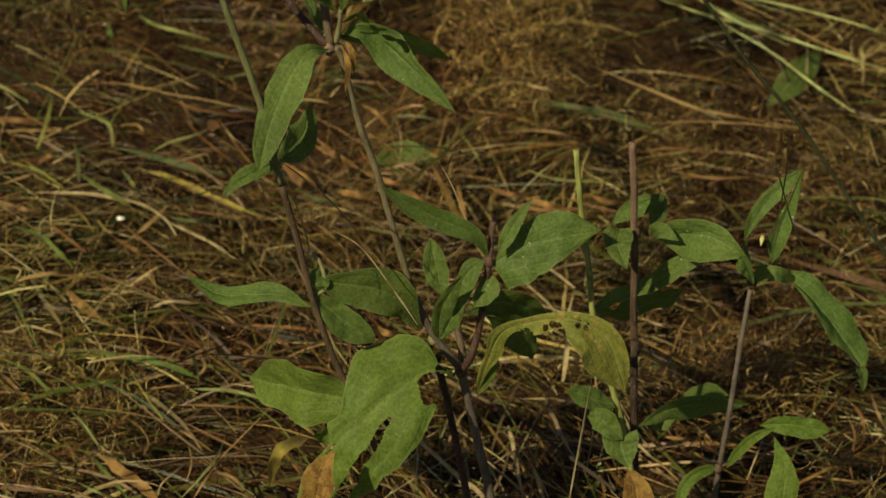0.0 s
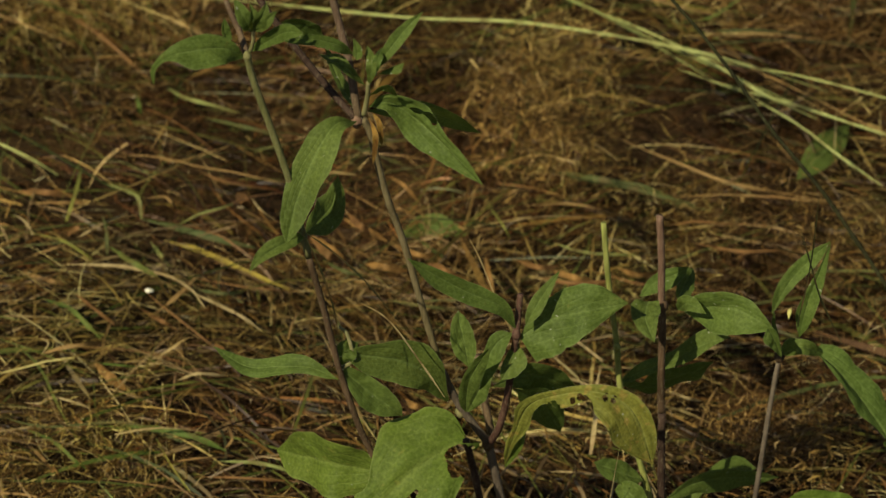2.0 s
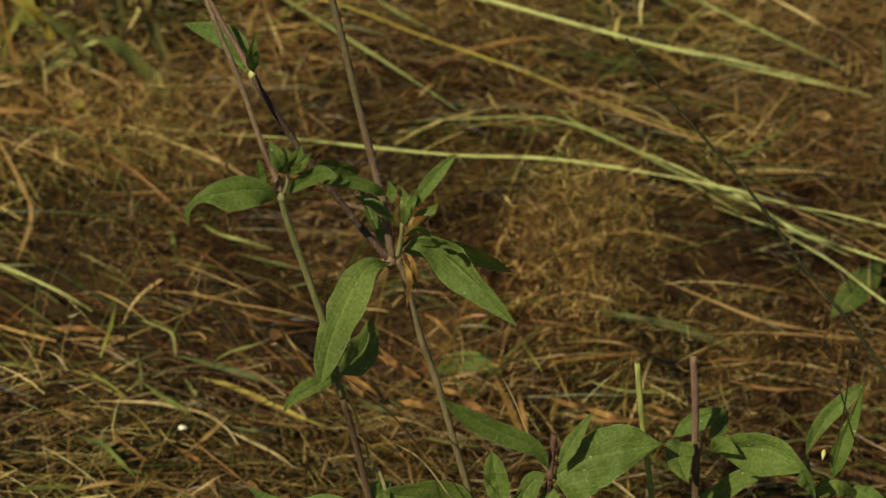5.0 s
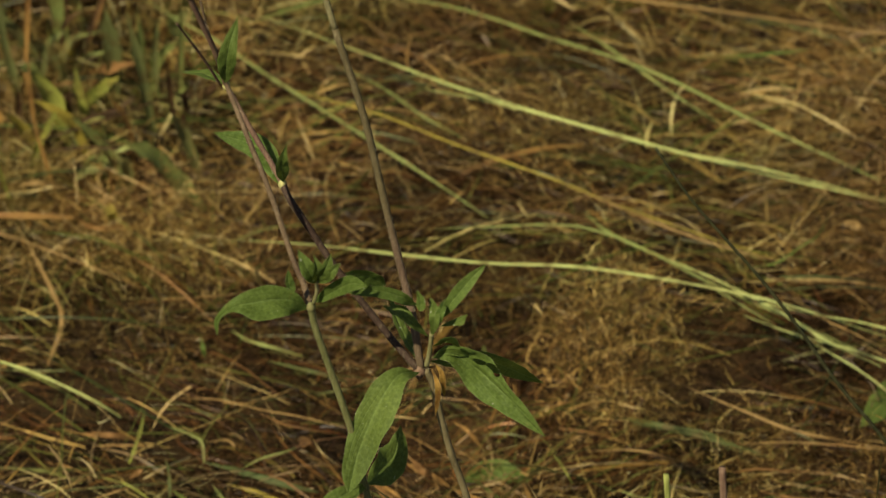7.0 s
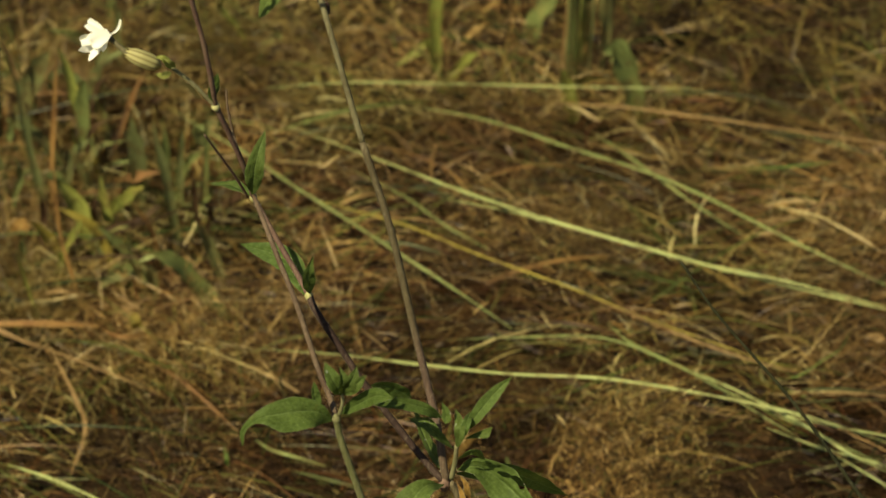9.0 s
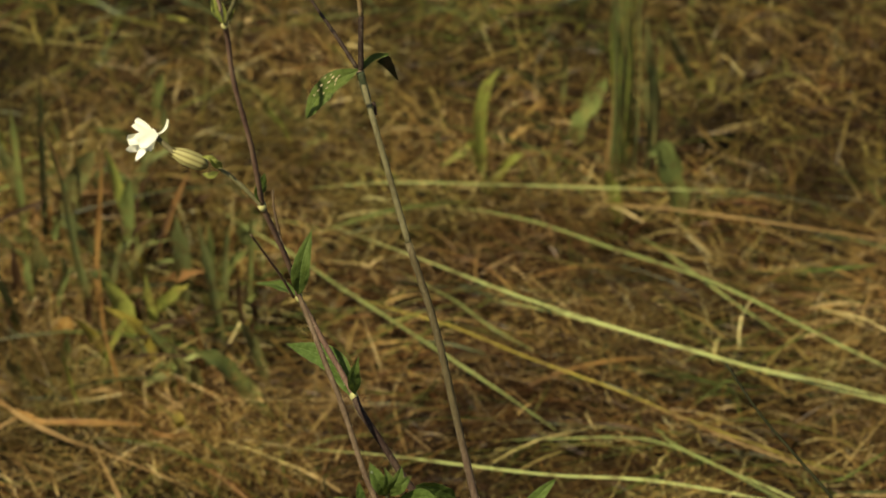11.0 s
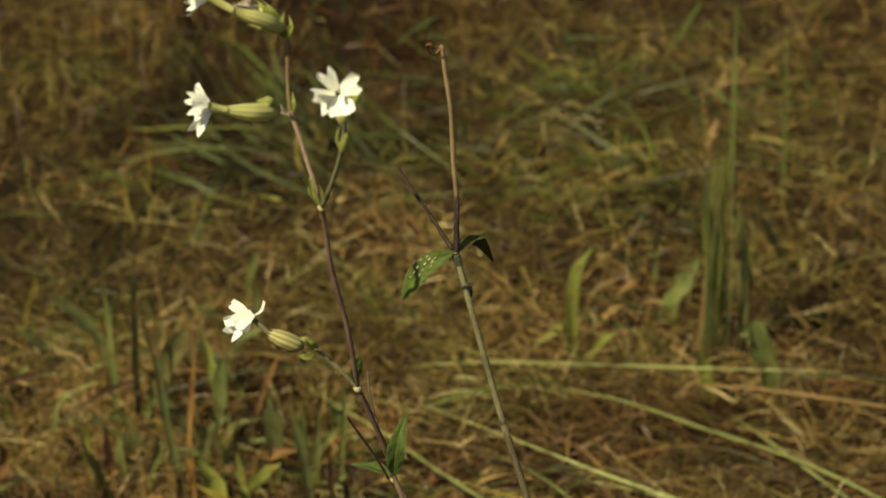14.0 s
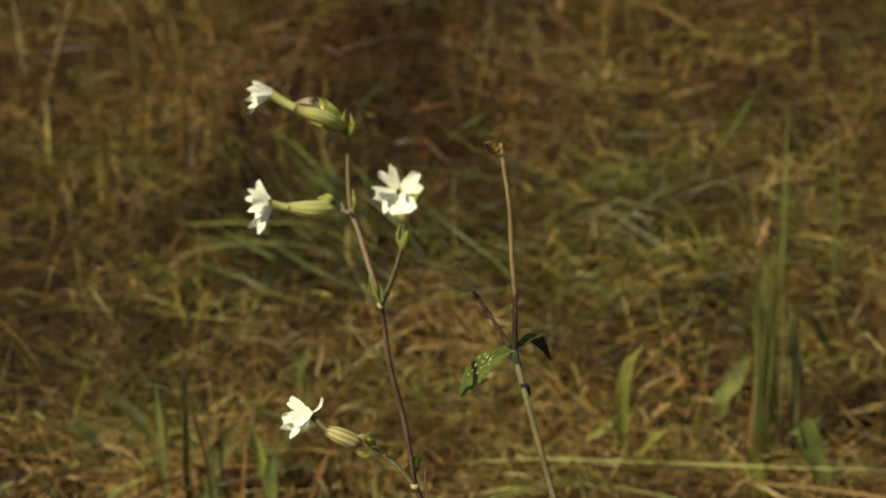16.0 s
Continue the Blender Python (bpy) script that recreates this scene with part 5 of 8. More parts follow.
petal(side_on, (-0.2484, 1.6970, 0.8455), (-0.2549, 1.7000, 0.8540), 0.0025, twist=30, notch=0.1, bow=-0.06)
petal(side_on, (-0.2489, 1.6970, 0.8448), (-0.2590, 1.6900, 0.8510), 0.0067, twist=-15)
petal(side_on, (-0.2489, 1.6970, 0.8455), (-0.2553, 1.6940, 0.8534), 0.0042, twist=20)
petal(side_on, (-0.2493, 1.6970, 0.8424), (-0.2563, 1.6860, 0.8423), 0.0072, twist=10)
petal(side_on, (-0.2485, 1.6970, 0.8412), (-0.2571, 1.6940, 0.8281), 0.0072, twist=-12, notch=0.18)
petal(side_on, (-0.2495, 1.6970, 0.8439), (-0.2544, 1.6840, 0.8491), 0.0061, twist=5, notch=0.2)
facing = flower(tall, [(-0.1795, 1.6680, 0.8496), (-0.1801, 1.6660, 0.8554), (-0.1804, 1.6640, 0.8606)], (0.00112, 0.00251, 0.00307, 0.00307, 0.00251, 0.00195), CALYX)
throat(facing, [(-0.1801, 1.6640, 0.8597), (-0.1803, 1.6580, 0.8665), (-0.1802, 1.6520, 0.8727)], 0.00166, 0.00194)
petal(facing, (-0.1809, 1.6510, 0.8753), (-0.1871, 1.6450, 0.8895), 0.0086, twist=-8, notch=0.34, curl=0.05)
petal(facing, (-0.1789, 1.6510, 0.8749), (-0.1685, 1.6400, 0.8860), 0.0105, twist=10, notch=0.22, curl=0.05)
petal(facing, (-0.1798, 1.6510, 0.8727), (-0.1765, 1.6400, 0.8671), 0.0132, twist=0, notch=0.14, curl=0.05)
petal(facing, (-0.1812, 1.6510, 0.8732), (-0.1906, 1.6440, 0.8685), 0.0097, twist=-22, notch=0.36, curl=0.05)
petal(facing, (-0.1815, 1.6510, 0.8740), (-0.1912, 1.6380, 0.8794), 0.0069, twist=35, notch=0.15, curl=0.05)
scales(facing, (-0.1794, 1.6440, 0.8775), 0.00135)
# no stem joint: a dark olive bead painted in for the throat's dark hole
node(facing, (-0.1796, 1.6405, 0.8786), 0.0013, STEM_MUDDY)
low_open = flower(tall, [(-0.2131, 1.7570, 0.6752), (-0.2164, 1.7550, 0.6778), (-0.2212, 1.7530, 0.6812), (-0.2253, 1.7530, 0.6830), (-0.2281, 1.7540, 0.6837)], (0.00195, 0.00335, 0.00433, 0.00447, 0.00447, 0.00419, 0.00363, 0.00307), CALYX_STRIPED)
throat(low_open, [(-0.2284, 1.7540, 0.6830), (-0.2334, 1.7570, 0.6859), (-0.2395, 1.7620, 0.6886)], 0.00125, 0.00139, STEM_GREY)
petal(low_open, (-0.2401, 1.7600, 0.6907), (-0.2503, 1.7600, 0.6987), 0.0064, twist=15, notch=0.1)
petal(low_open, (-0.2401, 1.7600, 0.6907), (-0.2534, 1.7520, 0.6913), 0.0061, twist=-10, notch=0.12)
petal(low_open, (-0.2401, 1.7600, 0.6907), (-0.2525, 1.7520, 0.6819), 0.0089, twist=5, notch=0.3)
petal(low_open, (-0.2401, 1.7600, 0.6907), (-0.2435, 1.7500, 0.6880), 0.0067, twist=15, notch=0.12)
petal(low_open, (-0.2401, 1.7600, 0.6907), (-0.2328, 1.7650, 0.6976), 0.0017, twist=20, notch=0.05, bow=0.16)
petal(low_open, (-0.2387, 1.7580, 0.6939), (-0.2470, 1.7480, 0.6924), 0.0094, twist=0, notch=0.1)
stem(tall, "flower_stalk", [(-0.185, 1.763, 0.648), (-0.191, 1.760, 0.657), (-0.198, 1.758, 0.666), (-0.207, 1.756, 0.675)], 0.00125, 0.00105, STEM_PALE)
stem(tall, "flower_stalk", [(-0.212, 1.727, 0.825), (-0.215, 1.727, 0.825), (-0.219, 1.727, 0.827)], 0.00109, 0.00109, STEM_PALE)
leaf(tall, [(-0.206, 1.750, 0.677), (-0.209, 1.745, 0.686), (-0.214, 1.745, 0.687)], 0.0038, 0, 0.4, BRACT)
leaf(tall, [(-0.206, 1.750, 0.675), (-0.210, 1.745, 0.676), (-0.214, 1.745, 0.677)], 0.0035, 0, 0.4, BRACT)
leaf(tall, [(-0.204, 1.750, 0.678), (-0.206, 1.745, 0.684), (-0.209, 1.745, 0.686)], 0.0029, 0, 0.4, BRACT)
leaf(tall, [(-0.2132, 1.7240, 0.8688), (-0.2144, 1.7190, 0.8784), (-0.2130, 1.7220, 0.8838)], 0.0044, 10, 0.5, BRACT, outline=SPIKE)
leaf(tall, [(-0.2126, 1.7240, 0.8688), (-0.2097, 1.7190, 0.8767), (-0.2111, 1.7220, 0.8817)], 0.0037, -20, 0.5, BRACT, outline=SPIKE)
leaf(tall, [(-0.2135, 1.7240, 0.8694), (-0.2161, 1.7190, 0.8771), (-0.2175, 1.7220, 0.8803)], 0.0041, 0, 0.5, BRACT, outline=SPIKE)
leaf(tall, [(-0.2156, 1.7240, 0.8724), (-0.2182, 1.7190, 0.8838), (-0.2240, 1.7220, 0.8889)], 0.0044, 25, 0.5, BRACT, outline=SPIKE)
leaf(tall, [(-0.2173, 1.7240, 0.8736), (-0.2215, 1.7190, 0.8849), (-0.2273, 1.7220, 0.8897)], 0.0041, -20, 0.5, BRACT, outline=SPIKE)
leaf(tall, [(-0.2208, 1.7240, 0.8787), (-0.2232, 1.7190, 0.8867), (-0.2285, 1.7220, 0.8864)], 0.0031, 0, 0.5, BRACT, outline=SPIKE)
leaf(tall, [(-0.2260, 1.7240, 0.8840), (-0.2312, 1.7190, 0.8886), (-0.2389, 1.7220, 0.8858)], 0.0041, 0, 0.5, BRACT_DRY, outline=SPIKE)
leaf(tall, [(-0.2168, 1.7240, 0.8718), (-0.2231, 1.7190, 0.8757), (-0.2316, 1.7220, 0.8759)], 0.0041, 0, 0.5, BRACT, outline=SPIKE)
leaf(tall, [(-0.219, 1.725, 0.829), (-0.222, 1.720, 0.835), (-0.229, 1.725, 0.833)], 0.0045, 0, 0.4, BRACT)
leaf(tall, [(-0.179, 1.670, 0.857), (-0.175, 1.665, 0.864), (-0.172, 1.670, 0.868)], 0.0059, 0, 0.4, BRACT)
leaf(tall, [(-0.179, 1.670, 0.856), (-0.176, 1.665, 0.861), (-0.174, 1.670, 0.863)], 0.0049, 0, 0.4, BRACT)
bud(tall, (-0.181, 1.670, 0.833), (-0.178, 1.665, 0.846), 0.0052)
leaf(tall, [(-0.182, 1.675, 0.830), (-0.184, 1.675, 0.838), (-0.182, 1.675, 0.846)], 0.0013, 0, 0.4, BRACT)
# the second, slimmer campion stem
slim = thing("campion_plant", (-0.021, 1.700, 0.000), "slim green campion stem with paired leaves beside the tall one", "wildflower", "campions")
stem(slim, "stem", [(-0.035, 1.700, 0.160), (-0.048, 1.699, 0.204), (-0.061, 1.698, 0.238), (-0.073, 1.697, 0.284), (-0.081, 1.696, 0.327), (-0.089, 1.695, 0.365)], 0.00185, 0.00185, STEM_BROWN)
stem(slim, "stem", [(-0.089, 1.695, 0.365), (-0.095, 1.694, 0.397), (-0.100, 1.693, 0.424), (-0.111, 1.692, 0.465), (-0.117, 1.691, 0.488), (-0.119, 1.690, 0.501)], 0.00200, 0.00187, STEM)
stem(slim, "stem", [(-0.119, 1.690, 0.501), (-0.124, 1.705, 0.507), (-0.130, 1.720, 0.511), (-0.142, 1.735, 0.542), (-0.154, 1.750, 0.566), (-0.163, 1.765, 0.581), (-0.168, 1.780, 0.583)], 0.00167, 0.00128, STEM_DRY)
node(slim, (-0.119, 1.690, 0.501), 0.00313, STEM_PALE)
node(slim, (-0.092, 1.695, 0.379), 0.00309, STEM)
leaf(slim, [(-0.120, 1.690, 0.500), (-0.130, 1.682, 0.511), (-0.144, 1.674, 0.515), (-0.157, 1.670, 0.514), (-0.166, 1.670, 0.506), (-0.167, 1.670, 0.496)], 0.0213, 8, 0.55, LEAF, outline=(0.02, 0.12, 0.26, 0.40, 0.52, 0.62, 0.68, 0.69, 0.63, 0.52, 0.40, 0.30, 0.21, 0.16, 0.10, 0.02), other=(0.02, 0.25, 0.45, 0.60, 0.74, 0.86, 0.95, 1.00, 0.97, 0.75, 0.37, 0.13, 0.09, 0.11, 0.09, 0.02))
leaf(slim, [(-0.117, 1.690, 0.504), (-0.106, 1.683, 0.516), (-0.097, 1.677, 0.525), (-0.088, 1.670, 0.529)], 0.0087, 10, 0.55, LEAF, outline=(0.02, 0.38, 0.54, 0.60, 0.71, 0.85, 0.93, 0.90, 0.64, 0.07), other=(0.02, 0.43, 0.71, 0.88, 0.97, 1.00, 0.99, 0.90, 0.59, 0.02))
leaf(slim, [(-0.101, 1.700, 0.504), (-0.087, 1.707, 0.501), (-0.072, 1.713, 0.493), (-0.064, 1.720, 0.483)], 0.0073, 12, 0.55, LEAF, outline=(0.02, 0.55, 0.87, 0.99, 1.00, 0.95, 0.94, 0.93, 0.67, 0.08), other=(0.02, 0.37, 0.52, 0.58, 0.69, 0.78, 0.73, 0.52, 0.26, 0.02))
leaf(slim, [(-0.103, 1.730, 0.496), (-0.093, 1.740, 0.488), (-0.082, 1.750, 0.475)], 0.0122, 25, 0.55, LEAF, outline=(0.02, 0.54, 0.82, 0.94, 1.00, 0.99, 0.90, 0.74, 0.47, 0.05), other=(0.02, 0.41, 0.56, 0.57, 0.60, 0.66, 0.70, 0.62, 0.36, 0.02))
leaf(slim, [(-0.128, 1.685, 0.512), (-0.130, 1.685, 0.520), (-0.130, 1.685, 0.528)], 0.0057, 15, 0.55, LEAF, outline=(0.02, 0.62, 0.90, 0.98, 1.00, 0.94, 0.80, 0.63, 0.38, 0.02), other=(0.02, 0.32, 0.55, 0.64, 0.63, 0.59, 0.50, 0.40, 0.25, 0.02))
stem(slim, "stem", [(-0.117, 1.685, 0.507), (-0.115, 1.683, 0.516), (-0.115, 1.680, 0.525)], 0.00115, 0.00089, STEM_PALE)
leaf(slim, [(-0.115, 1.680, 0.523), (-0.119, 1.676, 0.534), (-0.124, 1.680, 0.544)], 0.0082, 10, 0.4, LEAF)
leaf(slim, [(-0.115, 1.680, 0.524), (-0.110, 1.676, 0.534), (-0.107, 1.680, 0.542)], 0.0082, 30, 0.4, LEAF)
leaf(slim, [(-0.115, 1.680, 0.523), (-0.114, 1.676, 0.535), (-0.116, 1.680, 0.541)], 0.0070, 50, 0.4, LEAF)
leaf(slim, [(-0.114, 1.680, 0.523), (-0.106, 1.676, 0.534), (-0.102, 1.680, 0.536)], 0.0064, 10, 0.4, LEAF)
leaf(slim, [(-0.090, 1.695, 0.381), (-0.101, 1.685, 0.382), (-0.112, 1.675, 0.381), (-0.120, 1.665, 0.377)], 0.0097, 0, 0.55, LEAF, outline=(0.02, 0.37, 0.62, 0.82, 0.98, 1.00, 0.86, 0.65, 0.37, 0.02), other=(0.02, 0.47, 0.72, 0.80, 0.78, 0.72, 0.63, 0.49, 0.29, 0.02))
leaf(slim, [(-0.091, 1.700, 0.377), (-0.078, 1.730, 0.374), (-0.074, 1.740, 0.388)], 0.0188, 15, 0.4, LEAF)
leaf(slim, [(-0.074, 1.700, 0.275), (-0.090, 1.704, 0.280), (-0.110, 1.708, 0.277), (-0.127, 1.712, 0.274), (-0.145, 1.716, 0.285)], 0.0137, 20, 0.35, LEAF, outline=(0.02, 0.27, 0.59, 0.90, 1.00, 0.90, 0.78, 0.74, 0.68, 0.55, 0.32, 0.02), other=(0.02, 0.39, 0.52, 0.54, 0.64, 0.80, 0.89, 0.86, 0.77, 0.62, 0.36, 0.02))
leaf(slim, [(-0.072, 1.700, 0.282), (-0.058, 1.702, 0.266), (-0.046, 1.703, 0.254), (-0.038, 1.705, 0.245)], 0.0185, 0, 0.55, LEAF, outline=(0.02, 0.38, 0.65, 0.85, 0.98, 1.00, 0.89, 0.65, 0.32, 0.02), other=(0.33, 0.50, 0.65, 0.76, 0.83, 0.83, 0.78, 0.66, 0.41, 0.02))
leaf(slim, [(-0.072, 1.700, 0.285), (-0.071, 1.700, 0.293), (-0.063, 1.710, 0.294)], 0.0127, 10, 0.4, LEAF)
stem(slim, "shoot", [(-0.072, 1.700, 0.283), (-0.066, 1.703, 0.288), (-0.069, 1.707, 0.302), (-0.075, 1.710, 0.306)], 0.00137, 0.00096, STEM_PALE)
# cut-off campion with a bare purple stub
cut = thing("cut_campion", (0.118, 1.760, 0.000), "campion mown off to a bare purple stub above its leaves", "wildflower", "campions")
stem(cut, "stem", [(0.120, 1.760, 0.026), (0.118, 1.762, 0.080), (0.115, 1.763, 0.141), (0.113, 1.765, 0.201)], 0.00239, 0.00239, STEM_DARK)
stem(cut, "stem", [(0.113, 1.765, 0.201), (0.112, 1.767, 0.217), (0.111, 1.768, 0.266), (0.110, 1.770, 0.276)], 0.00229, 0.00214, STEM_BROWN)
stem(cut, "cut_stub", [(0.110, 1.770, 0.276), (0.109, 1.772, 0.308), (0.107, 1.775, 0.337)], 0.00210, 0.00210, STEM_PURPLE, "bare purple stem stub, cut square")
node(cut, (0.111, 1.770, 0.276), 0.00440, STEM_BROWN)
leaf(cut, [(0.102, 1.765, 0.283), (0.100, 1.750, 0.282), (0.105, 1.735, 0.277)], 0.0173, 0, 0.55, LEAF, outline=(0.02, 0.54, 0.93, 1.00, 0.90, 0.81, 0.69, 0.52, 0.29, 0.02), other=(0.74, 0.82, 0.88, 0.91, 0.88, 0.80, 0.66, 0.46, 0.25, 0.04))
leaf(cut, [(0.120, 1.780, 0.272), (0.124, 1.795, 0.271), (0.130, 1.810, 0.273)], 0.0114, 12, 0.55, LEAF, outline=(0.02, 0.40, 0.73, 0.93, 1.00, 0.97, 0.86, 0.68, 0.42, 0.06), other=(0.02, 0.56, 0.84, 0.95, 1.00, 0.96, 0.89, 0.76, 0.51, 0.06))
leaf(cut, [(0.098, 1.785, 0.271), (0.107, 1.788, 0.279), (0.118, 1.792, 0.282), (0.127, 1.795, 0.285)], 0.0139, 0, 0.55, LEAF, outline=(0.02, 0.39, 0.67, 0.86, 0.98, 1.00, 0.87, 0.63, 0.34, 0.02), other=(0.02, 0.21, 0.39, 0.53, 0.63, 0.68, 0.64, 0.52, 0.32, 0.05))
leaf(cut, [(0.118, 1.765, 0.281), (0.133, 1.755, 0.287), (0.150, 1.745, 0.294), (0.164, 1.735, 0.293), (0.172, 1.725, 0.294)], 0.0295, 10, 0.55, LEAF, outline=(0.02, 0.23, 0.44, 0.66, 0.86, 0.97, 1.00, 0.95, 0.80, 0.57, 0.30, 0.02), other=(0.02, 0.19, 0.38, 0.57, 0.67, 0.69, 0.67, 0.59, 0.47, 0.33, 0.17, 0.02))
leaf(cut, [(0.168, 1.725, 0.296), (0.172, 1.725, 0.288), (0.177, 1.725, 0.275)], 0.0133, -10, 0.55, LEAF, outline=(0.02, 0.80, 1.00, 0.88, 0.74, 0.60, 0.46, 0.33, 0.18, 0.02), other=(0.02, 0.36, 0.45, 0.40, 0.34, 0.29, 0.24, 0.19, 0.12, 0.02))
leaf(cut, [(0.152, 1.780, 0.246), (0.135, 1.785, 0.235), (0.119, 1.790, 0.220), (0.103, 1.795, 0.208), (0.089, 1.800, 0.195)], 0.0159, 10, 0.40, LEAF, outline=(0.02, 0.68, 1.00, 0.91, 0.70, 0.60, 0.60, 0.64, 0.62, 0.51, 0.29, 0.02), other=(0.02, 0.20, 0.43, 0.64, 0.71, 0.62, 0.50, 0.42, 0.40, 0.41, 0.31, 0.02))
leaf(cut, [(0.144, 1.795, 0.215), (0.127, 1.802, 0.199), (0.107, 1.808, 0.185), (0.088, 1.815, 0.181)], 0.0410, -66, 0.10, LEAF, outline=(0.02, 0.41, 0.63, 0.75, 0.88, 0.98, 1.00, 0.89, 0.57, 0.02), other=(0.02, 0.24, 0.46, 0.61, 0.69, 0.76, 0.77, 0.67, 0.41, 0.02))
leaf(cut, [(0.119, 1.760, 0.281), (0.124, 1.750, 0.293), (0.134, 1.740, 0.294)], 0.0097, 0, 0.4, LEAF)
leaf(cut, [(0.086, 1.740, 0.162), (0.094, 1.735, 0.164), (0.107, 1.730, 0.153)], 0.0148, 0, 0.55, LEAF, outline=(0.02, 0.50, 0.79, 0.88, 0.90, 0.87, 0.80, 0.69, 0.46, 0.04), other=(0.02, 0.35, 0.68, 0.93, 1.00, 0.89, 0.72, 0.52, 0.28, 0.02))
leaf(cut, [(0.103, 1.750, 0.161), (0.089, 1.745, 0.171), (0.073, 1.740, 0.183)], 0.0154, 20, 0.55, LEAF, outline=(0.02, 0.32, 0.59, 0.75, 0.81, 0.80, 0.74, 0.62, 0.39, 0.02), other=(0.02, 0.41, 0.68, 0.86, 0.97, 1.00, 0.94, 0.80, 0.51, 0.02))
leaf(cut, [(0.106, 1.735, 0.151), (0.106, 1.725, 0.150), (0.110, 1.715, 0.144)], 0.0215, 0, 0.55, LEAF, outline=(0.87, 0.97, 1.00, 0.95, 0.85, 0.71, 0.55, 0.38, 0.19, 0.02), other=(0.89, 0.96, 0.98, 0.96, 0.92, 0.84, 0.72, 0.54, 0.30, 0.03))
leaf(cut, [(0.110, 1.720, 0.138), (0.114, 1.710, 0.135), (0.121, 1.700, 0.099)], 0.0186, 0, 0.4, DRYLEAF, label="withered yellow-brown leaf")
leaf(cut, [(0.118, 1.760, 0.138), (0.142, 1.780, 0.136), (0.189, 1.810, 0.114)], 0.0170, 30, 0.4, LEAF)
stalk = thing("cut_grass", (0.120, 1.750, 0.000), "pale green grass stalk cut off among campion leaves", "grass stalk")
stem(stalk, "stem", [(0.129, 1.750, 0.016), (0.111, 1.753, 0.128), (0.101, 1.756, 0.170), (0.092, 1.759, 0.202), (0.087, 1.761, 0.229), (0.085, 1.764, 0.252), (0.079, 1.767, 0.295), (0.075, 1.770, 0.335)], 0.00194, 0.00164, STALK_GREEN)
node(stalk, (0.085, 1.760, 0.253), 0.00278, STALK_GREEN)
# leafy campion shoot at the edge of the patch
edge = thing("campion_shoot", (0.167, 1.760, 0.000), "leafy brown-stemmed campion shoot with drooping leaves", "wildflower", "campions")
stem(edge, "stem", [(0.167, 1.760, 0.026), (0.166, 1.762, 0.071), (0.168, 1.764, 0.101), (0.172, 1.766, 0.144), (0.176, 1.768, 0.195), (0.180, 1.770, 0.238)], 0.00179, 0.00149, STEM_FUZZY)
node(edge, (0.180, 1.770, 0.240), 0.00428, STEM_BROWN)
node(edge, (0.167, 1.760, 0.105), 0.00357, STEM_DRY)
leaf(edge, [(0.175, 1.780, 0.263), (0.184, 1.790, 0.277), (0.197, 1.800, 0.288), (0.209, 1.810, 0.294)], 0.0104, 0, 0.55, LEAF, outline=(0.02, 0.23, 0.44, 0.61, 0.74, 0.85, 0.92, 0.84, 0.50, 0.02), other=(0.02, 0.60, 0.87, 0.96, 1.00, 0.96, 0.84, 0.64, 0.35, 0.02))
leaf(edge, [(0.191, 1.770, 0.254), (0.194, 1.773, 0.273), (0.200, 1.777, 0.294), (0.206, 1.780, 0.316)], 0.0110, 8, 0.55, LEAF, outline=(0.02, 0.54, 0.88, 1.00, 0.95, 0.81, 0.64, 0.46, 0.26, 0.02), other=(0.02, 0.53, 0.87, 0.93, 0.76, 0.54, 0.35, 0.22, 0.12, 0.02))
leaf(edge, [(0.182, 1.770, 0.240), (0.186, 1.770, 0.249), (0.192, 1.770, 0.253)], 0.0066, 0, 0.4, LEAF)
leaf(edge, [(0.182, 1.770, 0.240), (0.176, 1.770, 0.259), (0.175, 1.770, 0.274)], 0.0052, 40, 0.4, LEAF)
leaf(edge, [(0.200, 1.765, 0.248), (0.212, 1.757, 0.242), (0.224, 1.750, 0.230), (0.236, 1.743, 0.215), (0.246, 1.735, 0.203)], 0.0234, -42, 0.55, LEAF, outline=(0.02, 0.23, 0.43, 0.68, 0.89, 0.97, 0.93, 0.77, 0.56, 0.37, 0.19, 0.02), other=(0.53, 0.78, 0.92, 0.97, 1.00, 1.00, 1.00, 0.99, 0.95, 0.81, 0.52, 0.04))
leaf(edge, [(0.241, 1.725, 0.216), (0.244, 1.725, 0.207), (0.245, 1.725, 0.196)], 0.0074, -20, 0.55, LEAF, outline=(1.00, 0.97, 0.95, 0.93, 0.89, 0.81, 0.69, 0.52, 0.30, 0.02), other=(0.02, 0.45, 0.75, 0.77, 0.69, 0.61, 0.52, 0.41, 0.24, 0.02))
leaf(edge, [(0.181, 1.765, 0.245), (0.191, 1.755, 0.259), (0.206, 1.765, 0.245)], 0.0085, 0, 0.4, LEAF)
leaf(edge, [(0.171, 1.750, 0.114), (0.178, 1.747, 0.132), (0.187, 1.743, 0.146), (0.198, 1.740, 0.155)], 0.0070, 0, 0.55, LEAF_OLD, outline=(0.02, 0.48, 0.78, 0.94, 1.00, 0.97, 0.89, 0.74, 0.47, 0.02), other=(0.02, 0.45, 0.64, 0.70, 0.73, 0.74, 0.73, 0.65, 0.42, 0.02))
leaf(edge, [(0.191, 1.770, 0.131), (0.207, 1.770, 0.132), (0.220, 1.770, 0.129), (0.234, 1.770, 0.127)], 0.0122, 12, 0.55, LEAF_OLD, outline=(0.02, 0.40, 0.74, 0.93, 1.00, 1.00, 0.97, 0.87, 0.57, 0.02), other=(0.02, 0.52, 0.78, 0.86, 0.92, 0.96, 0.97, 0.95, 0.68, 0.02))
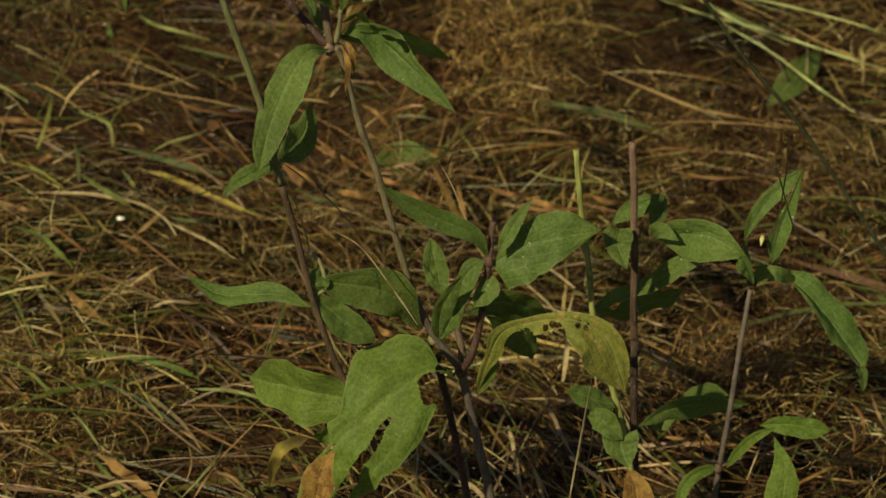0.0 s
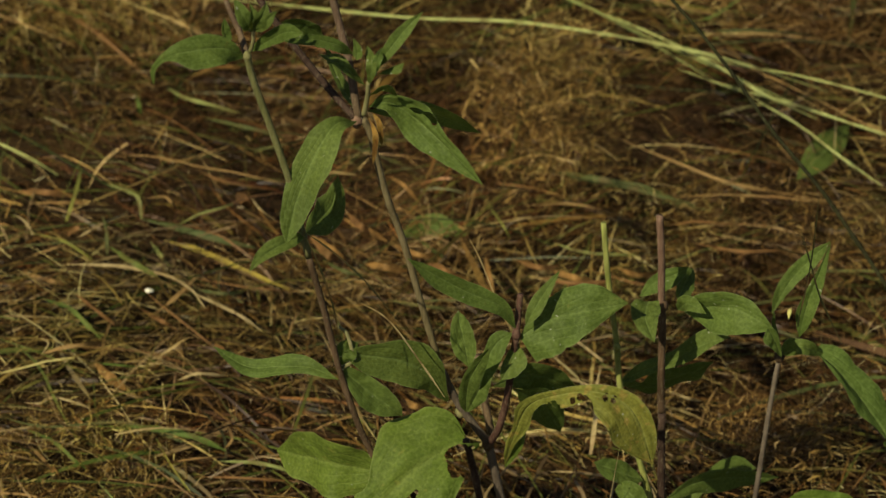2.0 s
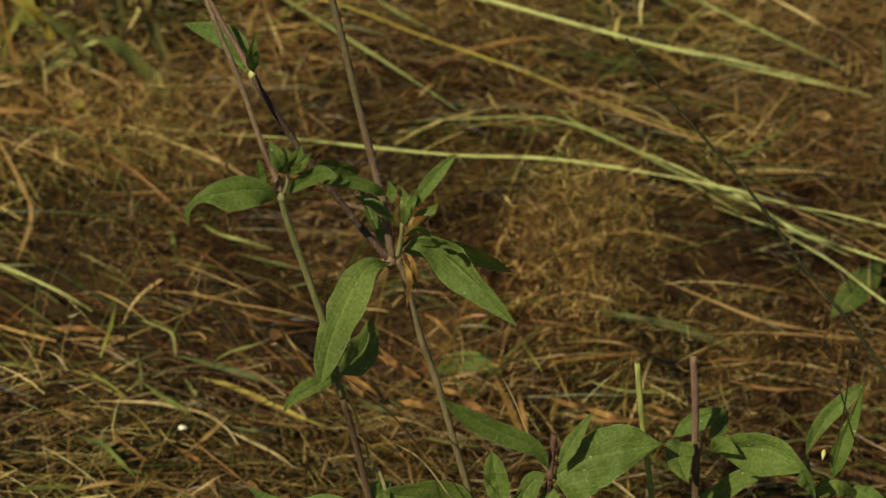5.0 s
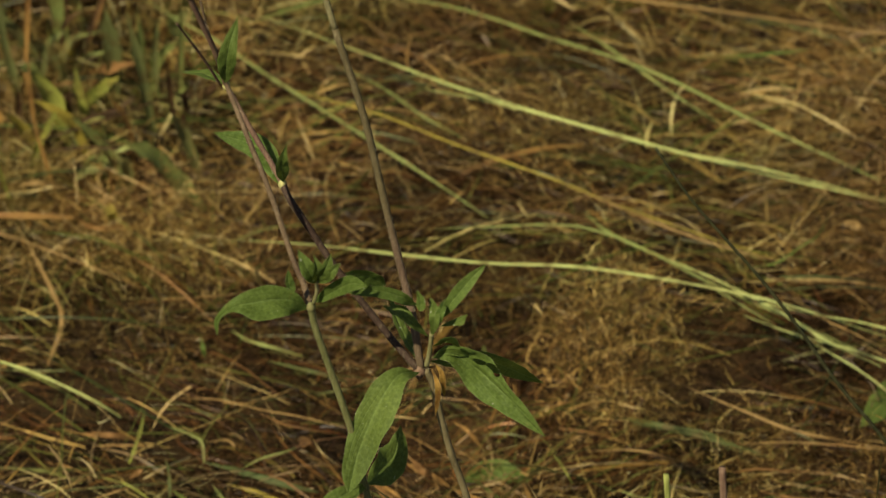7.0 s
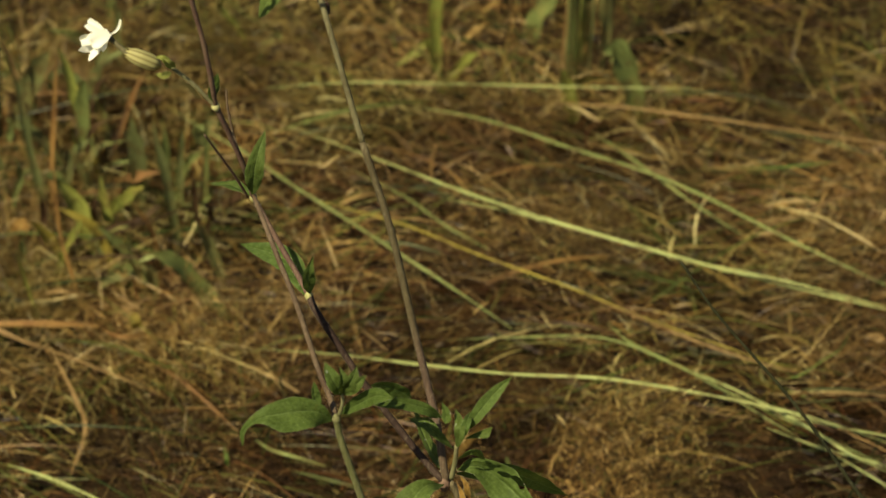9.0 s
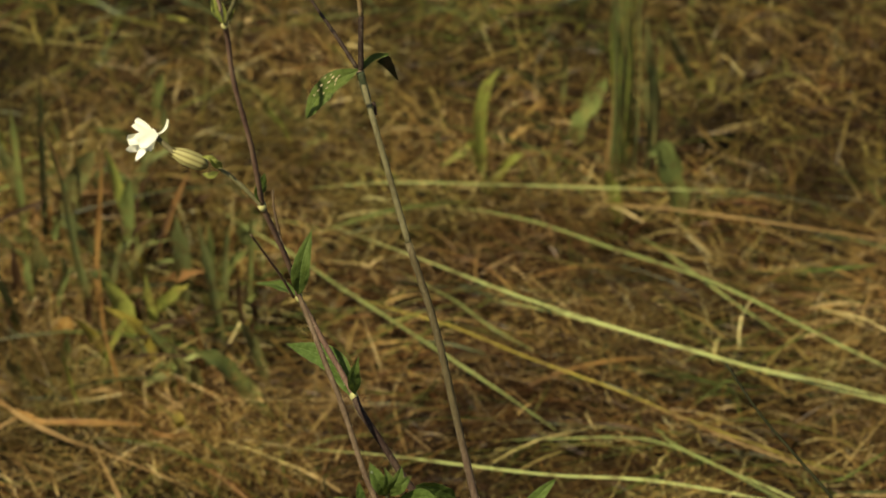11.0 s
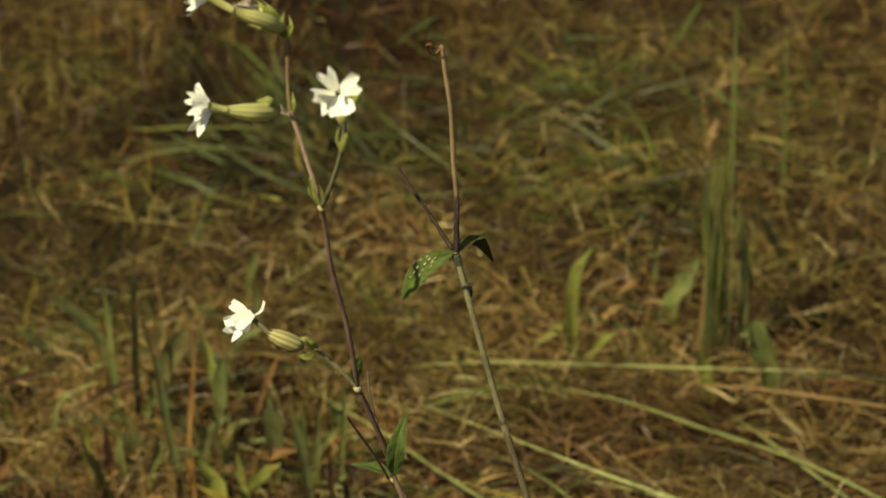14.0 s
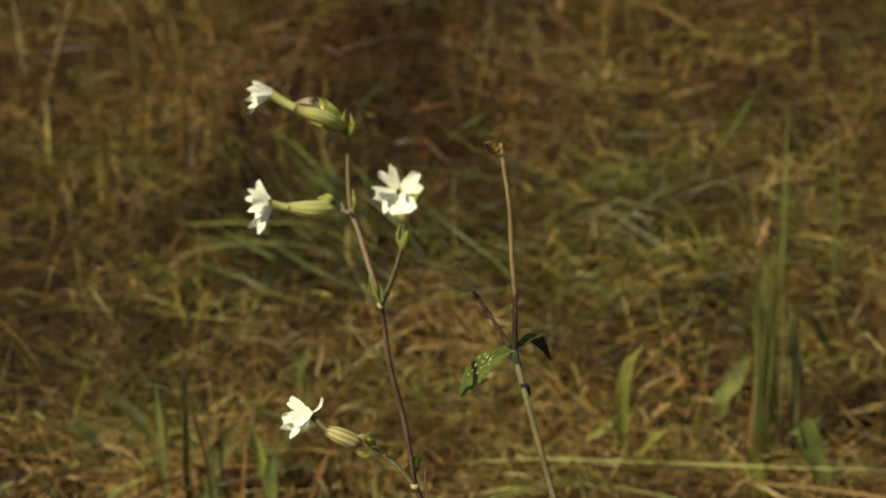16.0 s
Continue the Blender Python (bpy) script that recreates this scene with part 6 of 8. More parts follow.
leaf(edge, [(0.197, 1.740, 0.148), (0.203, 1.733, 0.135), (0.204, 1.727, 0.121), (0.201, 1.720, 0.098)], 0.0216, 0, 0.25, LEAF_OLD, outline=(0.02, 0.23, 0.45, 0.63, 0.78, 0.91, 1.00, 0.90, 0.54, 0.02), other=(0.02, 0.12, 0.27, 0.45, 0.63, 0.75, 0.76, 0.65, 0.38, 0.02))
leaf(edge, [(0.165, 1.745, 0.120), (0.152, 1.737, 0.121), (0.144, 1.728, 0.118), (0.141, 1.720, 0.106)], 0.0085, 0, 0.55, LEAF_OLD, outline=(0.02, 0.44, 0.63, 0.67, 0.69, 0.68, 0.67, 0.66, 0.49, 0.02), other=(0.02, 0.57, 0.83, 0.92, 0.99, 1.00, 0.94, 0.85, 0.60, 0.02))
leaf(edge, [(0.174, 1.800, 0.129), (0.160, 1.830, 0.103), (0.141, 1.850, 0.070)], 0.0139, 30, 0.4, LEAF)
leaf(edge, [(0.143, 1.790, 0.121), (0.133, 1.790, 0.115), (0.127, 1.790, 0.110)], 0.0103, 0, 0.4, LEAF)
pale_bud(edge, (0.184, 1.765, 0.279), (0.183, 1.760, 0.275), 0.0028)
# low leaves between the dry grass
low_leaf((-0.049, 2.157, 0.035), (-0.026, 2.172, 0.035), (-0.004, 2.158, 0.035), 0.0142)
low_leaf((-0.050, 2.159, 0.035), (-0.030, 2.171, 0.035), (-0.001, 2.160, 0.035), 0.0142)
low_leaf((0.273, 2.306, 0.030), (0.249, 2.267, 0.030), (0.230, 2.236, 0.030), 0.0211)
# long grass blades lying across the dry grass
lone_blade("loose_grass", [(-0.256, 2.837, 0.045), (-0.182, 2.824, 0.060), (-0.074, 2.825, 0.060), (0.025, 2.824, 0.060), (0.113, 2.843, 0.050)], 0.0038, BLADE_PALE, "long pale green grass blade lying on dry grass")
lone_blade("loose_grass", [(-0.228, 2.748, 0.060), (-0.141, 2.659, 0.080), (-0.067, 2.594, 0.090), (-0.000, 2.540, 0.100), (0.086, 2.496, 0.100), (0.171, 2.480, 0.090), (0.265, 2.471, 0.070)], 0.0048, BLADE_PALE, "long pale green grass blade lying on dry grass")
lone_blade("loose_grass", [(-0.100, 2.625, 0.070), (-0.045, 2.591, 0.080), (0.022, 2.545, 0.090), (0.108, 2.502, 0.090), (0.193, 2.481, 0.080), (0.273, 2.465, 0.070)], 0.0052, BLADE_PALE, "long pale green grass blade lying on dry grass")
lone_blade("loose_grass", [(-0.326, 2.756, 0.070), (-0.289, 2.702, 0.080), (-0.255, 2.668, 0.080), (-0.215, 2.621, 0.080), (-0.178, 2.596, 0.070), (-0.131, 2.544, 0.070), (-0.086, 2.509, 0.060), (-0.039, 2.469, 0.050)], 0.0058, BLADE_LIME, "pale green grass blade lying slantwise on dry grass")
lone_blade("loose_grass", [(-0.217, 2.644, 0.060), (-0.179, 2.609, 0.070), (-0.124, 2.582, 0.070), (-0.065, 2.525, 0.080), (0.001, 2.484, 0.080), (0.065, 2.455, 0.070), (0.129, 2.431, 0.060), (0.183, 2.417, 0.050)], 0.0034, BLADE_YELLOW, "yellowed grass blade lying on dry grass")
lone_blade("loose_grass", [(-0.175, 2.699, 0.050), (-0.127, 2.640, 0.060), (-0.094, 2.599, 0.060), (-0.057, 2.579, 0.050)], 0.0036, BLADE_LIME, "thin green grass blade lying on dry grass")
lone_blade("loose_grass", [(-0.132, 2.804, 0.050), (-0.067, 2.749, 0.070), (0.003, 2.690, 0.080), (0.057, 2.659, 0.080), (0.106, 2.622, 0.080), (0.174, 2.557, 0.080), (0.260, 2.515, 0.060)], 0.0058, BLADE_LIME, "long pale green grass blade lying on dry grass")
lone_blade("loose_grass", [(0.021, 2.749, 0.060), (0.058, 2.684, 0.070), (0.097, 2.629, 0.070), (0.138, 2.612, 0.050)], 0.0049, BLADE_LIME, "pale green grass blade lying slantwise on dry grass")
lone_blade("loose_grass", [(-0.226, 2.418, 0.060), (-0.165, 2.383, 0.080), (-0.106, 2.373, 0.080), (-0.039, 2.348, 0.090), (0.035, 2.344, 0.090), (0.124, 2.321, 0.090), (0.186, 2.312, 0.080), (0.255, 2.304, 0.060)], 0.0049, BLADE_PALE, "long pale green grass blade lying on dry grass")
lone_blade("loose_grass", [(-0.087, 2.436, 0.060), (-0.041, 2.426, 0.070), (0.027, 2.414, 0.080), (0.077, 2.384, 0.080), (0.125, 2.342, 0.080), (0.186, 2.308, 0.070), (0.245, 2.276, 0.060)], 0.0042, BLADE_LIME, "thin green grass blade lying on dry grass")
lone_blade("loose_grass", [(0.078, 2.414, 0.060), (0.126, 2.364, 0.070), (0.173, 2.307, 0.080), (0.204, 2.273, 0.080), (0.245, 2.269, 0.060)], 0.0049, BLADE_PALE, "long pale green grass blade lying on dry grass")
lone_blade("loose_grass", [(-0.021, 2.814, 0.050), (0.044, 2.792, 0.060), (0.127, 2.757, 0.070), (0.206, 2.754, 0.060), (0.285, 2.752, 0.050)], 0.0051, BLADE_STRAW, "straw-coloured grass blade lying on dry grass")
lone_blade("loose_grass", [(0.140, 2.697, 0.060), (0.176, 2.701, 0.060), (0.213, 2.709, 0.060)], 0.0050, BLADE_GREEN, "green grass blade lying on dry grass")
lone_blade("loose_grass", [(-0.310, 3.443, 0.060), (-0.286, 3.397, 0.100), (-0.260, 3.343, 0.140)], 0.0098, BLADE_BLUE, "blue-green grass blade in the dry grass")
lone_blade("loose_grass", [(-0.152, 3.466, 0.060), (-0.121, 3.431, 0.080), (-0.085, 3.430, 0.080)], 0.0066, BLADE_BLUE, "blue-green grass blade in the dry grass")
lone_blade("loose_grass", [(-0.048, 3.466, 0.040), (-0.028, 3.432, 0.090), (-0.004, 3.425, 0.140)], 0.0066, BLADE_GREEN, "green grass blade leaning in the dry grass")
lone_blade("loose_grass", [(-0.010, 3.334, 0.080), (0.017, 3.313, 0.070), (0.050, 3.328, 0.040)], 0.0064, BLADE_GREEN, "green grass blade leaning in the dry grass")
lone_blade("loose_grass", [(-0.457, 3.232, 0.050), (-0.401, 3.118, 0.080), (-0.340, 3.124, 0.050)], 0.0077, BLADE_BLUE, "blue-green grass blade in the dry grass")
lone_blade("loose_grass", [(-0.514, 3.264, 0.050), (-0.451, 3.149, 0.080), (-0.420, 3.187, 0.050)], 0.0093, BLADE_BLUE, "blue-green grass blade in the dry grass")
lone_blade("loose_grass", [(-0.414, 3.136, 0.050), (-0.388, 3.091, 0.070), (-0.370, 3.111, 0.050)], 0.0071, BLADE_YGREEN, "yellowed grass blade lying on dry grass")
lone_blade("loose_straw", [(-0.441, 2.463, 0.050), (-0.390, 2.464, 0.050), (-0.353, 2.477, 0.040)], 0.0047, BLADE_RUST, "rust-brown dry grass stem")
lone_blade("loose_straw", [(-0.422, 2.448, 0.050), (-0.373, 2.404, 0.060), (-0.333, 2.380, 0.060), (-0.291, 2.379, 0.040)], 0.0033, BLADE_STRAW, "straw-coloured dry grass stem")
lone_blade("loose_straw", [(-0.302, 2.394, 0.060), (-0.272, 2.362, 0.060), (-0.237, 2.338, 0.040)], 0.0050, BLADE_RUST, "rust-brown dry grass stem")
lone_blade("loose_straw", [(-0.382, 2.410, 0.060), (-0.358, 2.351, 0.060), (-0.349, 2.337, 0.040), (-0.355, 2.293, 0.030)], 0.0083, BLADE_STRAW, "straw-coloured broad dry grass stem")
lone_blade("loose_straw", [(0.092, 2.250, 0.060), (0.138, 2.203, 0.070), (0.184, 2.175, 0.070), (0.255, 2.168, 0.060)], 0.0035, BLADE_STRAW, "straw-coloured dry grass stem")
lone_blade("loose_straw", [(0.143, 2.187, 0.050), (0.185, 2.176, 0.060), (0.255, 2.168, 0.060)], 0.0031, BLADE_STRAW, "straw-coloured dry grass stem")
lone_blade("loose_straw", [(0.013, 2.200, 0.030), (0.028, 2.177, 0.060), (0.040, 2.194, 0.050)], 0.0035, BLADE_STRAW, "pale curled straw on dry grass")
lone_blade("loose_grass", [(0.068, 2.208, 0.050), (0.107, 2.183, 0.060), (0.154, 2.178, 0.050)], 0.0063, BLADE_DULL, "dull green grass blade lying on dry grass")
lone_blade("loose_grass", [(-0.396, 2.262, 0.060), (-0.355, 2.229, 0.070), (-0.314, 2.213, 0.060), (-0.293, 2.218, 0.040)], 0.0056, BLADE_PALE, "pale green grass blade lying on dry grass")
lone_blade("loose_grass", [(-0.307, 1.938, 0.050), (-0.271, 1.915, 0.060), (-0.221, 1.920, 0.060), (-0.183, 1.902, 0.060), (-0.158, 1.918, 0.040)], 0.0044, BLADE_DULL, "dull green grass blade lying on dry grass")
lone_blade("leaf_litter", [(-0.111, 2.134, 0.050), (-0.097, 2.102, 0.060), (-0.090, 2.122, 0.040)], 0.0100, BLADE_RUST, "curled rust-brown dry leaf in the grass")
lone_blade("leaf_litter", [(-0.087, 2.164, 0.050), (-0.076, 2.134, 0.060), (-0.063, 2.155, 0.040)], 0.0078, BLADE_RUST, "curled rust-brown dry leaf in the grass")
lone_blade("leaf_litter", [(-0.104, 1.768, 0.080), (-0.097, 1.754, 0.120), (-0.081, 1.779, 0.110)], 0.0122, BLADE_YELLOW, "curled orange-brown dry leaf in the grass")
lone_blade("loose_straw", [(0.153, 1.925, 0.080), (0.145, 1.921, 0.050), (0.138, 1.922, 0.030)], 0.0022, BLADE_STRAW, "thin straw stalk standing in dry grass")
lone_blade("loose_straw", [(0.087, 1.720, 0.212), (0.077, 1.720, 0.121), (0.076, 1.720, 0.094)], 0.0023, BLADE_CREAM, "thin straw stalk standing in dry grass")
lone_blade("loose_straw", [(0.067, 1.800, 0.181), (0.095, 1.800, 0.146), (0.121, 1.800, 0.097), (0.136, 1.800, 0.074)], 0.0028, BLADE_CREAM, "thin straw stalk standing in dry grass")
lone_blade("loose_straw", [(-0.061, 1.700, 0.330), (-0.045, 1.700, 0.317), (-0.026, 1.700, 0.285), (-0.014, 1.700, 0.263)], 0.0022, BLADE_CREAM, "thin straw stalk leaning on campion leaves")
lone_blade("loose_straw", [(-0.003, 1.800, 0.304), (0.005, 1.800, 0.286), (0.015, 1.800, 0.257), (0.024, 1.800, 0.240)], 0.0017, BLADE_CREAM, "thin straw stalk leaning on campion leaves")
lone_blade("loose_grass", [(0.148, 2.331, 0.060), (0.183, 2.294, 0.070), (0.222, 2.276, 0.070), (0.272, 2.247, 0.070), (0.312, 2.240, 0.060)], 0.0044, BLADE_PALE, "long pale green grass blade lying on dry grass")
lone_blade("loose_grass", [(0.192, 2.303, 0.060), (0.229, 2.248, 0.070), (0.254, 2.213, 0.070), (0.285, 2.189, 0.060)], 0.0043, BLADE_PALE, "long pale green grass blade lying on dry grass")
lone_blade("loose_grass", [(0.125, 2.368, 0.060), (0.184, 2.324, 0.070), (0.231, 2.295, 0.080), (0.277, 2.275, 0.080), (0.314, 2.271, 0.070)], 0.0032, BLADE_PALE, "long pale green grass blade lying on dry grass")
lone_blade("loose_grass", [(0.034, 2.481, 0.050), (0.050, 2.439, 0.060), (0.091, 2.389, 0.070), (0.132, 2.345, 0.070), (0.172, 2.318, 0.060)], 0.0042, BLADE_LIME, "pale green grass blade lying slantwise on dry grass")
lone_blade("loose_straw", [(0.019, 2.517, 0.050), (0.051, 2.478, 0.060), (0.092, 2.432, 0.070), (0.134, 2.406, 0.070), (0.179, 2.401, 0.060)], 0.0038, BLADE_STRAW, "straw-coloured dry grass stem on the grass")
lone_blade("loose_grass", [(0.218, 2.455, 0.070), (0.206, 2.408, 0.080), (0.193, 2.392, 0.080), (0.174, 2.384, 0.070), (0.153, 2.406, 0.050)], 0.0033, BLADE_GREEN, "curved green grass blade on dry grass")
lone_blade("loose_straw", [(0.170, 2.356, 0.060), (0.220, 2.301, 0.070), (0.273, 2.253, 0.070), (0.305, 2.242, 0.060)], 0.0028, BLADE_STRAW, "straw-coloured dry grass stem on the grass")
lone_blade("loose_straw", [(0.090, 2.267, 0.050), (0.128, 2.223, 0.060), (0.167, 2.196, 0.060), (0.213, 2.175, 0.060), (0.269, 2.175, 0.050)], 0.0028, BLADE_STRAW, "straw-coloured dry grass stem on the grass")
lone_blade("loose_grass", [(0.271, 2.414, 0.160), (0.277, 2.401, 0.110), (0.279, 2.401, 0.070), (0.278, 2.405, 0.030)], 0.0100, BLADE_DULL, "dull green blade standing in dry grass")
lone_blade("loose_grass", [(0.140, 2.186, 0.050), (0.116, 2.185, 0.060), (0.080, 2.195, 0.060), (0.061, 2.229, 0.040)], 0.0087, BLADE_DULL, "dull green grass blade lying on dry grass")
lone_blade("leaf_litter", [(0.230, 2.473, 0.050), (0.239, 2.450, 0.060), (0.249, 2.462, 0.040)], 0.0110, BLADE_STRAW, "curled tan dry leaf in the grass")
pale_flake((-0.216, 2.059, 0.060), 0.0061)
lone_blade("loose_straw", [(-0.536, 2.708, 0.060), (-0.497, 2.732, 0.070), (-0.470, 2.762, 0.070)], 0.0042, BLADE_BROWN, "dark brown dead stem in a grass clump")
lone_blade("loose_straw", [(-0.415, 2.535, 0.060), (-0.352, 2.560, 0.070), (-0.307, 2.595, 0.070), (-0.274, 2.632, 0.060)], 0.0040, BLADE_BROWN, "dark brown dead stem in a grass clump")
lone_blade("loose_straw", [(-0.385, 2.537, 0.060), (-0.348, 2.529, 0.070), (-0.312, 2.523, 0.070)], 0.0044, BLADE_BROWN, "dark brown dead stem in a grass clump")
lone_blade("loose_straw", [(-0.355, 2.838, 0.060), (-0.363, 2.744, 0.070), (-0.367, 2.671, 0.070)], 0.0042, BLADE_BROWN, "dark brown dead stem in a grass clump")
sedge = thing("loose_sedge", (0.345, 1.970, 0.000), "thin dark green grass stalk leaning over the dry grass", "grass stalk")
stem(sedge, "stem", [(0.070, 1.980, 0.421), (0.091, 1.980, 0.387), (0.115, 1.980, 0.356), (0.137, 1.980, 0.328), (0.160, 1.980, 0.295), (0.188, 1.980, 0.251), (0.219, 1.980, 0.209), (0.246, 1.980, 0.166), (0.284, 1.976, 0.105), (0.318, 1.972, 0.045), (0.345, 1.970, 0.000)], 0.0008, 0.0016, STEM_SEDGE, hairs=False)
lone_blade("loose_sedge", [(0.181, 1.720, 0.372), (0.189, 1.720, 0.345), (0.196, 1.720, 0.321), (0.210, 1.720, 0.289)], 0.0025, BLADE_DARK, "thin dark green grass stalk leaning over")
lone_blade("loose_sedge", [(0.192, 1.730, 0.392), (0.190, 1.730, 0.337), (0.185, 1.730, 0.293)], 0.0022, BLADE_DARK, "thin dark green grass stalk leaning over")
lone_blade("loose_sedge", [(-0.090, 1.660, 0.407), (-0.083, 1.660, 0.390), (-0.075, 1.660, 0.361), (-0.071, 1.660, 0.334)], 0.0024, BLADE_DARK, "thin dark green grass stalk leaning over")
lone_blade("loose_sedge", [(-0.090, 1.660, 0.409), (-0.075, 1.660, 0.396), (-0.058, 1.660, 0.377), (-0.040, 1.660, 0.350)], 0.0024, BLADE_DARK, "thin dark green grass stalk leaning over")
# single blades and straws on the matted grass
lone_blade("loose_straw", [(-0.311, 2.189, 0.036), (-0.286, 2.177, 0.046), (-0.256, 2.189, 0.036)], 0.0045, BLADE_STRAW, "straw-coloured dry grass blade on the grass")
lone_blade("loose_straw", [(-0.319, 2.194, 0.043), (-0.297, 2.179, 0.053), (-0.279, 2.190, 0.043)], 0.0098, BLADE_RUST, "rust-brown dry grass blade on the grass")
lone_blade("loose_grass", [(-0.276, 2.216, 0.049), (-0.275, 2.177, 0.059), (-0.277, 2.154, 0.059), (-0.281, 2.151, 0.049)], 0.0067, BLADE_YGREEN, "yellow-green grass blade lying on dry grass")
lone_blade("loose_grass", [(-0.255, 2.186, 0.056), (-0.238, 2.164, 0.066), (-0.230, 2.155, 0.066), (-0.228, 2.145, 0.056)], 0.0060, BLADE_LIME, "pale lime-green grass blade lying on dry grass")
lone_blade("loose_straw", [(-0.231, 2.198, 0.035), (-0.216, 2.187, 0.045), (-0.210, 2.180, 0.045), (-0.207, 2.187, 0.035)], 0.0038, BLADE_STRAW, "straw-coloured dry grass blade on the grass")
lone_blade("loose_straw", [(-0.256, 2.241, 0.040), (-0.235, 2.232, 0.048), (-0.214, 2.222, 0.052), (-0.193, 2.214, 0.052), (-0.166, 2.212, 0.048), (-0.134, 2.211, 0.040)], 0.0030, BLADE_STRAW, "straw-coloured dry grass blade on the grass")
lone_blade("loose_grass", [(-0.202, 2.149, 0.049), (-0.189, 2.147, 0.059), (-0.172, 2.156, 0.059), (-0.163, 2.177, 0.049)], 0.0037, BLADE_LIME, "pale lime-green grass blade lying on dry grass")
lone_blade("loose_straw", [(-0.154, 2.172, 0.057), (-0.146, 2.144, 0.067), (-0.136, 2.145, 0.057)], 0.0022, BLADE_CREAM, "cream-coloured bare straw on dry grass")
lone_blade("loose_grass", [(-0.246, 2.325, 0.036), (-0.242, 2.299, 0.046), (-0.241, 2.299, 0.036)], 0.0078, BLADE_GREEN, "green grass blade lying on dry grass")
lone_blade("loose_grass", [(-0.224, 2.326, 0.042), (-0.209, 2.299, 0.052), (-0.190, 2.290, 0.052), (-0.169, 2.294, 0.042)], 0.0062, BLADE_LIME, "pale lime-green grass blade lying on dry grass")
lone_blade("loose_grass", [(-0.193, 2.278, 0.049), (-0.172, 2.256, 0.059), (-0.151, 2.248, 0.059), (-0.135, 2.254, 0.049)], 0.0061, BLADE_DULL, "dull green grass blade lying on dry grass")
lone_blade("loose_grass", [(-0.154, 2.227, 0.057), (-0.134, 2.220, 0.067), (-0.121, 2.239, 0.057)], 0.0045, BLADE_DULL, "dull green grass blade lying on dry grass")
lone_blade("loose_grass", [(-0.232, 2.176, 0.034), (-0.210, 2.156, 0.043), (-0.189, 2.143, 0.046), (-0.170, 2.138, 0.043), (-0.149, 2.143, 0.034)], 0.0104, BLADE_BLUE, "blue-green grass blade lying in dry grass")
lone_blade("loose_straw", [(-0.195, 2.223, 0.042), (-0.176, 2.197, 0.052), (-0.160, 2.192, 0.052), (-0.143, 2.201, 0.042)], 0.0038, BLADE_RUST, "rust-brown dry grass blade on the grass")
lone_blade("loose_straw", [(-0.270, 2.132, 0.050), (-0.254, 2.134, 0.060), (-0.239, 2.160, 0.050)], 0.0045, BLADE_CREAM, "cream-coloured bare straw on dry grass")
lone_blade("loose_grass", [(-0.255, 2.148, 0.057), (-0.249, 2.116, 0.067), (-0.248, 2.103, 0.057)], 0.0059, BLADE_DULL, "dull green grass blade lying on dry grass")
lone_blade("loose_grass", [(-0.214, 2.151, 0.034), (-0.192, 2.130, 0.043), (-0.172, 2.114, 0.046), (-0.152, 2.103, 0.043), (-0.124, 2.096, 0.034)], 0.0089, BLADE_YELLOW, "yellowed grass blade lying on dry grass")
# not a straw: lit edge of the yellowed blade above, as a cream strip
lone_blade("loose_straw", [(-0.204, 2.137, 0.043), (-0.191, 2.116, 0.053), (-0.181, 2.120, 0.043)], 0.0022, BLADE_CREAM, "cream-coloured bare straw on dry grass")
lone_blade("loose_straw", [(-0.284, 2.104, 0.047), (-0.255, 2.094, 0.055), (-0.231, 2.086, 0.059), (-0.204, 2.077, 0.059), (-0.188, 2.067, 0.055), (-0.179, 2.058, 0.047)], 0.0051, BLADE_CREAM, "cream-coloured bare straw on dry grass")
lone_blade("loose_grass", [(-0.247, 2.112, 0.057), (-0.230, 2.083, 0.067), (-0.212, 2.079, 0.057)], 0.0087, BLADE_GREEN, "green grass blade lying on dry grass")
lone_blade("loose_grass", [(-0.223, 2.147, 0.036), (-0.213, 2.117, 0.046), (-0.206, 2.113, 0.036)], 0.0067, BLADE_LIME, "pale lime-green grass blade lying on dry grass")
lone_blade("loose_straw", [(-0.306, 2.100, 0.043), (-0.284, 2.078, 0.053), (-0.271, 2.085, 0.043)], 0.0073, BLADE_STRAW, "straw-coloured dry grass blade on the grass")
lone_blade("loose_grass", [(-0.293, 2.066, 0.049), (-0.269, 2.041, 0.059), (-0.256, 2.025, 0.059), (-0.246, 2.021, 0.049)], 0.0072, BLADE_GREEN, "green grass blade lying on dry grass")
lone_blade("loose_straw", [(-0.265, 2.058, 0.057), (-0.249, 2.029, 0.067), (-0.237, 2.026, 0.057)], 0.0057, BLADE_RUST, "rust-brown dry grass blade on the grass")
lone_blade("loose_straw", [(-0.224, 2.071, 0.036), (-0.208, 2.045, 0.046), (-0.197, 2.047, 0.036)], 0.0065, BLADE_RUST, "rust-brown dry grass blade on the grass")
lone_blade("loose_straw", [(-0.214, 2.055, 0.042), (-0.197, 2.066, 0.052), (-0.189, 2.081, 0.052), (-0.183, 2.108, 0.042)], 0.0066, BLADE_STRAW, "straw-coloured dry grass blade on the grass")
lone_blade("loose_straw", [(-0.189, 2.073, 0.049), (-0.168, 2.045, 0.059), (-0.152, 2.033, 0.059), (-0.140, 2.032, 0.049)], 0.0043, BLADE_CREAM, "cream-coloured bare straw on dry grass")
lone_blade("loose_straw", [(-0.283, 1.994, 0.056), (-0.268, 1.989, 0.066), (-0.253, 1.993, 0.066), (-0.246, 2.006, 0.056)], 0.0064, BLADE_STRAW, "straw-coloured dry grass blade on the grass")
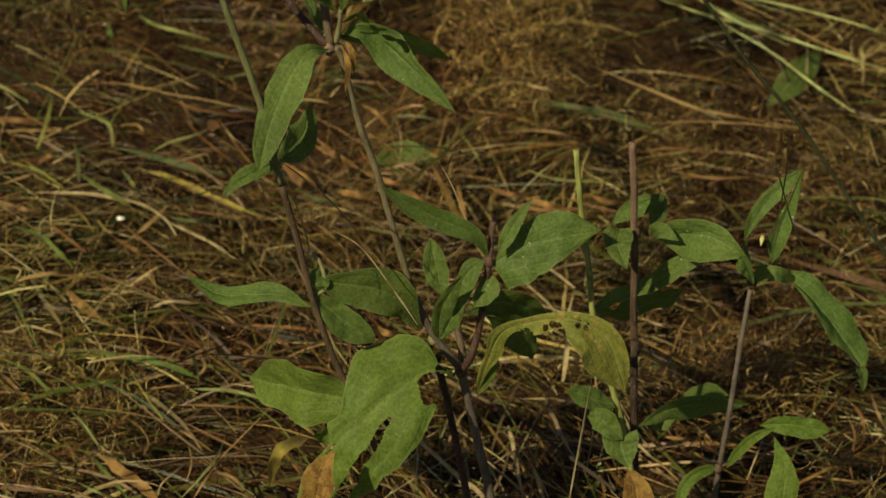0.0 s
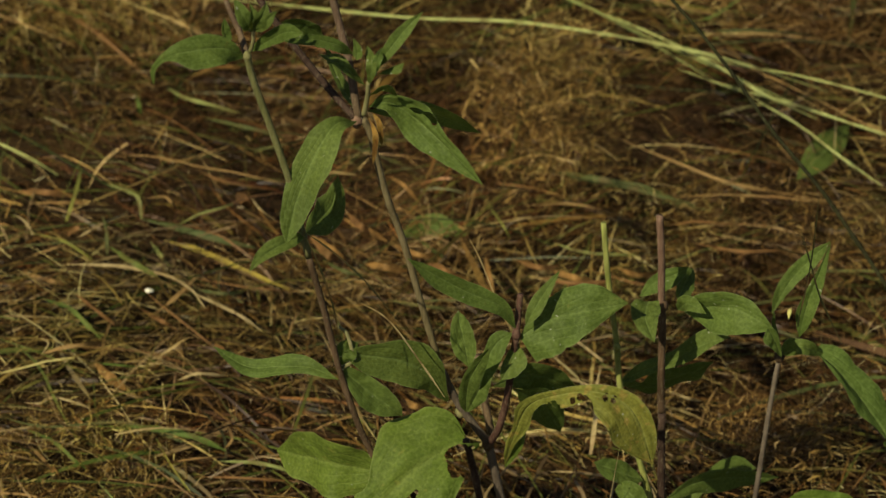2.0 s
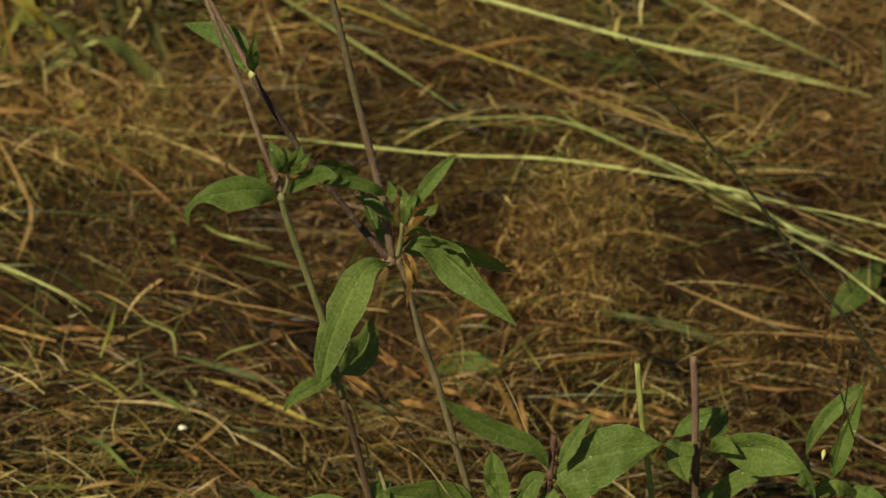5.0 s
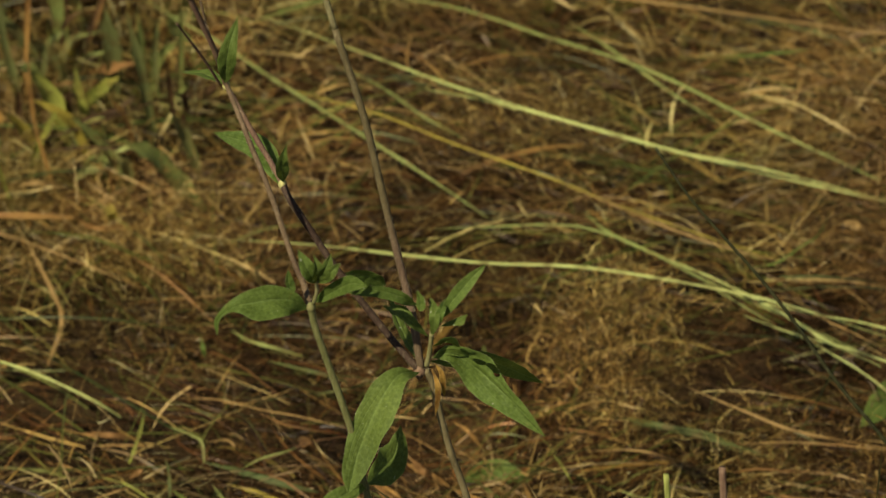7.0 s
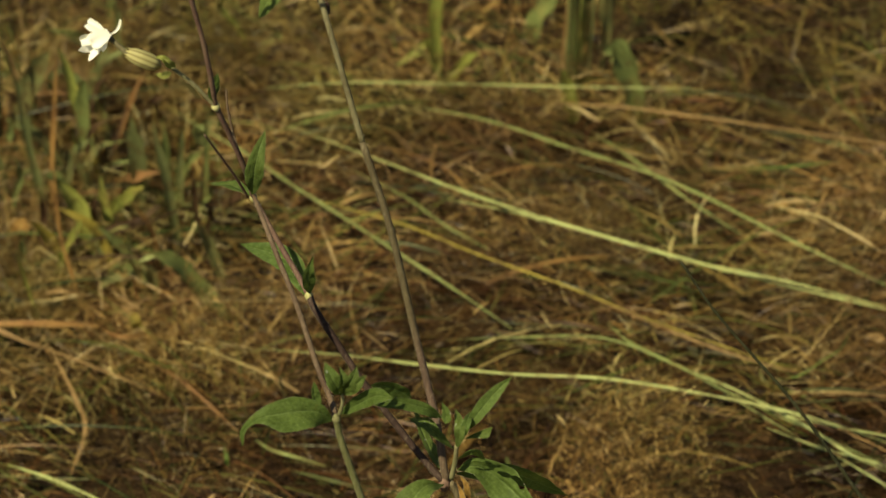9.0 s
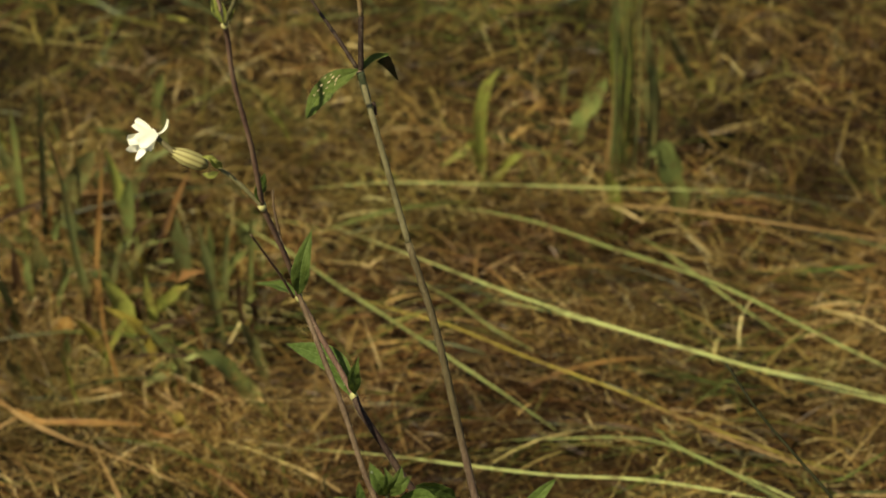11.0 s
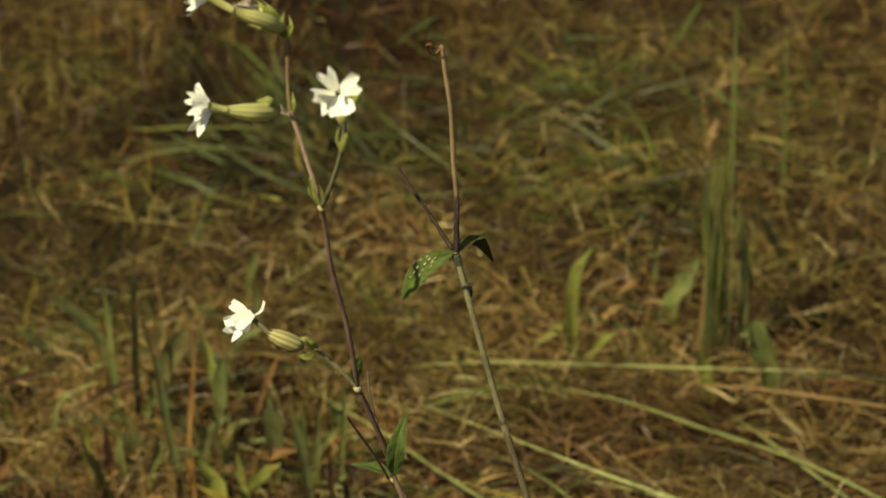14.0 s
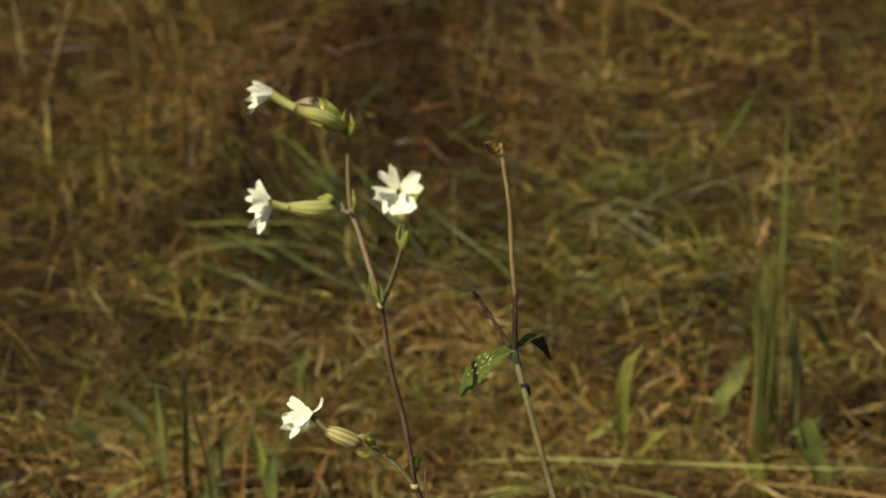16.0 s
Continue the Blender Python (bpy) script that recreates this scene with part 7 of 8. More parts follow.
lone_blade("loose_straw", [(-0.246, 2.013, 0.034), (-0.245, 2.015, 0.043), (-0.243, 2.032, 0.046), (-0.239, 2.054, 0.043), (-0.231, 2.078, 0.034)], 0.0036, BLADE_STRAW, "straw-coloured dry grass blade on the grass")
lone_blade("loose_grass", [(-0.252, 2.003, 0.043), (-0.231, 1.988, 0.053), (-0.215, 1.998, 0.043)], 0.0036, BLADE_GREEN, "green grass blade lying on dry grass")
lone_blade("loose_straw", [(-0.192, 1.976, 0.050), (-0.178, 1.971, 0.060), (-0.160, 1.982, 0.050)], 0.0042, BLADE_CREAM, "cream-coloured bare straw on dry grass")
lone_blade("loose_grass", [(-0.184, 2.065, 0.057), (-0.167, 2.048, 0.067), (-0.153, 2.063, 0.057)], 0.0058, BLADE_BLUE, "blue-green grass blade lying in dry grass")
lone_blade("loose_grass", [(-0.262, 2.127, 0.036), (-0.256, 2.103, 0.046), (-0.252, 2.104, 0.036)], 0.0037, BLADE_DARK, "thin dark green grass blade on dry grass")
lone_blade("loose_straw", [(-0.194, 2.098, 0.043), (-0.154, 2.074, 0.053), (-0.115, 2.082, 0.043)], 0.0029, BLADE_RUST, "rust-brown dry grass blade on the grass")
lone_blade("loose_straw", [(-0.223, 2.075, 0.050), (-0.197, 2.032, 0.060), (-0.169, 2.011, 0.050)], 0.0029, BLADE_RUST, "rust-brown dry grass blade on the grass")
lone_blade("loose_straw", [(-0.121, 2.011, 0.057), (-0.118, 2.016, 0.067), (-0.115, 2.042, 0.057)], 0.0043, BLADE_STRAW, "straw-coloured dry grass blade on the grass")
lone_blade("loose_straw", [(-0.307, 2.126, 0.036), (-0.285, 2.125, 0.046), (-0.271, 2.149, 0.036)], 0.0037, BLADE_STRAW, "straw-coloured dry grass blade on the grass")
lone_blade("loose_grass", [(-0.308, 2.146, 0.043), (-0.280, 2.123, 0.053), (-0.260, 2.116, 0.043)], 0.0037, BLADE_YGREEN, "yellow-green grass blade lying on dry grass")
lone_blade("loose_straw", [(-0.290, 1.955, 0.047), (-0.279, 1.945, 0.055), (-0.270, 1.946, 0.059), (-0.257, 1.942, 0.059), (-0.247, 1.941, 0.055), (-0.246, 1.943, 0.047)], 0.0035, BLADE_CREAM, "cream-coloured bare straw on dry grass")
lone_blade("loose_grass", [(-0.227, 1.923, 0.056), (-0.199, 1.907, 0.066), (-0.177, 1.900, 0.066), (-0.155, 1.898, 0.056)], 0.0090, BLADE_GREEN, "green grass blade lying on dry grass")
# highlight on the edge of the green blade before it, as a lime strip
lone_blade("loose_grass", [(-0.203, 1.944, 0.036), (-0.179, 1.926, 0.046), (-0.160, 1.927, 0.036)], 0.0028, BLADE_LIME, "pale lime-green grass blade lying on dry grass")
lone_blade("loose_straw", [(-0.287, 1.920, 0.043), (-0.272, 1.892, 0.053), (-0.265, 1.890, 0.043)], 0.0048, BLADE_STRAW, "straw-coloured dry grass blade on the grass")
lone_blade("loose_grass", [(-0.287, 1.926, 0.049), (-0.266, 1.902, 0.059), (-0.252, 1.885, 0.059), (-0.244, 1.887, 0.049)], 0.0055, BLADE_GREEN, "green grass blade lying on dry grass")
lone_blade("loose_grass", [(-0.233, 1.863, 0.057), (-0.222, 1.837, 0.067), (-0.213, 1.828, 0.057)], 0.0034, BLADE_LIME, "pale lime-green grass blade lying on dry grass")
lone_blade("loose_grass", [(-0.222, 1.847, 0.036), (-0.208, 1.816, 0.046), (-0.194, 1.804, 0.036)], 0.0061, BLADE_GREEN, "green grass blade lying on dry grass")
lone_blade("loose_straw", [(-0.176, 1.798, 0.042), (-0.173, 1.800, 0.052), (-0.167, 1.810, 0.052), (-0.157, 1.836, 0.042)], 0.0027, BLADE_CREAM, "cream-coloured bare straw on dry grass")
lone_blade("loose_grass", [(-0.161, 1.790, 0.049), (-0.148, 1.800, 0.059), (-0.139, 1.821, 0.059), (-0.136, 1.850, 0.049)], 0.0034, BLADE_LIME, "pale lime-green grass blade lying on dry grass")
lone_blade("loose_straw", [(-0.152, 1.781, 0.057), (-0.144, 1.790, 0.067), (-0.135, 1.827, 0.057)], 0.0033, BLADE_STRAW, "straw-coloured dry grass blade on the grass")
lone_blade("loose_straw", [(-0.231, 1.829, 0.036), (-0.223, 1.829, 0.046), (-0.215, 1.849, 0.036)], 0.0047, BLADE_STRAW, "straw-coloured dry grass blade on the grass")
lone_blade("loose_straw", [(-0.174, 1.887, 0.043), (-0.144, 1.875, 0.053), (-0.107, 1.884, 0.043)], 0.0034, BLADE_RUST, "rust-brown dry grass blade on the grass")
lone_blade("loose_grass", [(-0.164, 1.896, 0.049), (-0.137, 1.883, 0.059), (-0.119, 1.878, 0.059), (-0.106, 1.882, 0.049)], 0.0055, BLADE_LIME, "pale lime-green grass blade lying on dry grass")
lone_blade("loose_straw", [(-0.193, 1.884, 0.057), (-0.172, 1.877, 0.067), (-0.155, 1.891, 0.057)], 0.0027, BLADE_STRAW, "straw-coloured dry grass blade on the grass")
lone_blade("loose_straw", [(-0.173, 1.876, 0.036), (-0.157, 1.852, 0.046), (-0.145, 1.851, 0.036)], 0.0034, BLADE_STRAW, "straw-coloured dry grass blade on the grass")
lone_blade("loose_straw", [(-0.166, 1.872, 0.043), (-0.135, 1.839, 0.053), (-0.120, 1.841, 0.043)], 0.0034, BLADE_RUST, "rust-brown dry grass blade on the grass")
lone_blade("loose_straw", [(-0.141, 1.815, 0.050), (-0.129, 1.799, 0.060), (-0.121, 1.798, 0.050)], 0.0053, BLADE_STRAW, "straw-coloured dry grass blade on the grass")
lone_blade("loose_straw", [(-0.158, 1.834, 0.057), (-0.154, 1.803, 0.067), (-0.157, 1.798, 0.057)], 0.0027, BLADE_STRAW, "straw-coloured dry grass blade on the grass")
lone_blade("loose_straw", [(-0.246, 1.942, 0.036), (-0.240, 1.920, 0.046), (-0.239, 1.925, 0.036)], 0.0042, BLADE_CREAM, "cream-coloured bare straw on dry grass")
lone_blade("loose_grass", [(-0.273, 1.826, 0.043), (-0.268, 1.791, 0.053), (-0.266, 1.784, 0.043)], 0.0040, BLADE_GREEN, "green grass blade lying on dry grass")
lone_blade("loose_grass", [(-0.168, 1.971, 0.049), (-0.154, 1.932, 0.059), (-0.131, 1.901, 0.059), (-0.126, 1.888, 0.049)], 0.0021, BLADE_DULL, "dull green grass blade lying on dry grass")
lone_blade("loose_grass", [(-0.203, 1.914, 0.057), (-0.187, 1.868, 0.067), (-0.174, 1.854, 0.057)], 0.0027, BLADE_YGREEN, "yellow-green grass blade lying on dry grass")
lone_blade("loose_straw", [(0.037, 2.195, 0.035), (0.065, 2.184, 0.045), (0.088, 2.178, 0.045), (0.121, 2.171, 0.035)], 0.0030, BLADE_STRAW, "straw-coloured dry grass blade on the grass")
lone_blade("loose_straw", [(0.001, 2.158, 0.043), (0.010, 2.160, 0.053), (0.020, 2.183, 0.043)], 0.0030, BLADE_STRAW, "straw-coloured dry grass blade on the grass")
lone_blade("loose_grass", [(0.011, 2.174, 0.050), (0.021, 2.138, 0.060), (0.026, 2.136, 0.050)], 0.0030, BLADE_YGREEN, "yellow-green grass blade lying on dry grass")
lone_blade("loose_straw", [(-0.285, 2.011, 0.057), (-0.277, 1.993, 0.067), (-0.282, 1.993, 0.057)], 0.0021, BLADE_CREAM, "cream-coloured bare straw on dry grass")
lone_blade("loose_straw", [(-0.266, 1.949, 0.036), (-0.253, 1.932, 0.046), (-0.244, 1.945, 0.036)], 0.0035, BLADE_CREAM, "cream-coloured bare straw on dry grass")
lone_blade("loose_straw", [(-0.220, 1.854, 0.043), (-0.207, 1.829, 0.053), (-0.206, 1.857, 0.043)], 0.0020, BLADE_CREAM, "cream-coloured bare straw on dry grass")
lone_blade("loose_straw", [(-0.193, 1.863, 0.050), (-0.183, 1.832, 0.060), (-0.186, 1.830, 0.050)], 0.0027, BLADE_STRAW, "straw-coloured dry grass blade on the grass")
lone_blade("loose_grass", [(-0.254, 1.829, 0.057), (-0.239, 1.806, 0.067), (-0.235, 1.808, 0.057)], 0.0060, BLADE_DULL, "dull green grass blade lying on dry grass")
lone_blade("loose_grass", [(-0.128, 1.842, 0.036), (-0.124, 1.812, 0.046), (-0.122, 1.805, 0.036)], 0.0054, BLADE_DULL, "dull green grass blade lying on dry grass")
lone_blade("loose_grass", [(-0.225, 1.811, 0.043), (-0.214, 1.793, 0.053), (-0.201, 1.795, 0.043)], 0.0040, BLADE_LIME, "pale lime-green grass blade lying on dry grass")
lone_blade("loose_grass", [(-0.177, 1.950, 0.050), (-0.158, 1.910, 0.060), (-0.155, 1.894, 0.050)], 0.0035, BLADE_DARK, "thin dark green grass blade on dry grass")
lone_blade("loose_straw", [(-0.155, 1.922, 0.057), (-0.151, 1.896, 0.067), (-0.156, 1.899, 0.057)], 0.0041, BLADE_STRAW, "straw-coloured dry grass blade on the grass")
lone_blade("loose_grass", [(-0.103, 2.128, 0.036), (-0.087, 2.102, 0.046), (-0.068, 2.108, 0.036)], 0.0059, BLADE_DULL, "dull green grass blade lying on dry grass")
lone_blade("loose_grass", [(-0.059, 2.075, 0.043), (-0.036, 2.056, 0.053), (-0.009, 2.064, 0.043)], 0.0043, BLADE_DULL, "dull green grass blade lying on dry grass")
lone_blade("loose_grass", [(-0.036, 2.064, 0.050), (-0.009, 2.053, 0.060), (0.025, 2.063, 0.050)], 0.0036, BLADE_DULL, "dull green grass blade lying on dry grass")
lone_blade("loose_straw", [(-0.013, 2.015, 0.057), (-0.005, 2.018, 0.067), (0.002, 2.040, 0.057)], 0.0036, BLADE_STRAW, "straw-coloured dry grass blade on the grass")
lone_blade("loose_grass", [(0.057, 2.150, 0.036), (0.079, 2.126, 0.046), (0.115, 2.137, 0.036)], 0.0044, BLADE_LIME, "pale lime-green grass blade lying on dry grass")
lone_blade("loose_straw", [(0.135, 2.162, 0.043), (0.154, 2.154, 0.053), (0.186, 2.164, 0.043)], 0.0037, BLADE_RUST, "rust-brown dry grass blade on the grass")
lone_blade("loose_straw", [(0.153, 2.133, 0.050), (0.183, 2.111, 0.060), (0.211, 2.126, 0.050)], 0.0051, BLADE_RUST, "rust-brown dry grass blade on the grass")
lone_blade("loose_straw", [(0.044, 2.084, 0.057), (0.066, 2.064, 0.067), (0.097, 2.080, 0.057)], 0.0058, BLADE_RUST, "rust-brown dry grass blade on the grass")
lone_blade("loose_straw", [(0.083, 2.119, 0.036), (0.113, 2.092, 0.046), (0.145, 2.102, 0.036)], 0.0044, BLADE_RUST, "rust-brown dry grass blade on the grass")
lone_blade("loose_straw", [(0.129, 1.981, 0.043), (0.141, 1.961, 0.053), (0.151, 1.970, 0.043)], 0.0042, BLADE_CREAM, "cream-coloured bare straw on dry grass")
lone_blade("loose_straw", [(0.151, 1.950, 0.050), (0.157, 1.955, 0.060), (0.162, 1.976, 0.050)], 0.0028, BLADE_STRAW, "straw-coloured dry grass blade on the grass")
lone_blade("leaf_litter", [(-0.111, 2.147, 0.042), (-0.098, 2.117, 0.054), (-0.086, 2.116, 0.042)], 0.0097, BLADE_TAN, "broad orange-tan dry blade on the grass")
lone_blade("leaf_litter", [(-0.073, 2.116, 0.042), (-0.059, 2.096, 0.054), (-0.044, 2.108, 0.042)], 0.0083, BLADE_TAN, "broad orange-tan dry blade on the grass")
lone_blade("leaf_litter", [(-0.090, 2.168, 0.042), (-0.074, 2.140, 0.054), (-0.059, 2.142, 0.042)], 0.0078, BLADE_TAN, "broad orange-tan dry blade on the grass")
lone_blade("leaf_litter", [(0.009, 2.124, 0.042), (0.012, 2.088, 0.054), (0.015, 2.080, 0.042)], 0.0064, BLADE_TAN, "narrow tan dry blade in the grass")
lone_blade("leaf_litter", [(-0.031, 2.118, 0.042), (-0.019, 2.094, 0.054), (-0.005, 2.098, 0.042)], 0.0077, BLADE_RUST, "rust-brown dry blade in the grass")
lone_blade("leaf_litter", [(0.054, 2.111, 0.042), (0.069, 2.087, 0.054), (0.085, 2.097, 0.042)], 0.0077, BLADE_TAN, "tan dry blade in the grass")
lone_blade("leaf_litter", [(-0.057, 2.140, 0.042), (-0.037, 2.111, 0.054), (-0.021, 2.125, 0.042)], 0.0058, BLADE_TAN, "tan dry blade in the grass")
lone_blade("leaf_litter", [(0.029, 2.123, 0.042), (0.046, 2.098, 0.054), (0.060, 2.116, 0.042)], 0.0058, BLADE_RUST, "rust-brown dry blade in the grass")
lone_blade("leaf_litter", [(0.099, 2.115, 0.042), (0.113, 2.091, 0.054), (0.133, 2.111, 0.042)], 0.0057, BLADE_TAN, "tan dry blade in the grass")
lone_blade("leaf_litter", [(-0.058, 2.217, 0.042), (-0.048, 2.191, 0.054), (-0.038, 2.189, 0.042)], 0.0046, BLADE_TAN, "tan dry blade in the grass")
lone_blade("leaf_litter", [(-0.171, 2.026, 0.042), (-0.164, 2.004, 0.054), (-0.162, 2.008, 0.042)], 0.0050, BLADE_TAN, "small tan husk in dry grass")
lone_blade("leaf_litter", [(-0.045, 1.971, 0.042), (-0.036, 1.948, 0.054), (-0.023, 1.962, 0.042)], 0.0067, BLADE_TAN, "tan dry blade in the grass")
lone_blade("leaf_litter", [(-0.165, 2.197, 0.042), (-0.159, 2.172, 0.054), (-0.155, 2.179, 0.042)], 0.0131, BLADE_RUST, "curled rust-orange dry leaf in the grass")
lone_blade("leaf_litter", [(-0.216, 1.841, 0.042), (-0.200, 1.812, 0.054), (-0.188, 1.812, 0.042), (-0.174, 1.794, 0.042)], 0.0112, BLADE_TAN, "broad orange-tan dry blade on the grass")
lone_blade("leaf_litter", [(-0.250, 2.005, 0.042), (-0.238, 1.977, 0.054), (-0.226, 1.976, 0.042)], 0.0105, BLADE_TAN, "broad orange-tan dry blade on the grass")
lone_blade("leaf_litter", [(-0.280, 2.144, 0.042), (-0.272, 2.141, 0.054), (-0.271, 2.173, 0.042)], 0.0085, BLADE_RUST, "curled rust-brown dry leaf in the grass")
lone_blade("leaf_litter", [(-0.258, 1.948, 0.042), (-0.250, 1.926, 0.054), (-0.248, 1.931, 0.042)], 0.0055, BLADE_TAN, "small tan husk in dry grass")
lone_blade("leaf_litter", [(-0.267, 1.896, 0.042), (-0.263, 1.878, 0.054), (-0.263, 1.888, 0.042)], 0.0084, BLADE_TAN, "tan seed husk on dry grass")
lone_blade("loose_straw", [(-0.455, 2.486, 0.045), (-0.440, 2.460, 0.055), (-0.428, 2.452, 0.055), (-0.396, 2.453, 0.055), (-0.355, 2.467, 0.045)], 0.0111, BLADE_TAN, "tan dry straw lying below the grass clump")
lone_blade("loose_straw", [(-0.494, 2.526, 0.045), (-0.470, 2.487, 0.055), (-0.452, 2.466, 0.055), (-0.429, 2.445, 0.055), (-0.394, 2.434, 0.045)], 0.0091, BLADE_STRAW, "straw-coloured dry grass blade on the grass")
lone_blade("loose_straw", [(-0.342, 2.484, 0.045), (-0.327, 2.483, 0.055), (-0.316, 2.513, 0.045)], 0.0081, BLADE_STRAW, "straw-coloured dry grass blade on the grass")
lone_blade("leaf_litter", [(-0.331, 2.485, 0.045), (-0.325, 2.460, 0.055), (-0.324, 2.465, 0.045)], 0.0144, BLADE_YELLOW, "small yellow dry leaf under the grass clump")
lone_blade("loose_straw", [(-0.402, 2.511, 0.045), (-0.385, 2.500, 0.055), (-0.366, 2.509, 0.045)], 0.0071, BLADE_STRAW, "straw-coloured dry grass blade on the grass")
lone_blade("loose_straw", [(-0.473, 2.447, 0.045), (-0.452, 2.453, 0.055), (-0.440, 2.488, 0.045)], 0.0070, BLADE_STRAW, "straw-coloured dry grass blade on the grass")
lone_blade("loose_straw", [(-0.350, 2.462, 0.045), (-0.332, 2.438, 0.055), (-0.311, 2.458, 0.045)], 0.0080, BLADE_TAN, "tan dry straw lying below the grass clump")
# pale flecks on the leaf at the upper joint
leaf(tall, [(-0.1487, 1.7790, 0.7164), (-0.1479, 1.7780, 0.7179), (-0.1473, 1.7790, 0.7183)], 0.0007, 0, 0.1, PALE_BITS, outline=OVAL, name="pale_fleck")
leaf(tall, [(-0.1471, 1.7790, 0.7148), (-0.1462, 1.7780, 0.7166), (-0.1454, 1.7790, 0.7172)], 0.0008, 0, 0.1, PALE_BITS, outline=OVAL, name="pale_fleck")
leaf(tall, [(-0.1508, 1.7790, 0.7136), (-0.1500, 1.7780, 0.7151), (-0.1494, 1.7790, 0.7155)], 0.0007, 0, 0.1, PALE_BITS, outline=OVAL, name="pale_fleck")
leaf(tall, [(-0.1527, 1.7790, 0.7161), (-0.1521, 1.7780, 0.7174), (-0.1516, 1.7790, 0.7176)], 0.0005, 0, 0.1, PALE_BITS, outline=OVAL, name="pale_fleck")
leaf(tall, [(-0.1474, 1.7790, 0.7126), (-0.1468, 1.7780, 0.7139), (-0.1463, 1.7790, 0.7141)], 0.0005, 0, 0.1, PALE_BITS, outline=OVAL, name="pale_fleck")
leaf(tall, [(-0.1547, 1.7790, 0.7115), (-0.1539, 1.7780, 0.7130), (-0.1532, 1.7790, 0.7134)], 0.0007, 0, 0.1, PALE_BITS, outline=OVAL, name="pale_fleck")
leaf(tall, [(-0.1518, 1.7790, 0.7101), (-0.1512, 1.7780, 0.7114), (-0.1508, 1.7790, 0.7116)], 0.0005, 0, 0.1, PALE_BITS, outline=OVAL, name="pale_fleck")
leaf(tall, [(-0.1563, 1.7790, 0.7086), (-0.1557, 1.7780, 0.7099), (-0.1552, 1.7790, 0.7101)], 0.0005, 0, 0.1, PALE_BITS, outline=OVAL, name="pale_fleck")
leaf(tall, [(-0.1494, 1.7790, 0.7182), (-0.1488, 1.7780, 0.7195), (-0.1484, 1.7790, 0.7197)], 0.0005, 0, 0.1, PALE_BITS, outline=OVAL, name="pale_fleck")
leaf(tall, [(-0.1536, 1.7790, 0.7070), (-0.1530, 1.7780, 0.7083), (-0.1525, 1.7790, 0.7085)], 0.0005, 0, 0.1, PALE_BITS, outline=OVAL, name="pale_fleck")
leaf(tall, [(-0.1584, 1.7790, 0.7058), (-0.1577, 1.7780, 0.7071), (-0.1573, 1.7790, 0.7073)], 0.0005, 0, 0.1, PALE_BITS, outline=OVAL, name="pale_fleck")
leaf(tall, [(-0.1453, 1.7790, 0.7174), (-0.1447, 1.7780, 0.7186), (-0.1442, 1.7790, 0.7188)], 0.0005, 0, 0.1, PALE_BITS, outline=OVAL, name="pale_fleck")
lone_blade("loose_straw", [(0.180, 1.846, 0.035), (0.197, 1.837, 0.049), (0.219, 1.844, 0.049), (0.236, 1.870, 0.035)], 0.0037, BLADE_RUST, "rust-brown dry grass blade on the grass")
lone_blade("loose_grass", [(0.233, 1.871, 0.041), (0.235, 1.842, 0.055), (0.242, 1.829, 0.055), (0.256, 1.826, 0.055), (0.270, 1.840, 0.041)], 0.0037, BLADE_DULL, "dull green grass blade lying on dry grass")
lone_blade("loose_straw", [(0.262, 1.891, 0.047), (0.265, 1.859, 0.061), (0.267, 1.857, 0.047)], 0.0052, BLADE_RUST, "rust-brown dry grass blade on the grass")
lone_blade("loose_straw", [(0.274, 1.892, 0.053), (0.274, 1.858, 0.067), (0.281, 1.855, 0.053)], 0.0045, BLADE_STRAW, "straw-coloured dry grass blade on the grass")
lone_blade("loose_straw", [(0.273, 1.884, 0.035), (0.277, 1.863, 0.049), (0.287, 1.876, 0.035)], 0.0038, BLADE_CREAM, "cream-coloured bare straw on dry grass")
lone_blade("loose_straw", [(0.258, 1.889, 0.041), (0.260, 1.850, 0.055), (0.255, 1.823, 0.055), (0.258, 1.819, 0.041)], 0.0037, BLADE_RUST, "rust-brown dry grass blade on the grass")
lone_blade("loose_straw", [(0.243, 1.878, 0.047), (0.256, 1.886, 0.061), (0.277, 1.924, 0.047)], 0.0038, BLADE_RUST, "rust-brown dry grass blade on the grass")
lone_blade("loose_straw", [(0.115, 1.873, 0.053), (0.120, 1.831, 0.067), (0.128, 1.817, 0.067), (0.137, 1.822, 0.053)], 0.0037, BLADE_CREAM, "cream-coloured bare straw on dry grass")
lone_blade("loose_straw", [(0.082, 1.825, 0.035), (0.087, 1.844, 0.049), (0.095, 1.911, 0.035)], 0.0030, BLADE_CREAM, "cream-coloured bare straw on dry grass")
lone_blade("loose_straw", [(0.150, 1.904, 0.041), (0.164, 1.892, 0.055), (0.179, 1.901, 0.041)], 0.0030, BLADE_STRAW, "straw-coloured dry grass blade on the grass")
lone_blade("loose_straw", [(0.159, 1.877, 0.047), (0.175, 1.881, 0.047)], 0.0030, BLADE_STRAW, "straw-coloured dry grass blade on the grass")
lone_blade("loose_straw", [(0.189, 1.806, 0.053), (0.195, 1.814, 0.067), (0.202, 1.847, 0.053)], 0.0022, BLADE_CREAM, "cream-coloured bare straw on dry grass")
lone_blade("loose_straw", [(0.233, 1.834, 0.035), (0.252, 1.814, 0.049), (0.275, 1.828, 0.035)], 0.0037, BLADE_STRAW, "straw-coloured dry grass blade on the grass")
lone_blade("loose_straw", [(0.138, 1.948, 0.041), (0.154, 1.924, 0.055), (0.170, 1.934, 0.041)], 0.0031, BLADE_STRAW, "straw-coloured dry grass blade on the grass")
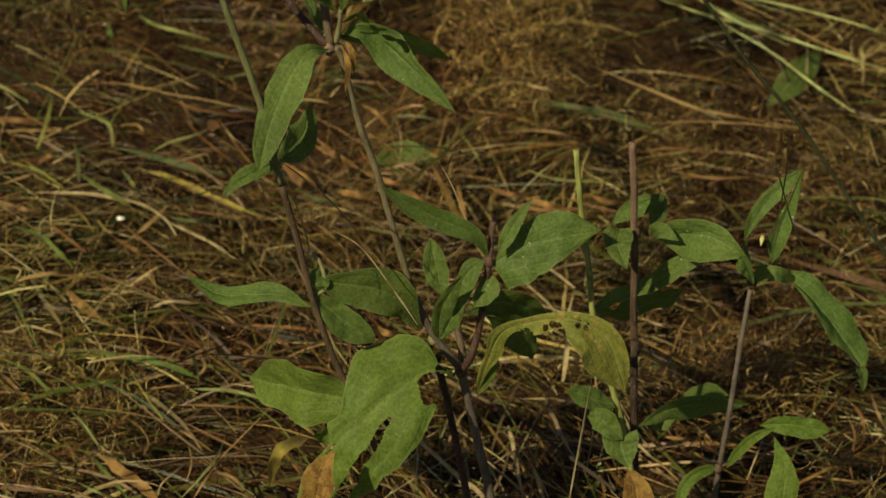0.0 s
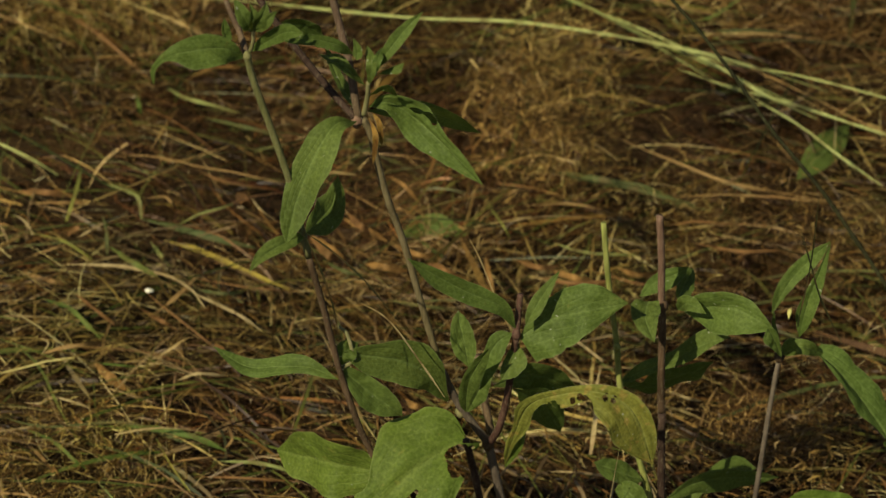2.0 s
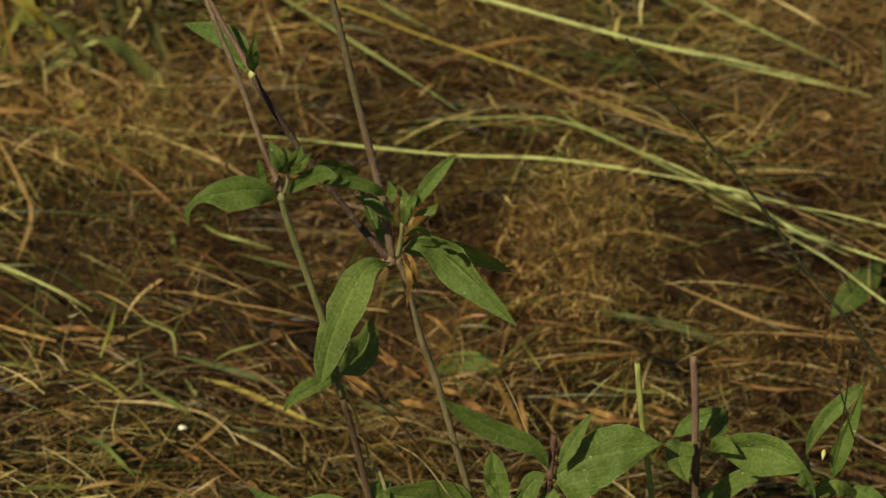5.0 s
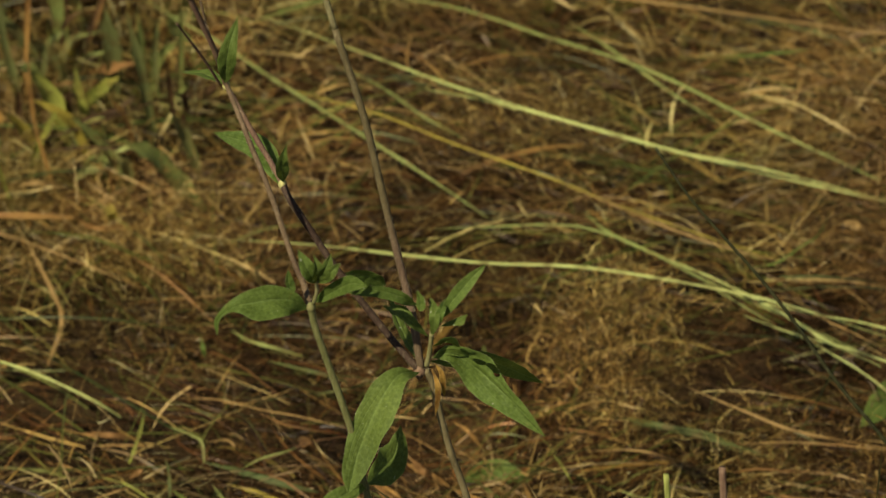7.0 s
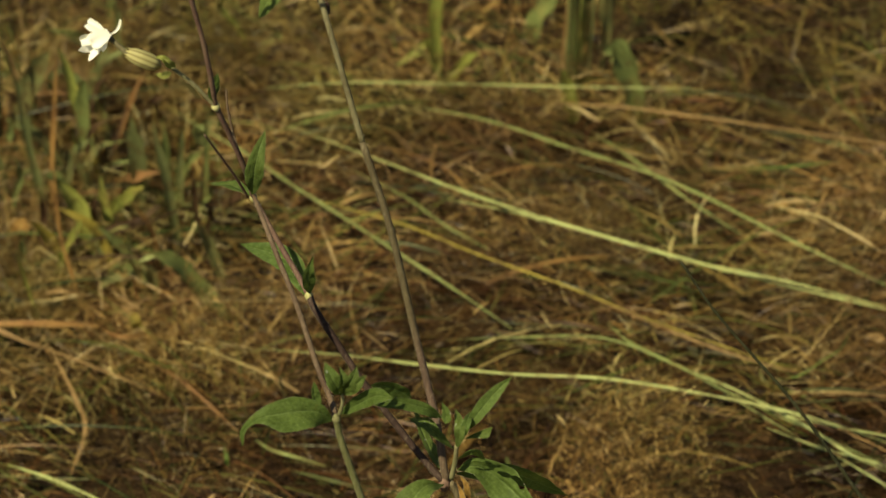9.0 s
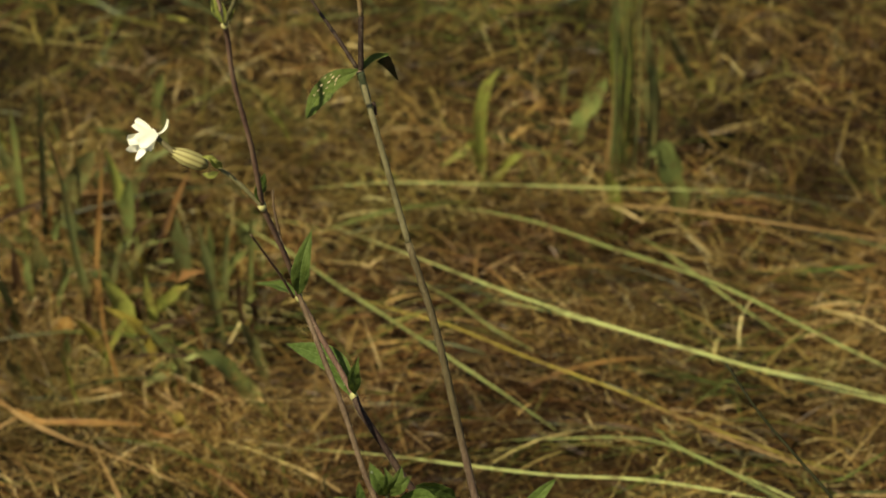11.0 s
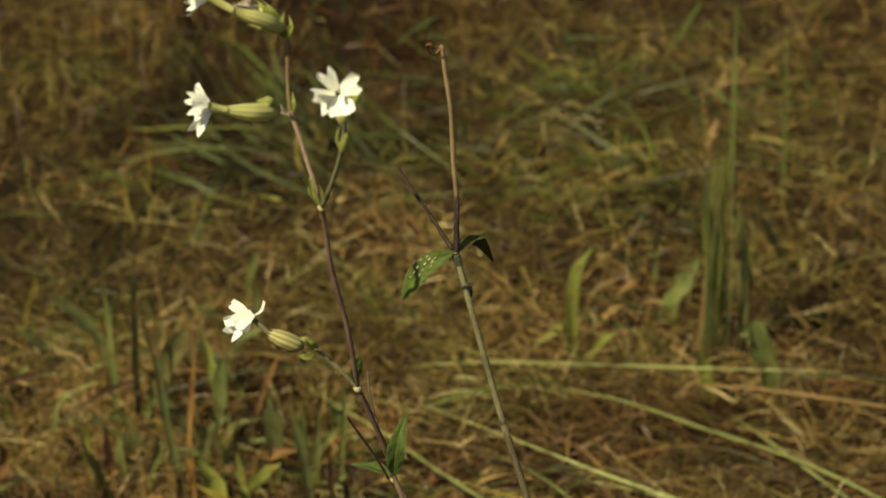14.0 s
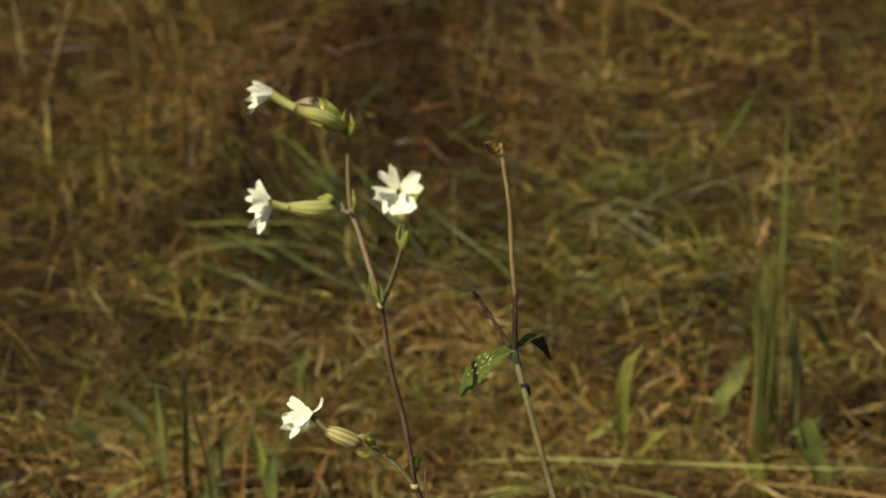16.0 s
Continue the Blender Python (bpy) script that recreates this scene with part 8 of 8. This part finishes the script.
lone_blade("loose_straw", [(0.140, 1.909, 0.047), (0.147, 1.919, 0.061), (0.152, 1.953, 0.047)], 0.0030, BLADE_STRAW, "straw-coloured dry grass blade on the grass")
lone_blade("loose_straw", [(0.163, 1.906, 0.053), (0.160, 1.856, 0.067), (0.164, 1.824, 0.053)], 0.0022, BLADE_RUST, "rust-brown dry grass blade on the grass")
lone_blade("loose_straw", [(0.218, 1.935, 0.035), (0.228, 1.932, 0.049), (0.241, 1.957, 0.035)], 0.0031, BLADE_STRAW, "straw-coloured dry grass blade on the grass")
# clump of broad upright grass behind the flowers
broad = thing("grass_clump", (-0.403, 2.661, 0.000), "clump of broad green and yellowing grass blades in dry grass", "grass clump", "grass clumps")
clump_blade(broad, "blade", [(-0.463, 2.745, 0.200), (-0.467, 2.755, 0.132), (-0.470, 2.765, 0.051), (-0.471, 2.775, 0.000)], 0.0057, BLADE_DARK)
clump_blade(broad, "blade", [(-0.398, 2.601, 0.091), (-0.387, 2.611, 0.065), (-0.379, 2.621, 0.033), (-0.374, 2.631, 0.000)], 0.0155, BLADE_FRESH)
clump_blade(broad, "blade", [(-0.415, 2.748, 0.129), (-0.409, 2.756, 0.102), (-0.404, 2.763, 0.067), (-0.397, 2.771, 0.032), (-0.399, 2.778, 0.000)], 0.0080, BLADE_FRESH)
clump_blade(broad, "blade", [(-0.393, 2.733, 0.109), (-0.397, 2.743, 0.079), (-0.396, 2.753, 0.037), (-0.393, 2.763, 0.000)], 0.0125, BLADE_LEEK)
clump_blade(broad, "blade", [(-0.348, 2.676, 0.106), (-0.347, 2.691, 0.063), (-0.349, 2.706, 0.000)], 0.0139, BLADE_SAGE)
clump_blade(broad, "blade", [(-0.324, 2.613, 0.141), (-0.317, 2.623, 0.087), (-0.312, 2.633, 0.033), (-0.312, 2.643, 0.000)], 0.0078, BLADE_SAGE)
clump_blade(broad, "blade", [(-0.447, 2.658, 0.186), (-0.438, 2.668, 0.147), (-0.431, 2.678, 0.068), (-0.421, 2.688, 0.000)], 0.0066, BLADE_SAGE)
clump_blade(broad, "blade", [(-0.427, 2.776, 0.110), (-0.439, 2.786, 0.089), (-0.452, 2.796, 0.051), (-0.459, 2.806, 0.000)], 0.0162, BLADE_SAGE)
clump_blade(broad, "blade", [(-0.548, 2.837, 0.100), (-0.531, 2.847, 0.081), (-0.514, 2.857, 0.051), (-0.506, 2.867, 0.000)], 0.0107, BLADE_SAGE)
clump_blade(broad, "blade", [(-0.492, 2.759, 0.157), (-0.491, 2.769, 0.119), (-0.491, 2.779, 0.060), (-0.491, 2.789, 0.000)], 0.0062, BLADE_LEEK)
clump_blade(broad, "blade", [(-0.368, 2.618, 0.088), (-0.366, 2.633, 0.049), (-0.362, 2.648, 0.000)], 0.0072, BLADE_FRESH)
clump_blade(broad, "blade", [(-0.386, 2.719, 0.054), (-0.386, 2.734, 0.027), (-0.386, 2.749, 0.000)], 0.0066, BLADE_YELLOW)
clump_blade(broad, "blade", [(-0.318, 2.519, 0.080), (-0.301, 2.529, 0.065), (-0.286, 2.539, 0.040), (-0.262, 2.549, 0.000)], 0.0135, BLADE_LEEK)
clump_blade(broad, "blade", [(-0.365, 2.563, 0.018), (-0.351, 2.573, 0.027), (-0.337, 2.583, 0.026), (-0.332, 2.593, 0.000)], 0.0125, BLADE_PALE)
clump_blade(broad, "blade", [(-0.388, 2.685, 0.036), (-0.357, 2.695, 0.033), (-0.335, 2.705, 0.023), (-0.318, 2.715, 0.000)], 0.0060, BLADE_DARK)
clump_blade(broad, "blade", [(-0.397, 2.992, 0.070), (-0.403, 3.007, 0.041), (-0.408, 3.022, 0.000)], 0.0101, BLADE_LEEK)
clump_blade(broad, "blade", [(-0.345, 2.749, 0.110), (-0.359, 2.759, 0.075), (-0.377, 2.769, 0.024), (-0.385, 2.779, 0.000)], 0.0050, BLADE_RUST)
clump_blade(broad, "blade", [(-0.403, 2.658, 0.175), (-0.410, 2.668, 0.109), (-0.416, 2.678, 0.042), (-0.418, 2.688, 0.000)], 0.0045, BLADE_TAN)
clump_blade(broad, "blade", [(-0.540, 2.759, 0.029), (-0.510, 2.769, 0.027), (-0.484, 2.779, 0.020), (-0.479, 2.789, 0.000)], 0.0067, BLADE_SAGE)
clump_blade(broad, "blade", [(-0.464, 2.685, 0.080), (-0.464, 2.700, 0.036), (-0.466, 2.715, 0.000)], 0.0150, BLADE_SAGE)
clump_blade(broad, "blade", [(-0.478, 2.655, 0.089), (-0.479, 2.670, 0.045), (-0.480, 2.685, 0.000)], 0.0083, BLADE_BROWN)
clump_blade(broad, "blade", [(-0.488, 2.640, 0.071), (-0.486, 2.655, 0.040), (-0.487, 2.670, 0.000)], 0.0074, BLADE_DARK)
clump_blade(broad, "blade", [(-0.338, 2.578, 0.088), (-0.326, 2.593, 0.053), (-0.322, 2.608, 0.000)], 0.0040, BLADE_TAN)
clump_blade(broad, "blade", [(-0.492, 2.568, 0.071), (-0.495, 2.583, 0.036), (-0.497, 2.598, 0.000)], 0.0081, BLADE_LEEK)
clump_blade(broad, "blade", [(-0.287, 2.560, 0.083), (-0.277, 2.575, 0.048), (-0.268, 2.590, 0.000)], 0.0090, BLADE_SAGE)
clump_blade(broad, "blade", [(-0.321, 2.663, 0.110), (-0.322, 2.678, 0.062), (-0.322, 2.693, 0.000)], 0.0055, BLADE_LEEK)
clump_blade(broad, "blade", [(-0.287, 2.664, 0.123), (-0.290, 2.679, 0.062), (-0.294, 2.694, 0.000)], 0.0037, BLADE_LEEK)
clump_blade(broad, "blade", [(-0.418, 2.492, 0.096), (-0.413, 2.507, 0.053), (-0.405, 2.522, 0.000)], 0.0031, BLADE_YGREEN)
clump_blade(broad, "blade", [(-0.446, 2.655, 0.189), (-0.441, 2.663, 0.166), (-0.436, 2.671, 0.136)], 0.0040, BLADE_STRAW)
clump_blade(broad, "blade", [(-0.511, 2.700, 0.074), (-0.493, 2.708, 0.084), (-0.477, 2.716, 0.089), (-0.462, 2.724, 0.092)], 0.0037, BLADE_BROWN)
clump_blade(broad, "blade", [(-0.373, 2.580, 0.051), (-0.355, 2.588, 0.060), (-0.334, 2.596, 0.063), (-0.320, 2.604, 0.070)], 0.0036, BLADE_BROWN)
clump_blade(broad, "blade", [(-0.389, 2.520, 0.157), (-0.390, 2.528, 0.114), (-0.389, 2.536, 0.079), (-0.382, 2.544, 0.035), (-0.378, 2.552, 0.003)], 0.0034, BLADE_TAN)
clump_blade(broad, "blade", [(-0.409, 2.600, 0.098), (-0.400, 2.608, 0.090), (-0.393, 2.616, 0.075)], 0.0098, BLADE_LEEK)
clump_blade(broad, "blade", [(-0.321, 2.535, 0.058), (-0.321, 2.543, 0.037), (-0.323, 2.551, 0.011)], 0.0105, BLADE_SAGE)
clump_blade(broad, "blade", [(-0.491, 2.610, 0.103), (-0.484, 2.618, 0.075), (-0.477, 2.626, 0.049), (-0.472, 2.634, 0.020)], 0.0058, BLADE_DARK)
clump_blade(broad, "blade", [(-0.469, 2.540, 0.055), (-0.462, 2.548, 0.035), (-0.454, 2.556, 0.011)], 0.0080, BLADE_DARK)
clump_blade(broad, "blade", [(-0.426, 2.570, 0.056), (-0.427, 2.578, 0.040), (-0.427, 2.586, 0.022)], 0.0053, BLADE_LIME)
clump_blade(broad, "blade", [(-0.444, 2.700, 0.094), (-0.451, 2.708, 0.078), (-0.455, 2.716, 0.059)], 0.0073, BLADE_LIME)
clump_blade(broad, "blade", [(-0.451, 2.690, 0.109), (-0.455, 2.698, 0.091), (-0.456, 2.706, 0.073)], 0.0050, BLADE_TAN)
clump_blade(broad, "blade", [(-0.327, 2.515, 0.074), (-0.315, 2.523, 0.074), (-0.305, 2.531, 0.064)], 0.0039, BLADE_PALE)
clump_blade(broad, "blade", [(-0.396, 2.640, 0.098), (-0.395, 2.648, 0.080), (-0.398, 2.656, 0.057)], 0.0054, BLADE_SAGE)
clump_blade(broad, "blade", [(-0.305, 2.660, 0.110), (-0.310, 2.668, 0.074), (-0.310, 2.676, 0.026)], 0.0050, BLADE_SAGE)
clump_blade(broad, "blade", [(-0.371, 2.610, 0.075), (-0.374, 2.618, 0.054), (-0.374, 2.626, 0.028)], 0.0054, BLADE_BROWN)
clump_blade(broad, "blade", [(-0.412, 2.600, 0.080), (-0.413, 2.608, 0.049), (-0.421, 2.616, 0.012)], 0.0063, BLADE_BROWN)
clump_blade(broad, "blade", [(-0.470, 2.660, 0.076), (-0.469, 2.668, 0.042), (-0.468, 2.676, 0.010)], 0.0064, BLADE_LIME)
clump_blade(broad, "blade", [(-0.293, 2.600, 0.102), (-0.292, 2.608, 0.068), (-0.289, 2.616, 0.032)], 0.0044, BLADE_BROWN)
round_leaf((-0.430, 2.617, 0.040), 0.0162)
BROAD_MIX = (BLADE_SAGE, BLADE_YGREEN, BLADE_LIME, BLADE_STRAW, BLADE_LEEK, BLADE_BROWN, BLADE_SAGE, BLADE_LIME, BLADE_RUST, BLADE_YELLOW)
pick = random.Random(5)
for k in range(85):
    x0, y0 = pick.uniform(-0.66, -0.27), pick.uniform(2.56, 2.98)
    tall_, lean_, bow = pick.uniform(0.03, 0.09), pick.uniform(-0.04, 0.04), pick.uniform(-0.02, 0.022)
    clump_blade(broad, "blade", [(x0 + lean_ + bow, y0 - 0.03, tall_), (x0 + lean_ * 0.7, y0 - 0.02, tall_ * 0.75), (x0 + lean_ * 0.3, y0 - 0.01, tall_ * 0.4), (x0, y0, -0.01)], pick.uniform(0.003, 0.010), pick.choice(BROAD_MIX))
# tall thin grass clump with a brown seed head
thin = thing("grass_clump", (0.003, 2.885, 0.000), "clump of thin upright green grass with a brown seed head", "grass clump", "grass clumps")
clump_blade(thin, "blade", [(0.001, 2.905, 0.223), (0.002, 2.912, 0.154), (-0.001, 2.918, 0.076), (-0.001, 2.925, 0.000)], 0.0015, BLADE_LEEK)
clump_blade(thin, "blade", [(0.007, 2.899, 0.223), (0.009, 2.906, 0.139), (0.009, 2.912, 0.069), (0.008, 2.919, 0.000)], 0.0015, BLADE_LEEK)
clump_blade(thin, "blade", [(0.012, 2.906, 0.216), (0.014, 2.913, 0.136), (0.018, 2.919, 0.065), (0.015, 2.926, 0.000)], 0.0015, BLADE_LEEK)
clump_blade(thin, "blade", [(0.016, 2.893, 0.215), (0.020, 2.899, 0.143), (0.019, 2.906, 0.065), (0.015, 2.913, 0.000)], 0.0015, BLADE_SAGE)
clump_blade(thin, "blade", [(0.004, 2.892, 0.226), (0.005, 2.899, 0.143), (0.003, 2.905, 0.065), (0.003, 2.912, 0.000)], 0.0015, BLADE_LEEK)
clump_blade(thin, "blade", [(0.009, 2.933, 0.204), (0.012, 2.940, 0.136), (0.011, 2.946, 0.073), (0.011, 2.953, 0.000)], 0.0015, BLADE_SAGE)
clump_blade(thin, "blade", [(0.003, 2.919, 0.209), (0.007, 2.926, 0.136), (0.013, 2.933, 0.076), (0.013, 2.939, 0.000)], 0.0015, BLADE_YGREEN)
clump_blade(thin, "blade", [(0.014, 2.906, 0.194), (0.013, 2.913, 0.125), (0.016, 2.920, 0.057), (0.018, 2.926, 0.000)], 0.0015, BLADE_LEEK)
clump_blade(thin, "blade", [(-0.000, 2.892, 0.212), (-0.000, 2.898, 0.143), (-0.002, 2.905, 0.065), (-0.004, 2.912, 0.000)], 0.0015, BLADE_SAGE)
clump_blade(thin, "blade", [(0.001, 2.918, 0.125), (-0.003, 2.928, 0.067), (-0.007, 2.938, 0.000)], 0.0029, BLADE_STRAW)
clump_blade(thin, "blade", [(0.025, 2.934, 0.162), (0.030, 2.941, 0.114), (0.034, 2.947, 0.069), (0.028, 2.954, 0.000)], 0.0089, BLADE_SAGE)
clump_blade(thin, "blade", [(-0.006, 2.846, 0.064), (0.001, 2.856, 0.036), (0.006, 2.866, 0.000)], 0.0125, BLADE_YGREEN)
clump_blade(thin, "blade", [(-0.098, 2.896, 0.132), (-0.111, 2.903, 0.104), (-0.115, 2.909, 0.067), (-0.112, 2.916, 0.000)], 0.0108, BLADE_YGREEN)
clump_blade(thin, "blade", [(-0.077, 2.893, 0.052), (-0.089, 2.899, 0.041), (-0.102, 2.906, 0.019), (-0.109, 2.913, 0.000)], 0.0078, BLADE_YGREEN)
clump_blade(thin, "blade", [(-0.150, 2.926, 0.018), (-0.133, 2.933, 0.028), (-0.122, 2.940, 0.034), (-0.115, 2.946, 0.000)], 0.0069, BLADE_YGREEN)
clump_blade(thin, "blade", [(-0.008, 2.986, 0.077), (-0.019, 2.993, 0.050), (-0.031, 3.000, 0.023), (-0.034, 3.006, 0.000)], 0.0170, BLADE_LEEK)
clump_blade(thin, "blade", [(0.029, 2.845, 0.082), (0.041, 2.852, 0.079), (0.051, 2.859, 0.047), (0.063, 2.865, 0.000)], 0.0200, BLADE_LEEK)
clump_blade(thin, "blade", [(-0.042, 3.127, 0.038), (-0.027, 3.133, 0.033), (-0.009, 3.140, 0.026), (-0.001, 3.147, 0.000)], 0.0093, BLADE_DARK)
clump_blade(thin, "blade", [(0.047, 3.064, 0.080), (0.057, 3.071, 0.054), (0.070, 3.077, 0.025), (0.076, 3.084, 0.000)], 0.0081, BLADE_DARK)
clump_blade(thin, "blade", [(-0.091, 3.042, 0.055), (-0.075, 3.049, 0.042), (-0.061, 3.056, 0.021), (-0.056, 3.062, 0.000)], 0.0071, BLADE_DARK)
clump_blade(thin, "blade", [(-0.113, 2.999, 0.013), (-0.092, 3.006, 0.016), (-0.065, 3.013, 0.012), (-0.053, 3.019, 0.000)], 0.0070, BLADE_DARK)
clump_blade(thin, "blade", [(0.020, 3.151, 0.243), (0.020, 3.157, 0.148), (0.020, 3.164, 0.067), (0.020, 3.171, 0.000)], 0.0036, BLADE_LEEK)
clump_blade(thin, "blade", [(0.066, 3.200, 0.199), (0.067, 3.206, 0.126), (0.068, 3.213, 0.060), (0.068, 3.220, 0.000)], 0.0037, BLADE_LEEK)
clump_blade(thin, "blade", [(0.026, 2.990, 0.076), (0.028, 3.000, 0.036), (0.034, 3.010, 0.000)], 0.0070, BLADE_SAGE)
clump_blade(thin, "blade", [(-0.046, 3.050, 0.069), (-0.046, 3.060, 0.041), (-0.047, 3.070, 0.000)], 0.0051, BLADE_SAGE)
for k in range(26):
    x0, y0 = 0.006 + pick.uniform(-0.007, 0.006), 2.932 + pick.uniform(-0.03, 0.03)
    tall_, lean_ = pick.uniform(0.13, 0.245), pick.uniform(-0.005, 0.006)
    clump_blade(thin, "blade", [(x0 + lean_ * 1.5, y0 - 0.03, tall_), (x0 + lean_ * 0.8, y0 - 0.02, tall_ * 0.7), (x0 + lean_ * 0.3, y0 - 0.01, tall_ * 0.35), (x0, y0, -0.01)], pick.uniform(0.0009, 0.002), pick.choice((BLADE_GREEN, BLADE_DULL, BLADE_DULL, BLADE_DARK, BLADE_YGREEN)))
seed_head(thin, (-0.001, 2.924, 0.217), (0.005, 2.924, 0.242), 0.0093)
